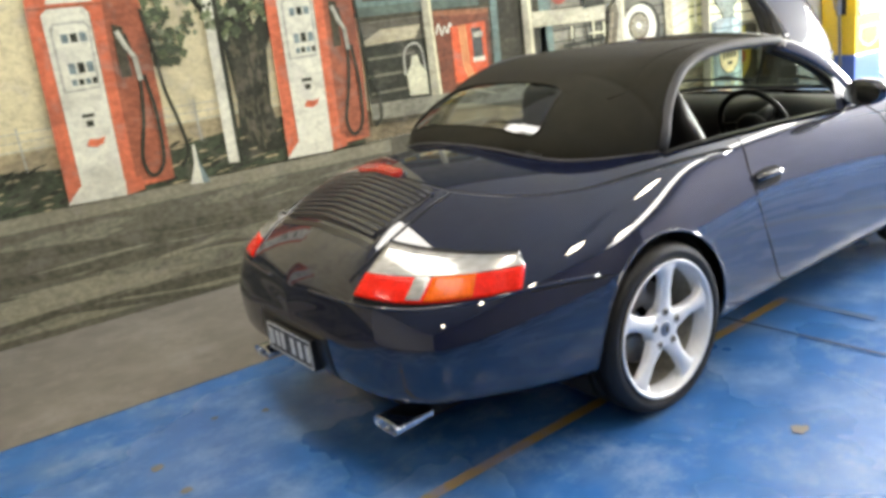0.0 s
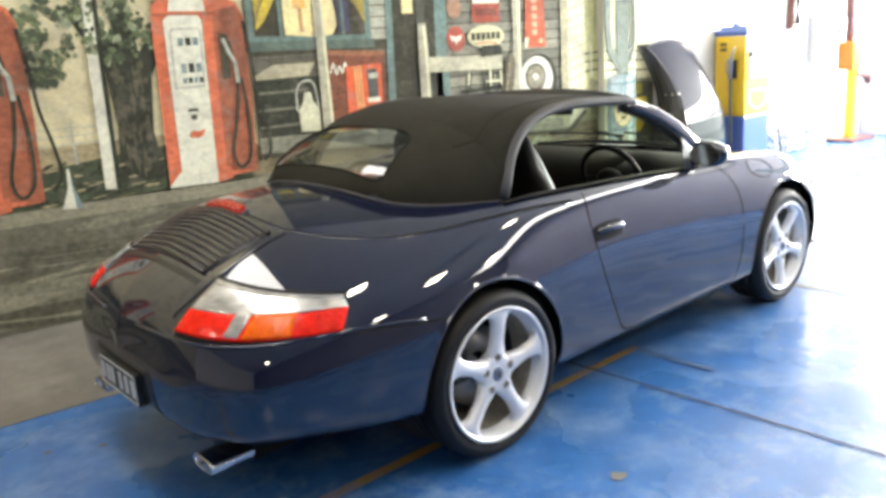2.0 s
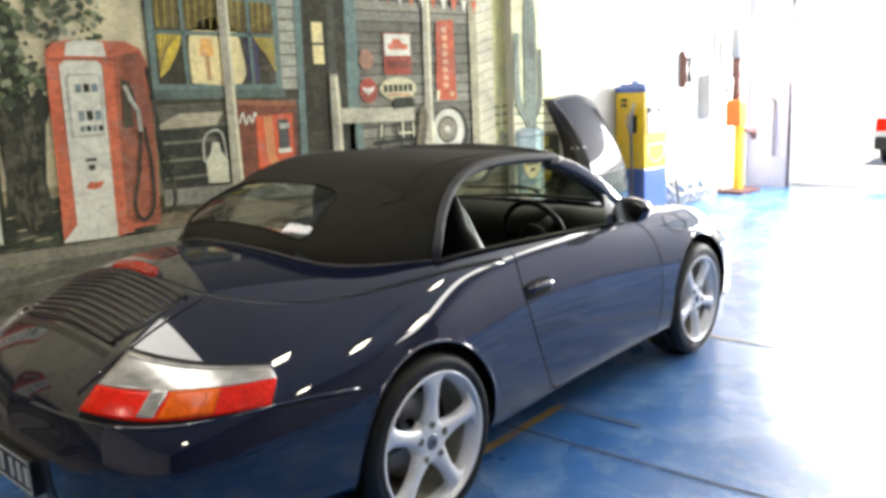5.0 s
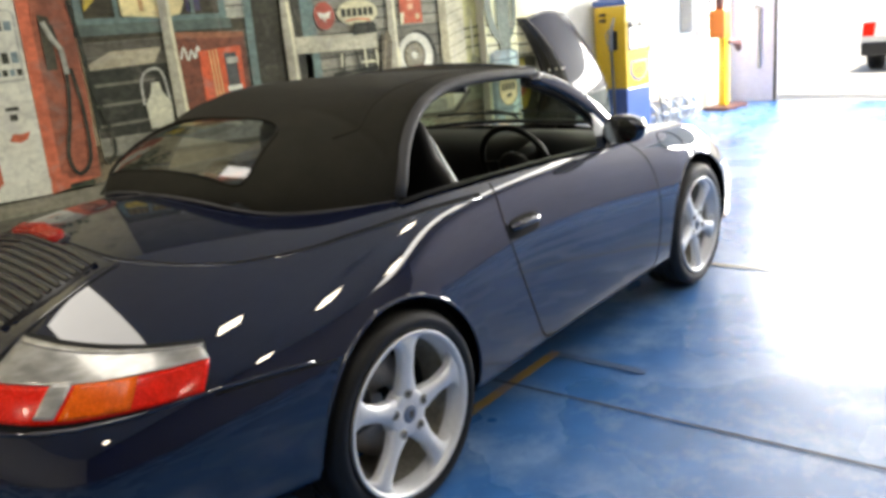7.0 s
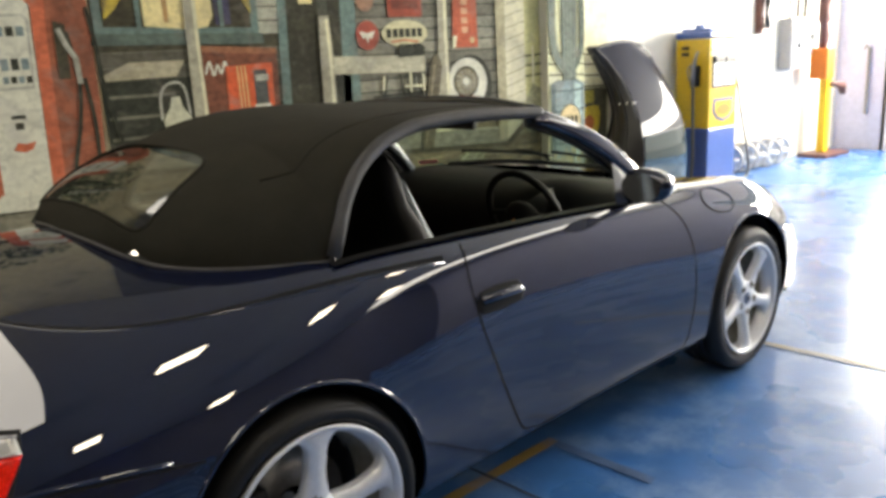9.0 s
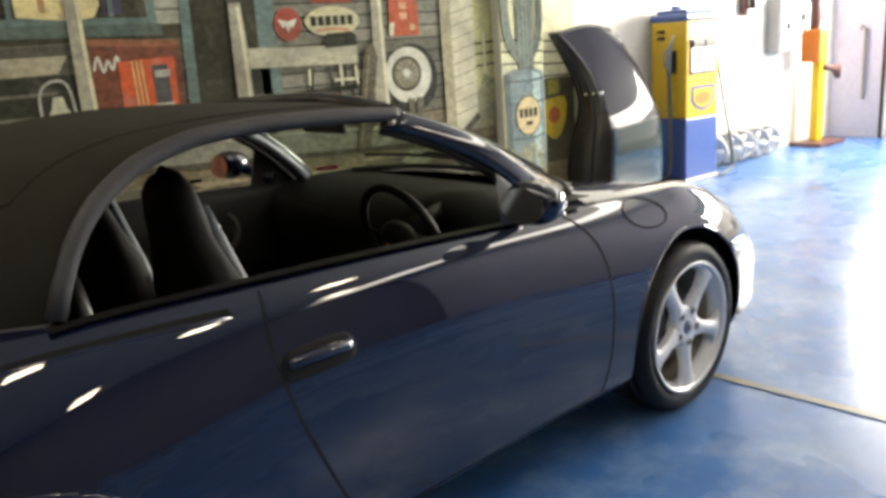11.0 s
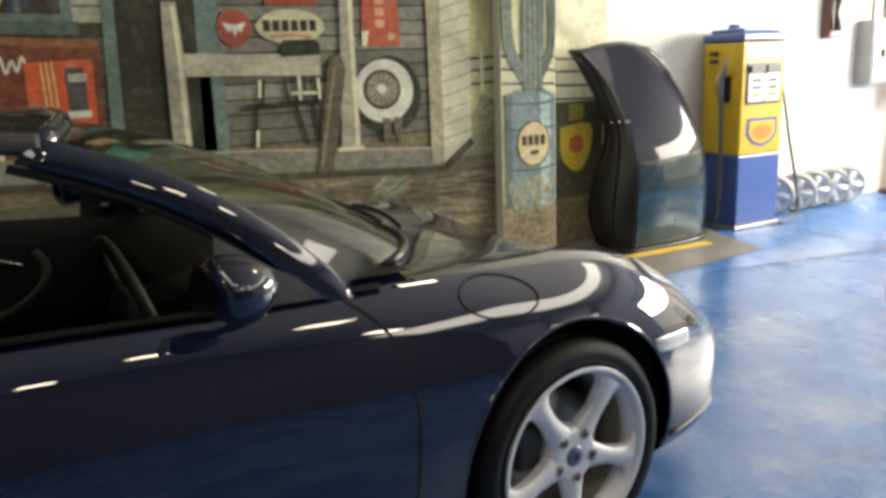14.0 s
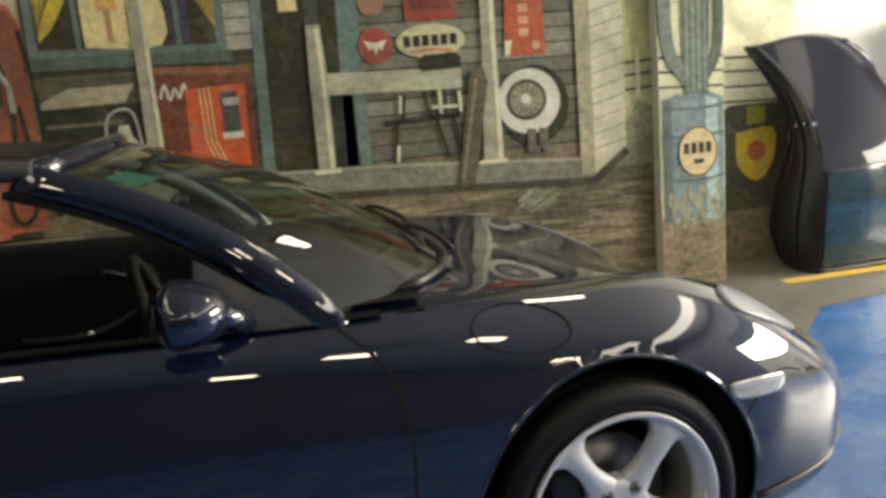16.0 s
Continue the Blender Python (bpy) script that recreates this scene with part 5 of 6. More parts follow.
for k in range(19):
    z = 0.98 + 0.085 * k
    shade = random.choice([SIDING, hue(0.20, 0.19, 0.165, 0.3), hue(0.13, 0.12, 0.105, 0.3), hue(0.24, 0.225, 0.19, 0.3)])
    rect("painted_board", 0.95, 2.28, z + 0.006, z + 0.085, shade, 4, house)
    rect("painted_board", -0.72, 0.42, z + 0.006, z + 0.085, random.choice([DKBROWN, hue(0.09, 0.08, 0.07, 0.3), hue(0.07, 0.06, 0.05, 0.4)]), 4, house)
    rect("painted_board_gap", 0.95, 2.28, z - 0.003, z + 0.006, INK, 5, house)
for z in np.arange(1.66, 2.6, 0.085):
    rect("painted_board", 0.28, 0.43, z, z + 0.075, hue(0.36, 0.35, 0.30, 0.3), 5, house)
win = flat("painted_window", [(-0.71, 1.66), (0.28, 1.64), (0.29, 2.32), (-0.70, 2.35)], TEAL, 6, label="painted window with yellow curtains, lit inside")
flat("window_dark", [(-0.66, 1.72), (0.23, 1.70), (0.24, 2.27), (-0.65, 2.30)], hue(0.05, 0.04, 0.03, 0.4), 7, win)
flat("window_glow", [(-0.43, 1.72), (-0.05, 1.71), (-0.03, 1.95), (-0.10, 2.12), (-0.30, 2.15), (-0.42, 2.02)], WARM, 8, win, curve=3)
flat("lampshade", [(-0.36, 1.90), (-0.24, 1.90), (-0.265, 2.02), (-0.335, 2.02)], hue(0.75, 0.40, 0.14, 0.2), 9, win)
rect("lamp_foot", -0.315, -0.285, 1.74, 1.90, hue(0.45, 0.25, 0.12, 0.2), 9, win)
rect("purple_pane", 0.0, 0.10, 1.72, 2.02, PURPLE, 8, win)
flat("valance", [(-0.65, 2.08), (0.24, 2.06), (0.24, 2.27), (-0.65, 2.30)], hue(0.12, 0.085, 0.03, 0.4), 8, win)
for k in range(16):
    x = -0.63 + 0.054 * k
    line("valance_fold", [(x, 2.09), (x + 0.01, 2.28)], 0.012, hue(0.30, 0.22, 0.06, 0.3), 9, win)
flat("curtain", [(-0.65, 2.05), (-0.46, 2.05), (-0.50, 1.95), (-0.58, 1.82), (-0.65, 1.76)], YELLOW, 9, win, "yellow curtain")
flat("curtain", [(0.06, 2.05), (0.235, 2.05), (0.235, 1.78), (0.19, 1.86), (0.12, 1.96)], YELLOW, 9, win, "yellow curtain")
for k in range(5):
    line("curtain_fold", [(-0.635 + 0.035 * k, 2.05), (-0.645 + 0.012 * k, 1.80 + 0.035 * k)], 0.007, BROWN, 10, win)
    line("curtain_fold", [(0.09 + 0.032 * k, 2.05), (0.16 + 0.016 * k, 1.90 - 0.02 * k)], 0.007, BROWN, 10, win)
for x in (-0.46, 0.04):
    rect("mullion", x - 0.014, x + 0.014, 1.71, 2.29, TEAL, 11, win)
flat("transom", [(-0.66, 2.045), (0.24, 2.03), (0.24, 2.055), (-0.66, 2.07)], TEAL, 11, win)
flat("sill", [(-0.74, 1.62), (0.31, 1.60), (0.30, 1.665), (-0.73, 1.685)], hue(0.09, 0.12, 0.115, 0.3), 11, win)
door = rect("painted_door", 0.46, 0.93, 0.97, 2.36, hue(0.035, 0.03, 0.025, 0.4), 6, label="dark painted door with lit panes")
flat("door_frame", [(0.39, 0.97), (0.455, 0.97), (0.50, 2.42), (0.44, 2.42)], TEAL, 7, door)
flat("door_frame", [(0.86, 0.97), (0.945, 0.97), (0.965, 2.42), (0.90, 2.42)], TEAL, 7, door)
flat("door_post", [(0.70, 1.6), (0.78, 1.6), (0.80, 2.5), (0.73, 2.5)], hue(0.06, 0.06, 0.055, 0.3), 8, door)
for z0, z1 in ((1.84, 1.98), (2.0, 2.15)):
    rect("lit_pane", 0.575, 0.675, z0, z1, WARM, 8, door, "lit yellow pane")
flat("painted_post", [(-0.205, 1.0), (-0.115, 1.0), (-0.12, 1.6), (-0.11, 2.6), (-0.19, 2.6), (-0.195, 1.6)], WOOD, 14, label="weathered pale porch post")
line("painted_post_light", [(-0.125, 1.0), (-0.13, 1.6), (-0.12, 2.6)], 0.022, PALE, 15)
flat("painted_bench", [(-0.78, 1.42), (-0.28, 1.43), (-0.22, 1.52), (-0.55, 1.52)], hue(0.38, 0.33, 0.25, 0.3), 8, label="painted wooden bench top")
rect("painted_shelf_dark", -0.72, -0.2, 0.98, 1.42, INK, 7)
for z in (1.08, 1.2, 1.32):
    rect("painted_shelf", -0.70, -0.30, z, z + 0.018, hue(0.14, 0.13, 0.11, 0.3), 8)
can = flat("painted_oil_can", [(-0.385, 1.03), (-0.225, 1.02), (-0.22, 1.18), (-0.27, 1.25), (-0.28, 1.31), (-0.33, 1.31), (-0.345, 1.25), (-0.39, 1.18)], hue(0.55, 0.53, 0.42, 0.2), 10, label="pale painted oil can sign")
line("can_handle", [(-0.40, 1.18), (-0.39, 1.33), (-0.33, 1.39), (-0.25, 1.37), (-0.225, 1.2)], 0.015, SILVER, 9, can, curve=4)
cooler = flat("painted_cooler", [(-0.13, 0.98), (0.37, 0.96), (0.385, 1.57), (-0.12, 1.60)], hue(0.17, 0.05, 0.035, 0.35), 8, label="brown-red painted drinks cooler")
line("cooler_script", [(-0.10, 1.43), (-0.07, 1.50), (-0.05, 1.42), (-0.02, 1.48), (0.0, 1.43), (0.03, 1.50), (0.045, 1.42), (0.07, 1.45)], 0.014, WHITE, 9, cooler, curve=5)
flat("cooler_lid", [(-0.12, 1.56), (0.385, 1.53), (0.385, 1.57), (-0.12, 1.60)], hue(0.26, 0.10, 0.06, 0.3), 9, cooler)
machine = flat("painted_drinks_machine", [(0.02, 1.06), (0.33, 1.03), (0.345, 1.48), (0.03, 1.47)], hue(0.62, 0.10, 0.045, 0.2), 10, label="orange-red painted drinks machine")
for x in (0.105, 0.13, 0.155):
    line("machine_stripe", [(x, 1.47), (x + 0.005, 1.18), (x + 0.05, 1.06)], 0.009, hue(0.70, 0.50, 0.25, 0.2), 11, machine)
rect("machine_window", 0.21, 0.30, 1.20, 1.44, hue(0.07, 0.07, 0.08, 0.3), 11, machine)
rect("machine_label", 0.20, 0.31, 1.19, 1.225, WHITE, 12, machine), rect("machine_label", 0.22, 0.31, 1.37, 1.41, SILVER, 12, machine)

# porch rail, chair, tyre, signs
flat("painted_post", [(0.695, 0.95), (0.795, 0.955), (0.80, 1.5), (0.785, 1.76), (0.71, 1.76), (0.70, 1.5)], WOOD, 15, label="weathered pale porch post")
line("painted_post_light", [(0.775, 0.97), (0.775, 1.5), (0.765, 1.74)], 0.026, PALE, 16)
rect("painted_post_foot", 0.67, 0.82, 0.94, 0.965, PALE, 16)
flat("painted_rail", [(0.79, 1.375), (1.565, 1.355), (1.565, 1.475), (0.79, 1.495)], hue(0.44, 0.41, 0.33, 0.25), 14, label="pale painted porch rail")
flat("painted_post", [(1.665, 0.91), (1.79, 0.91), (1.785, 1.6), (1.80, 2.6), (1.72, 2.6), (1.70, 1.6)], WOOD, 15, label="weathered pale porch post")
line("painted_post_light", [(1.772, 0.93), (1.768, 1.6), (1.785, 2.6)], 0.028, PALE, 16)
rect("painted_post_foot", 1.64, 1.81, 0.90, 0.925, PALE, 16)
rect("painted_doorway", 0.80, 0.93, 0.97, 1.38, INK, 7)
rect("painted_teal_post", 0.935, 1.0, 0.97, 2.4, TEAL, 8)
chair = line("painted_chair", [(1.10, 1.19), (1.54, 1.205)], 0.035, INK, 12, label="dark painted wooden chair")
for a, b in (((1.17, 1.19), (1.14, 0.96)), ((1.40, 1.19), (1.46, 0.96)), ((1.50, 1.20), (1.55, 0.95)), ((1.22, 1.34), (1.20, 1.20)), ((1.34, 1.35), (1.36, 1.2)), ((1.40, 1.35), (1.41, 1.2)), ((1.46, 1.35), (1.46, 1.2)), ((1.52, 1.35), (1.53, 1.2))):
    line("chair_bar", [a, b], 0.022, INK, 12, chair)
for a, b in (((1.165, 1.06), (1.155, 0.965)), ((1.375, 1.26), (1.53, 1.255)), ((1.43, 1.36), (1.43, 1.22)), ((1.20, 1.34), (1.19, 1.24)), ((1.545, 1.34), (1.55, 1.22))):
    line("chair_light", [a, b], 0.018, PALE, 13, chair)
flat("painted_basket", [(1.33, 1.465), (1.57, 1.47), (1.57, 1.535), (1.53, 1.56), (1.35, 1.555)], INK, 15)
ladder = flat("painted_plank", [(1.50, 0.79), (1.60, 0.79), (1.72, 1.38), (1.69, 1.48), (1.62, 1.44)], hue(0.10, 0.08, 0.06, 0.4), 17, label="dark leaning painted plank")
line("plank_light", [(1.53, 0.82), (1.65, 1.40)], 0.02, hue(0.22, 0.18, 0.13, 0.3), 18, ladder)
tyre = disc("painted_tyre", 2.0, 1.22, 0.215, 0.235, INK, 12, label="white-wall tyre painted on the porch wall", n=40)
disc("white_wall", 1.965, 1.245, 0.195, 0.19, WHITE, 13, tyre, n=40)
disc("wheel_dark", 1.95, 1.255, 0.125, 0.12, DKBROWN, 14, tyre, n=32)
disc("wheel_rim", 1.95, 1.255, 0.105, 0.10, hue(0.22, 0.19, 0.14, 0.4), 15, tyre, n=32)
for k in range(14):
    a = 2 * math.pi * k / 14
    line("wire_spoke", [(1.95 + 0.02 * math.cos(a), 1.255 + 0.02 * math.sin(a)), (1.95 + 0.10 * math.cos(a + 0.3), 1.255 + 0.095 * math.sin(a + 0.3))], 0.005, SILVER, 16, tyre)
disc("wheel_cap", 1.945, 1.26, 0.03, 0.028, WHITE, 17, tyre)
for x in (1.945, 2.02):
    flat("painted_boot", [(x, 0.94), (x + 0.10, 0.93), (x + 0.095, 0.96), (x + 0.05, 0.98), (x + 0.055, 1.08), (x - 0.005, 1.085)], hue(0.13, 0.11, 0.09, 0.35), 16, label="grey painted boot")
flat("painted_porch", [(-0.72, 0.90), (2.37, 0.74), (2.37, 0.87), (1.0, 0.96), (-0.72, 1.02)], hue(0.20, 0.19, 0.165, 0.35), 10, label="painted porch floor edge")
line("painted_porch_shadow", [(-0.72, 0.89), (2.37, 0.735)], 0.035, DKBROWN, 11)
line("painted_porch_light", [(0.3, 0.975), (1.2, 0.945), (2.37, 0.865)], 0.014, hue(0.36, 0.34, 0.29, 0.2), 12)
disc("painted_bush", 1.98, 0.65, 0.12, 0.07, hue(0.15, 0.15, 0.11, 0.4), 8)
strokes("painted_twig", 40, 1.86, 2.1, 0.59, 0.72, 0.08, 0.01, hue(0.26, 0.26, 0.19, 0.4), 9, 0.4)
s1 = rect("painted_sign", 1.265, 1.565, 1.745, 2.085, hue(0.30, 0.055, 0.04, 0.25), 10, label="red and white painted enamel sign")
rect("sign_white", 1.275, 1.56, 1.90, 2.075, WHITE, 11, s1)
flat("sign_picture", [(1.32, 1.95), (1.52, 1.95), (1.53, 1.99), (1.47, 2.0), (1.44, 2.035), (1.37, 2.035), (1.35, 1.995), (1.31, 1.985)], RED, 12, s1)
rect("sign_bar", 1.30, 1.53, 1.80, 1.86, hue(0.17, 0.035, 0.03, 0.3), 12, s1)
s2 = disc("painted_round_sign", 1.085, 1.625, 0.095, 0.10, hue(0.36, 0.07, 0.055, 0.25), 11, label="round red painted sign")
flat("sign_wings", [(1.02, 1.655), (1.085, 1.64), (1.15, 1.655), (1.12, 1.60), (1.10, 1.615), (1.085, 1.57), (1.07, 1.615), (1.05, 1.60)], WHITE, 12, s2)
s3 = disc("painted_oval_sign", 1.405, 1.63, 0.20, 0.095, hue(0.55, 0.50, 0.34, 0.15), 11, label="oval cream painted sign")
for k in range(6):
    rect("sign_bar", 1.245 + 0.054 * k, 1.285 + 0.054 * k, 1.605, 1.665, INK, 12, s3)
line("sign_swash", [(1.28, 1.575), (1.40, 1.585), (1.52, 1.57)], 0.012, RED, 12, s3)
disc("painted_small_sign", 1.08, 1.87, 0.075, 0.085, hue(0.28, 0.15, 0.11, 0.3), 11, label="small round painted sign")
s4 = flat("painted_tall_sign", [(1.835, 1.515), (2.085, 1.51), (2.075, 2.21), (1.87, 2.19)], hue(0.42, 0.085, 0.05, 0.25), 11, label="tall red painted sign")
for k in range(8):
    rect("sign_bar", 1.93, 1.99, 1.62 + 0.068 * k, 1.665 + 0.068 * k, hue(0.55, 0.30, 0.20, 0.2), 12, s4)
flat("sign_edge", [(1.835, 1.515), (1.865, 1.515), (1.885, 1.60), (1.84, 1.60)], PALE, 12, s4)
disc("sign_dot", 2.03, 1.565, 0.024, 0.024, hue(0.5, 0.35, 0.2), 12, s4)
for k in range(13):
    x = 0.92 + 0.125 * k
    flat("painted_bunting", [(x, 2.44 - 0.006 * k), (x + 0.085, 2.437 - 0.006 * k), (x + 0.045, 2.33 - 0.006 * k)], RED if k % 2 else WHITE, 18, label="painted bunting flag")
# house corner and pale side wall
corner = flat("painted_corner_board", [(2.275, 0.77), (2.365, 0.78), (2.37, 2.6), (2.27, 2.6)], hue(0.36, 0.32, 0.23, 0.25), 14, label="tan painted corner board")
side = flat("painted_side_wall", [(2.365, 0.77), (2.575, 0.93), (2.58, 2.6), (2.37, 2.6)], hue(0.60, 0.56, 0.44, 0.12), 13, label="pale painted weatherboard side wall")
for k in range(19):
    z = 0.92 + 0.09 * k
    line("board_shadow", [(2.365, z), (2.575, z + 0.055)], 0.008, hue(0.28, 0.25, 0.18, 0.3), 14, side)
flat("painted_shrub", [(2.50, 0.80), (2.76, 0.80), (2.76, 1.15), (2.66, 1.2), (2.58, 1.05)], hue(0.28, 0.27, 0.18, 0.35), 8)
line("painted_foundation", [(2.37, 0.74), (2.58, 0.90)], 0.05, DKBROWN, 14)
for z in (1.43, 1.355, 1.27):
    line("painted_wire", [(2.58, z - 0.01), (2.76, z)], 0.014, INK, 10)
rect("painted_fence_stake", 2.655, 2.68, 1.20, 1.50, PALE, 11)
rect("painted_field", 2.575, 2.76, 0.95, 4.5, hue(0.52, 0.49, 0.26, 0.15), 3)

# over the pillar: cactus and oil drum
Y0[0] = -0.09
rect("painted_sky", 2.762, 3.198, 0.4, 4.5, hue(0.60, 0.58, 0.40, 0.12), 0)
rect("painted_ground", 2.762, 3.198, 0.0, 0.45, hue(0.24, 0.185, 0.13, 0.4), 1)
strokes("painted_shade_stroke", 60, 2.84, 3.12, 0.03, 0.40, 0.13, 0.014, BROWN, 2)
for z in (1.43, 1.345, 1.255):
    line("painted_wire", [(2.765, z), (3.195, z - 0.015)], 0.013, INK, 1)
drum = flat("painted_drum", [(2.785, 0.43), (2.88, 0.40), (3.09, 0.40), (3.19, 0.43), (3.19, 1.17), (3.10, 1.205), (2.88, 1.21), (2.785, 1.18)], STEELBLUE, 4, label="blue-grey painted oil drum with round cream badge")
flat("drum_light", [(3.07, 0.42), (3.15, 0.43), (3.15, 1.16), (3.07, 1.18)], hue(0.34, 0.44, 0.46, 0.3), 5, drum)
flat("drum_shade", [(2.785, 0.43), (2.84, 0.42), (2.84, 1.18), (2.785, 1.17)], hue(0.10, 0.13, 0.15, 0.3), 5, drum)
for z in (0.68, 0.95, 1.12):
    line("drum_hoop", [(2.785, z + 0.01), (2.9, z - 0.005), (3.08, z - 0.005), (3.19, z + 0.01)], 0.016, hue(0.08, 0.11, 0.13, 0.3), 6, drum)
strokes("drum_rust", 50, 2.80, 3.17, 0.40, 0.62, 0.03, 0.08, hue(0.30, 0.28, 0.20, 0.3), 6, 0, drum)
disc("drum_badge_edge", 3.01, 0.85, 0.135, 0.155, DKBROWN, 7, drum)
disc("drum_badge", 3.01, 0.85, 0.125, 0.145, hue(0.60, 0.46, 0.28, 0.15), 8, drum)
for k in range(4):
    rect("badge_bar", 2.915 + 0.05 * k, 2.95 + 0.05 * k, 0.84, 0.905, INK, 9, drum)
rect("badge_bar", 2.98, 3.05, 0.775, 0.805, INK, 9, drum)
cactus = flat("painted_cactus", [(2.93, 1.20), (3.09, 1.20), (3.10, 1.6), (3.11, 2.2), (3.06, 2.6), (2.98, 2.6), (2.92, 2.2), (2.92, 1.6)], hue(0.12, 0.14, 0.13, 0.4), 6, label="grey-green painted cactus")
line("cactus_arm", [(2.95, 1.30), (2.85, 1.42), (2.81, 1.65), (2.82, 2.1)], 0.08, hue(0.15, 0.17, 0.16, 0.4), 7, cactus, curve=5)
line("cactus_arm", [(3.07, 1.30), (3.14, 1.42), (3.165, 1.6), (3.16, 1.95)], 0.06, hue(0.10, 0.12, 0.11, 0.4), 7, cactus, curve=5)
for x in (2.95, 2.99, 3.03, 3.07):
    line("cactus_rib", [(x, 1.22), (x, 1.7), (x + 0.005, 2.5)], 0.010, hue(0.26, 0.29, 0.27, 0.3), 8, cactus)
# behind the pillar: second drum
Y0[0] = REAR_Y - MURAL_Y
rect("painted_sky", 3.2, 3.95, 0.4, 4.5, hue(0.68, 0.64, 0.50, 0.10), 0)
rect("painted_ground", 3.2, 3.95, 0.0, 0.42, hue(0.20, 0.155, 0.11, 0.4), 1)
for z in (1.41, 1.32, 1.22, 1.12):
    line("painted_wire", [(3.2, z), (3.95, z - 0.02)], 0.014, INK, 1)
drum2 = flat("painted_drum", [(3.42, 0.37), (3.92, 0.37), (3.92, 1.06), (3.86, 1.09), (3.48, 1.09), (3.42, 1.06)], hue(0.075, 0.07, 0.055, 0.4), 4, label="dark painted oil drum with yellow badge")
flat("drum_badge", [(3.52, 0.90), (3.80, 0.92), (3.80, 0.70), (3.68, 0.56), (3.53, 0.68)], hue(0.60, 0.42, 0.05, 0.2), 5, drum2, curve=3)
disc("badge_disc", 3.67, 0.77, 0.07, 0.07, hue(0.45, 0.12, 0.05), 6, drum2)
rect("drum_light", 3.60, 3.74, 0.95, 1.07, hue(0.30, 0.25, 0.06, 0.3), 5, drum2)

# ---- floor marks ----
def on_floor(name, pts, material, z, label, category):
    ob = obj(name, [(x, y, z) for x, y in pts], [tuple(range(len(pts)))], material)
    return tagged(ob, label, category, kind="structure")


def stripe(name, a, b, w, material, z, label):
    a, b = np.array(a), np.array(b)
    d = (b - a) / np.linalg.norm(b - a)
    n = np.array((-d[1], d[0])) * w / 2
    return on_floor(name, [a + n, a - n, b - n, b + n], material, z, label, "floor marking")


stripe("bay_line", (-3.6, -0.845), (0.02, -0.505), 0.05, YELLOW_LINE, 0.004, "worn yellow parking bay line on blue floor")
stripe("bay_line", (0.0, -0.53), (0.05, -0.95), 0.045, YELLOW_FAINT, 0.0044, "worn yellow parking bay line on blue floor")
stripe("bay_line", (1.46, -0.45), (1.66, -1.9), 0.045, YELLOW_GLARED, 0.0044, "worn yellow parking bay line on blue floor")
stripe("bay_line", (3.45, 1.98), (4.45, 1.97), 0.10, YELLOW_NEW, 0.0085, "bright yellow floor line under the hardtop")
stripe("floor_joint", (-0.345, -0.55), (-0.02, -2.9), 0.014, JOINT, 0.005, "dark saw-cut joint in the blue floor")
stripe("floor_joint", (-0.345, -0.55), (-0.55, 0.9), 0.014, JOINT, 0.005, "dark saw-cut joint in the blue floor")
stripe("floor_joint", (3.75, 1.35), (8.3, 0.6), 0.016, JOINT, 0.009, "dark saw-cut joint in the blue floor")
stripe("floor_joint", (5.1, -3.0), (5.35, 1.9), 0.012, JOINT, 0.005, "dark saw-cut joint in the blue floor")
for x, y, r in ((-0.98, -1.28, 0.035), (-2.4, 0.35, 0.02), (-2.9, 0.2, 0.03), (-2.85, -0.05, 0.025), (-2.6, 0.45, 0.02)):
    pts = [(x + r * random.uniform(0.7, 1.2) * math.cos(a), y + r * random.uniform(0.6, 1.1) * math.sin(a)) for a in np.linspace(0, 2 * math.pi, 12)[:-1]]
    on_floor("floor_chip", pts, GREY_FLOOR, 0.0045, "chip in the blue floor paint", "floor mark")

# ---- the old petrol pump ----
PUMP_YELLOW = mat("pump_yellow_enamel", (0.62, 0.40, 0.012), 0.35, 0, 0.1, 5, coat=0.4)
PUMP_BLUE = mat("pump_blue_enamel", (0.03, 0.085, 0.30), 0.35, 0, 0.12, 5, coat=0.4)
PUMP_WHITE = mat("pump_white_panel", (0.72, 0.72, 0.70), 0.4, 0, 0.08, 8)
PUMP_ORANGE = mat("pump_orange_emblem", (0.68, 0.19, 0.015), 0.45)
HOSE = mat("grey_rubber_hose", (0.10, 0.10, 0.09), 0.55, 0, 0.25, 20)


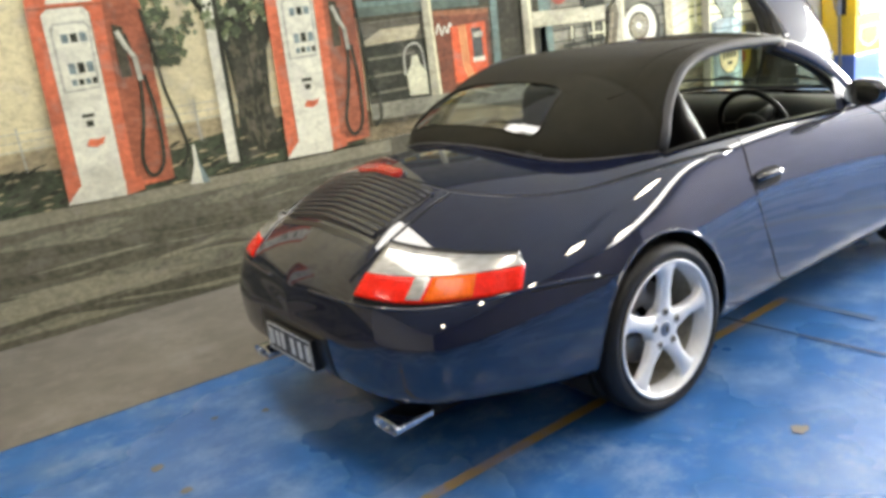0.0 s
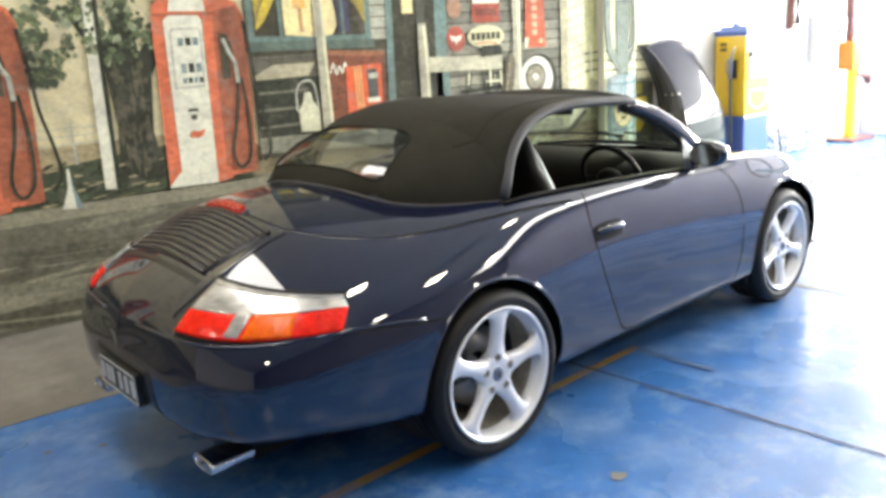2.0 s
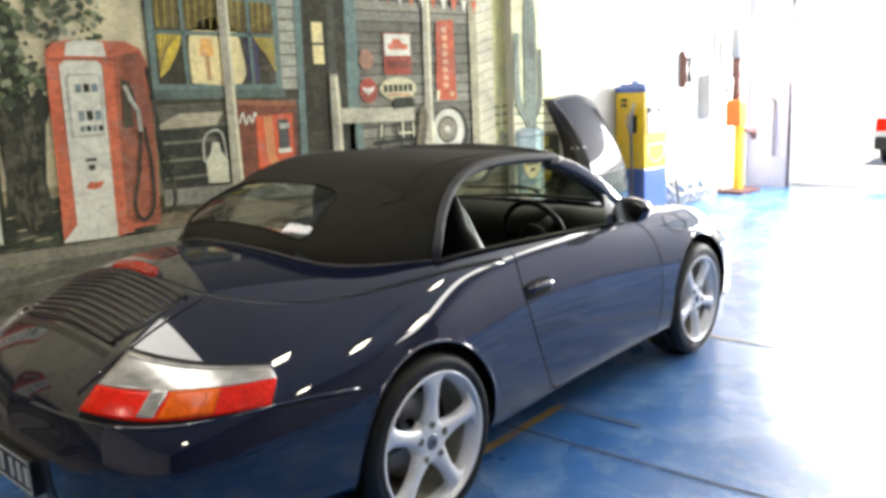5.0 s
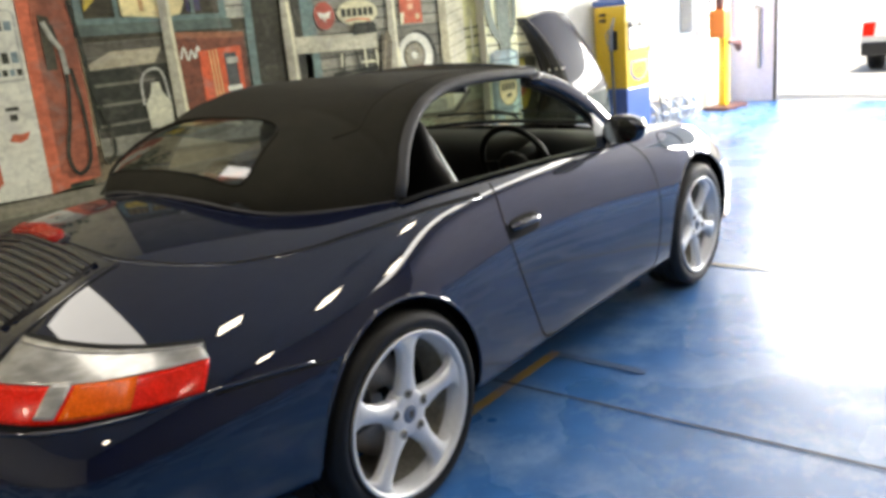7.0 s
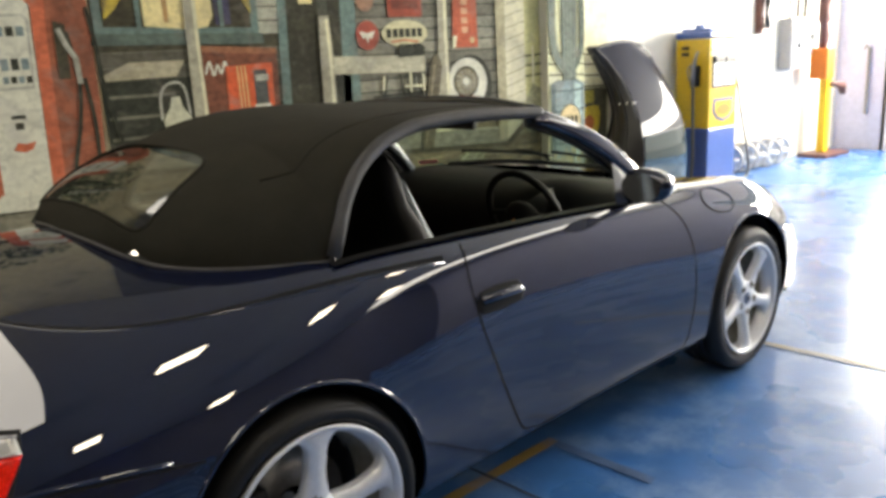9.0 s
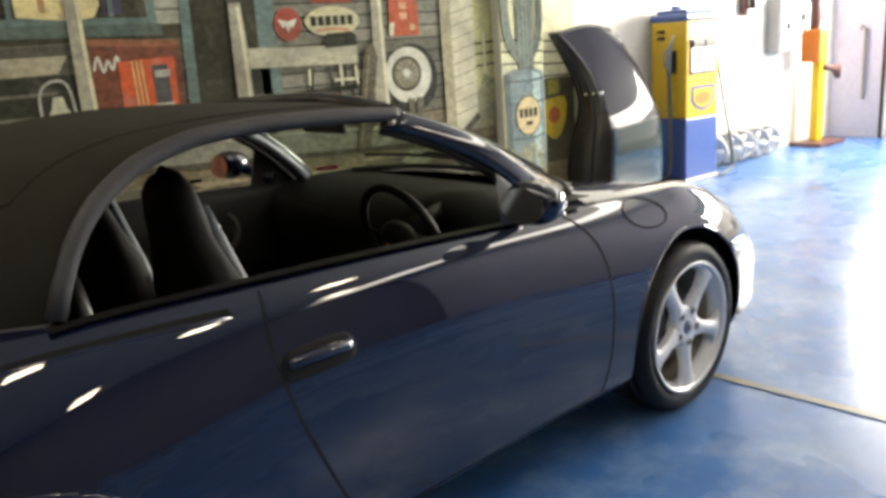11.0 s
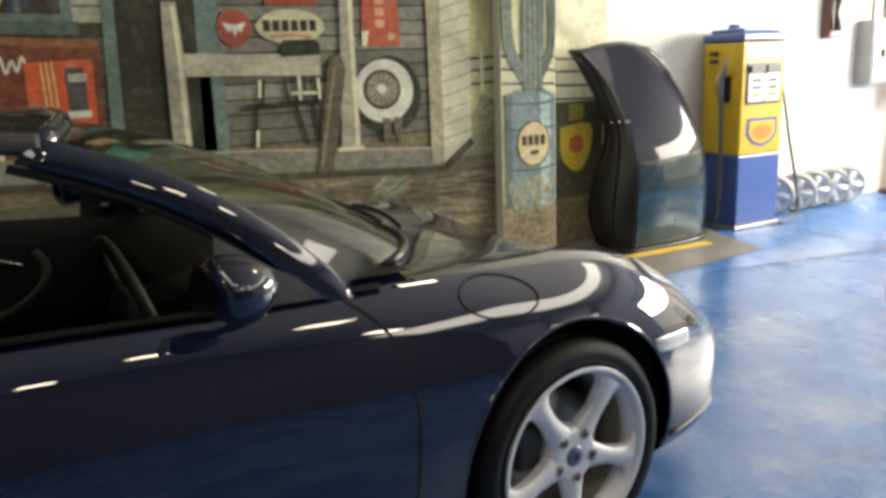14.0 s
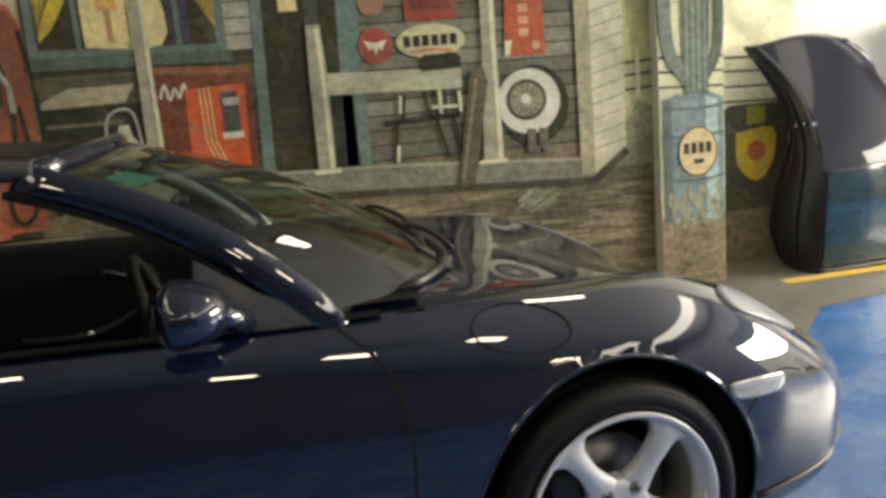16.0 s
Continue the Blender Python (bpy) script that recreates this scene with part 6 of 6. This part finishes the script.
def petrol_pump(m):
    t = thing("petrol_pump", "old yellow and blue petrol pump standing on the floor", "petrol pump", m)
    # front faces -y; x 0..0.49, y 0..0.39
    bm = bmesh.new()
    box(bm, -0.02, 0.51, -0.02, 0.41, 0.0, 0.035, 0.008)
    part("plinth", bm, SILVER_STEEL, t, "worn grey steel plinth")
    bm = bmesh.new()
    box(bm, 0, 0.49, 0, 0.39, 0.035, 0.60, 0.012)
    part("lower_panel", bm, PUMP_BLUE, t, "blue enamel lower casing")
    bm = bmesh.new()
    box(bm, 0, 0.49, 0, 0.39, 0.602, 1.48, 0.015)
    part("upper_panel", bm, PUMP_YELLOW, t, "yellow enamel upper casing")
    bm = bmesh.new()
    box(bm, -0.012, 0.502, -0.012, 0.402, 1.482, 1.55, 0.02)
    box(bm, 0.03, 0.46, 0.03, 0.36, 1.55, 1.585, 0.015)
    part("top", bm, PUMP_BLUE, t, "blue enamel top")
    bm = bmesh.new()
    spin(bm, [(0.0, 1.62), (0.045, 1.62), (0.05, 1.585)], 16, "z", (0.12, 0.2, 0))
    part("cap", bm, PUMP_BLUE, t, smooth=True)
    sign = part("name_panel", boxes((0.05, 0.44, -0.008, -0.001, 1.36, 1.45)), PUMP_WHITE, t, "white sign panel")
    for k in range(7):
        part("sign_bar", boxes((0.085 + 0.045 * k, 0.118 + 0.045 * k, -0.0105, -0.008, 1.385, 1.425)), PUMP_ORANGE if k % 2 else PUMP_BLUE, sign)
    dial = part("dial_frame", boxes((0.05, 0.44, -0.010, -0.001, 1.0, 1.32)), PAINT_BLACK, t, "black framed counter window")
    for x0, x1 in ((0.07, 0.235), (0.255, 0.42)):
        p = part("dial", boxes((x0, x1, -0.013, -0.010, 1.02, 1.24)), PUMP_WHITE, dial, "white counter face")
        part("dial_hood", boxes((x0, x1, -0.03, -0.0135, 1.24, 1.30, 0.006)), PAINT_BLACK, dial)
        for k in range(3):
            part("figure_bar", boxes((x0 + 0.03, x1 - 0.03, -0.0145, -0.013, 1.06 + 0.055 * k, 1.085 + 0.055 * k)), PAINT_BLACK if k else PUMP_ORANGE, dial)
    bm = bmesh.new()
    f = bm.faces.new([bm.verts.new((x, -0.004, z)) for x, z in ((0.08, 0.89), (0.42, 0.89), (0.43, 0.76), (0.36, 0.69), (0.25, 0.66), (0.14, 0.69), (0.07, 0.76))])
    e = part("emblem", bm, PUMP_BLUE, t, "blue and orange emblem")
    bm = bmesh.new()
    f = bm.faces.new([bm.verts.new((x, -0.0065, z)) for x, z in ((0.105, 0.868), (0.395, 0.868), (0.40, 0.765), (0.345, 0.71), (0.25, 0.683), (0.155, 0.71), (0.10, 0.765))])
    part("emblem_field", bm, PUMP_YELLOW, e)
    bm = bmesh.new()
    f = bm.faces.new([bm.verts.new((0.25 + 0.115 * math.cos(a), -0.009, 0.778 + 0.058 * math.sin(a))) for a in np.linspace(0, 2 * math.pi, 17)[:-1]])
    part("emblem_disc", bm, PUMP_ORANGE, e)
    # nozzle and hose on the left side
    bm = bmesh.new()
    box(bm, -0.03, 0.0, 0.10, 0.20, 1.02, 1.22, 0.008)
    part("nozzle_boot", bm, PAINT_BLACK, t, "black nozzle holder")
    bm = bmesh.new()
    tube(bm, [(-0.05, 0.10, 1.36), (-0.055, 0.12, 1.30), (-0.06, 0.14, 1.22), (-0.055, 0.15, 1.12), (-0.05, 0.15, 1.02)], [0.012, 0.014, 0.022, 0.026, 0.018], 10)
    tube(bm, [(-0.06, 0.17, 1.24), (-0.075, 0.20, 1.18), (-0.065, 0.18, 1.08)], 0.008)
    nz = part("nozzle", bm, SILVER_STEEL, t, "grey metal fuel nozzle", True)
    bm = bmesh.new()
    tube(bm, [tuple(q) for q in spline([(-0.05, 0.15, 1.02), (-0.05, 0.14, 0.7), (-0.055, 0.13, 0.3), (-0.06, 0.15, 0.09), (-0.06, 0.22, 0.05), (-0.05, 0.30, 0.09), (-0.03, 0.34, 0.12)], 6)], 0.016, 8)
    part("hose", bm, HOSE, t, "grey rubber hose hanging to the floor", True)
    bm = bmesh.new()
    tube(bm, [tuple(q) for q in spline([(0.49, 0.04, 1.22), (0.535, 0.02, 1.0), (0.585, 0.0, 0.72), (0.655, -0.02, 0.42), (0.70, -0.03, 0.20), (0.685, -0.04, 0.08), (0.59, -0.05, 0.03), (0.45, -0.06, 0.02)], 6)], 0.013, 8)
    part("hose", bm, HOSE, t, "grey rubber hose hanging to the floor", True)
    for z in (1.40, 1.34):
        part("hook", boxes((-0.035, 0.0, 0.24, 0.30, z - 0.02, z + 0.01)), PAINT_BLACK, t)
    return t


SILVER_STEEL = mat("worn_steel", (0.34, 0.33, 0.31), 0.4, 0.8, 0.25, 14)
petrol_pump(pose(4.94, 2.165, 0))

# ---- the hardtop on its end against the wall ----
hl = smoothed([(0.0, 3.80), (0.12, 3.74), (0.28, 3.70), (0.5, 3.74), (0.85, 3.86), (1.05, 3.80), (1.25, 3.68), (1.45, 3.53)])
hc = smoothed([(0.0, 3.75), (0.3, 3.76), (0.6, 3.79), (0.9, 3.80), (1.1, 3.77), (1.3, 3.68), (1.45, 3.56)])
hr = smoothed([(0.0, 4.66), (0.4, 4.66), (0.76, 4.63), (1.05, 4.57), (1.26, 4.48), (1.40, 4.36), (1.47, 4.22)])
HT_GLASS = mat("hardtop_glass", (0.010, 0.030, 0.034), 0.06, 0, 0.2, 2, coat=0.35, spec=0.5)
# Clear coat weakened so the shell mirrors less of the pale ceiling.
HT_PAINT = mat("weak_coat_midnight_blue_paint", (0.004, 0.0055, 0.016), 0.5, 0.0, 0.2, 3, coat=0.55, fine=3, spec=0.08)
HT_PAINT.node_tree.nodes["Principled BSDF"].inputs["Coat IOR"].default_value = 1.36


def ht_skin(v, z, off=0.0):
    """The outer roof skin: v runs from the side crease to the far edge."""
    a, b = hc(min(z, 1.45)), hr(z)
    g = 0.46 * (0.5 * (z - 0.72 + math.hypot(z - 0.72, 0.12)) - 0.0049)
    d = max(0.42 + 0.03 * v - 0.07 * v * v - 0.15 * max(v, 0) ** 7 - g, 0.012) + 0.02 * math.sin(math.pi * z / 0.7) * (z < 0.7)
    return Vector((a + (b - a) * v, 2.47 - d - off, z + 0.05 * math.sin(math.pi * v) * (z / 1.47) ** 4))


def ht_side(u, z, off=0.0):
    """The side panel: u runs from the door-glass edge to the crease."""
    a, b = Vector((hl(min(z, 1.45)), 2.47, z)), ht_skin(0, z)
    q = a.lerp(b, u)
    return q + Vector((-0.05 * math.sin(math.pi * u) - off, -off, 0))


hardtop = thing("hardtop", "dark blue removable car hardtop standing on end against the wall", "hardtop")
bm = bmesh.new()
sheet(bm, [[ht_skin(u, z) for u in np.linspace(0, 1, 31)] for z in np.linspace(0.0, 1.45, 40)])
part("shell", bm, HT_PAINT, hardtop, "glossy dark blue shell", True)
bm = bmesh.new()
sheet(bm, [[ht_side(u, z) for u in np.linspace(0, 1, 10)] for z in np.linspace(0.0, 1.45, 40)])
part("side_panel", bm, PAINT_BLACK, hardtop, "glossy black inner side panel", True)
for u, z0, z1 in ((0.30, 0.62, 1.38), (0.62, 0.10, 1.40)):
    part("trim_ridge", tube(bmesh.new(), [ht_side(u, z, 0.006) for z in np.linspace(z0, z1, 26)], 0.012, 8), PAINT_BLACK, hardtop, smooth=True)
bm = bmesh.new()
sheet(bm, [[ht_skin(0.02 + 0.955 * u, 0.05 + (0.59 + 0.05 * u) * v, 0.005) for u in np.linspace(0, 1, 24)] for v in np.linspace(0, 1, 16)])
part("rear_window", bm, HT_GLASS, hardtop, "dark teal glossy curved rear window", True)
bm = bmesh.new()
tube(bm, [ht_skin(0.02 + 0.955 * u, 0.645 + 0.05 * u, 0.004) for u in np.linspace(0, 1, 24)], 0.008, 6)
part("window_seal", bm, PAINT_BLACK, hardtop, smooth=True)
bm = bmesh.new()
tube(bm, [ht_side(0.02, z, 0.008) for z in np.linspace(0.02, 1.45, 30)], 0.016, 8)
part("side_seal", bm, LINER, hardtop, "black rubber side seal", True)
bm = bmesh.new()
tube(bm, [ht_side(0.93, z, 0.004) for z in np.linspace(0.80, 1.45, 24)], 0.011, 8)
part("gutter", bm, PIPING, hardtop, "grey gutter strip along the side", True)
bm = bmesh.new()
tube(bm, [ht_side(u, 1.45) for u in np.linspace(0, 1, 8)] + [ht_skin(u, 1.45) for u in np.linspace(0.05, 1, 24)], 0.014, 8)
part("header_seal", bm, PAINT_BLACK, hardtop, smooth=True)
bm = bmesh.new()
tube(bm, [ht_side(u, 0.02, 0.004) for u in np.linspace(0, 1, 8)] + [ht_skin(u, 0.02, 0.004) for u in np.linspace(0.05, 1, 24)], 0.018, 8)
part("bottom_seal", bm, PAINT_BLACK, hardtop, smooth=True)
for u in (0.55, 0.8, 0.98):
    bm = bmesh.new()
    box(bm, -0.016, 0.016, -0.01, 0.01, -0.012, 0.012, 0.003, Matrix.Translation(ht_side(u, 0.93 + 0.02 * u, 0.012)))
    part("latch", bm, CHROME, hardtop, "small chrome latch")

# ---- loose wheels along the wall ----
# Tyre and rim colours lightened to look overexposed beside the bright doorway.
PALE_TYRE = mat("glare_paled_tyre", (0.30, 0.30, 0.30), 0.7, 0, 0.3, 14, 0.15)
RIM_PALE = mat("glare_paled_rim", (0.82, 0.82, 0.82), 0.45, 0.0, 0.1, 12, coat=0.3)


def loose_wheel(x, y, turn, tilt):
    w = thing("loose_wheel", "bright alloy car rim with thin tyre standing against the wall", "wheel", pose(x, y, 0.172, tilt, 0, turn) @ Matrix.Scale(0.57, 4), "loose wheels by the wall")
    bm = bmesh.new()
    spin(bm, [(0.25, -0.09), (0.265, -0.10), (0.29, -0.09), (0.30, -0.06), (0.30, 0.06), (0.29, 0.09), (0.265, 0.10), (0.25, 0.09)], 40)
    part("tyre", bm, PALE_TYRE, w, smooth=True)
    bm = bmesh.new()
    spin(bm, [(0.262, -0.10), (0.25, -0.09), (0.225, -0.03), (0.225, 0.08)], 40)
    part("rim", bm, RIM_PALE, w, smooth=True)
    bm = bmesh.new()
    for k in range(5):
        a = 2 * math.pi * k / 5
        tube(bm, [(0, -0.055, 0), (0.235 * math.cos(a), -0.065, 0.235 * math.sin(a))], [0.055, 0.05], 8)
    spin(bm, [(0, -0.09), (0.05, -0.085), (0.06, -0.05)], 16)
    part("spider", bm, RIM_PALE, w, "silver spokes", True)
    # Added pale disc behind the spokes, so the gaps look overexposed too.
    bm = bmesh.new()
    spin(bm, [(0.0, -0.025), (0.12, -0.025), (0.226, -0.02)], 40)
    part("pale_fill_disc", bm, RIM_PALE, w, smooth=True)
    return w


for x, y, t in ((5.76, 2.46, -58), (6.02, 2.44, -50), (6.26, 2.46, -40), (6.50, 2.44, -42), (6.74, 2.46, -34)):
    loose_wheel(x, y, t, 8)

# ---- wall fittings ----
CONDUIT = mat("brown_grey_conduit", (0.17, 0.15, 0.14), 0.5, 0, 0.2, 12)
GREY_BOX = mat("grey_switch_box", (0.33, 0.34, 0.36), 0.5, 0, 0.1, 8)
DARK_BOX = mat("dark_red_brown_plastic", (0.12, 0.05, 0.045), 0.45, 0, 0.2, 12)
ORANGE = mat("orange_hoist_paint", (0.60, 0.15, 0.01), 0.45, 0, 0.15, 8)
HOIST_YELLOW = mat("yellow_hoist_paint", (0.75, 0.46, 0.02), 0.45, 0, 0.12, 8)

phone = thing("wall_phone", "dark red wall telephone on the cream wall", "telephone", pose(6.52, REAR_Y, 1.72))
bm = bmesh.new()
box(bm, -0.10, 0.10, -0.09, 0.0, -0.22, 0.24, 0.02)
part("case", bm, DARK_BOX, phone)
bm = bmesh.new()
tube(bm, [(-0.04, -0.13, -0.16), (-0.05, -0.12, 0.0), (-0.04, -0.13, 0.16)], [0.035, 0.02, 0.035], 8)
part("handset", bm, PAINT_BLACK, phone, smooth=True)


def switch_box(x, z, w, h, d, material, label):
    t = thing("switch_box", label, "switch box", pose(x, REAR_Y, z))
    bm = bmesh.new()
    box(bm, -w / 2, w / 2, -d, 0, -h / 2, h / 2, 0.012)
    part("case", bm, material, t)
    bm = bmesh.new()
    box(bm, -w / 2 + 0.02, w / 2 - 0.02, -d - 0.012, -d, -h / 2 + 0.02, h / 2 - 0.02, 0.006)
    part("lid", bm, material, t)
    part("isolator", boxes((-0.02, 0.02, -d - 0.03, -d - 0.012, -0.05, 0.02)), PAINT_BLACK, t)
    return t


switch_box(7.10, 1.37, 0.32, 0.58, 0.16, GREY_BOX, "pale grey electrical switch box on the wall")
switch_box(7.40, 1.45, 0.24, 0.44, 0.14, PUMP_WHITE, "white electrical box on the wall")
for pts, r in (([(6.52, 1.95), (6.52, 2.26), (6.56, 2.31), (7.0, 2.34), (7.55, 2.32)], 0.014), ([(7.14, 1.66), (7.14, 2.4), (7.14, 4.4)], 0.012), ([(7.32, 1.67), (7.30, 2.6), (7.30, 4.4)], 0.012), ([(7.50, 1.67), (7.50, 2.9), (7.50, 4.4)], 0.016)):
    bm = bmesh.new()
    tube(bm, [(x, REAR_Y - 0.02, z) for x, z in pts], r, 8)
    tagged(part("conduit", bm, CONDUIT, None), "grey electrical conduit on the wall", "conduit")

hoist = thing("hoist", "orange and yellow hoist post bolted to the floor", "hoist", pose(7.66, 2.37, 0))
bm = bmesh.new()
box(bm, -0.28, 0.30, -0.20, 0.16, 0.0, 0.045, 0.008)
part("base_plate", bm, DARK_BOX, hoist, "dark base plate")
bm = bmesh.new()
box(bm, -0.06, 0.06, -0.05, 0.05, 0.045, 0.98, 0.01)
part("column", bm, HOIST_YELLOW, hoist, "yellow column")
bm = bmesh.new()
box(bm, -0.23, -0.04, -0.12, 0.10, 0.94, 1.30, 0.02)
part("motor_box", bm, ORANGE, hoist, "orange motor box")
bm = bmesh.new()
tube(bm, [(-0.13, 0, 1.30), (-0.10, 0.0, 1.42), (-0.12, 0.0, 1.58), (-0.12, 0.0, 1.62), (-0.12, 0.0, 1.86)], [0.05, 0.065, 0.05, 0.075, 0.07], 12)
part("motor", bm, DARK_BOX, hoist, "brown motor", True)
bm = bmesh.new()
tube(bm, [(-0.12, 0, 1.86), (-0.12, 0.0, 1.87), (-0.12, 0.0, 2.24), (-0.12, 0.0, 2.27)], [0.08, 0.10, 0.10, 0.07], 16)
part("tank", bm, GREY_BOX, hoist, "grey cylinder tank", True)
bm = bmesh.new()
tube(bm, [(0.0, -0.06, 0.88), (0.12, -0.07, 0.86), (0.26, -0.07, 0.84), (0.30, -0.07, 0.74)], [0.03, 0.03, 0.06, 0.035], 8)
part("lever", bm, DARK_BOX, hoist, smooth=True)

rod = thing("wall_rod", "dark metal rod hanging on the violet wall", "rod", pose(EAST_X - 0.03, 2.2, 0))
bm = bmesh.new()
tube(bm, [(0, 0, 0.45), (0, 0, 1.25)], 0.02, 8)
part("bar", bm, SILVER_STEEL, rod)
bm = bmesh.new()
tube(bm, [(0, 0, 1.25), (0.0, 0.05, 1.3), (0, 0.06, 1.24)], 0.014, 6)
part("hook", bm, SILVER_STEEL, rod)

# ---- outside: a parked hatchback in the yard ----
WHITE_PAINT = mat("white_car_paint", (0.75, 0.75, 0.74), 0.3, 0, 0.1, 3, coat=1.0)
far_car = thing("parked_car", "white hatchback with red tail lamps parked outside", "car", pose(13.85, 1.2, -0.02))
bm = bmesh.new()
prof = [(-1.9, 0.3), (-1.95, 0.6), (-1.85, 0.85), (-1.55, 0.95), (-1.25, 1.38), (-0.9, 1.45), (0.2, 1.43), (0.85, 0.98), (1.6, 0.85), (1.9, 0.65), (1.92, 0.3)]
rows = []
for y, k in ((-0.82, 0.90), (-0.80, 0.97), (-0.6, 1.0), (0.6, 1.0), (0.80, 0.97), (0.82, 0.90)):
    rows.append([(x, y * (0.85 if z > 1.0 else 1.0), 0.3 + (z - 0.3) * k) for x, z in prof])
sheet(bm, rows)
for r in (rows[0], rows[-1]):
    bm.faces.new([bm.verts.new(q) for q in r])
part("body", bm, WHITE_PAINT, far_car, smooth=False)
for x in (-1.25, 1.2):
    for s in (-1, 1):
        bm = bmesh.new()
        spin(bm, [(0.0, 0.02), (0.2, 0.02), (0.3, 0.0), (0.3, -0.16), (0.0, -0.16)], 24, at=(x, s * 0.84 + (0.0 if s > 0 else 0.14), 0.3))
        part("wheel", bm, RUBBER, far_car, smooth=True)
for pts in (((-1.2, 1.0), (-0.95, 1.33), (-0.3, 1.36), (-0.3, 1.0)), ((-0.22, 1.0), (-0.22, 1.36), (0.2, 1.34), (0.7, 1.0))):
    for s in (-1, 1):
        bm = bmesh.new()
        bm.faces.new([bm.verts.new((x, s * 0.815, z)) for x, z in pts])
        part("side_window", bm, HT_GLASS, far_car, "dark side window")
for s in (-1, 1):
    part("tail_lamp", boxes((-1.965, -1.86, s * 0.70 - 0.09, s * 0.70 + 0.09, 0.60, 0.82, 0.01)), RED_LENS, far_car, "red tail lamp")
part("bumper", boxes((-1.99, -1.85, -0.80, 0.80, 0.28, 0.50, 0.03)), PAINT_BLACK, far_car, "black rear bumper")
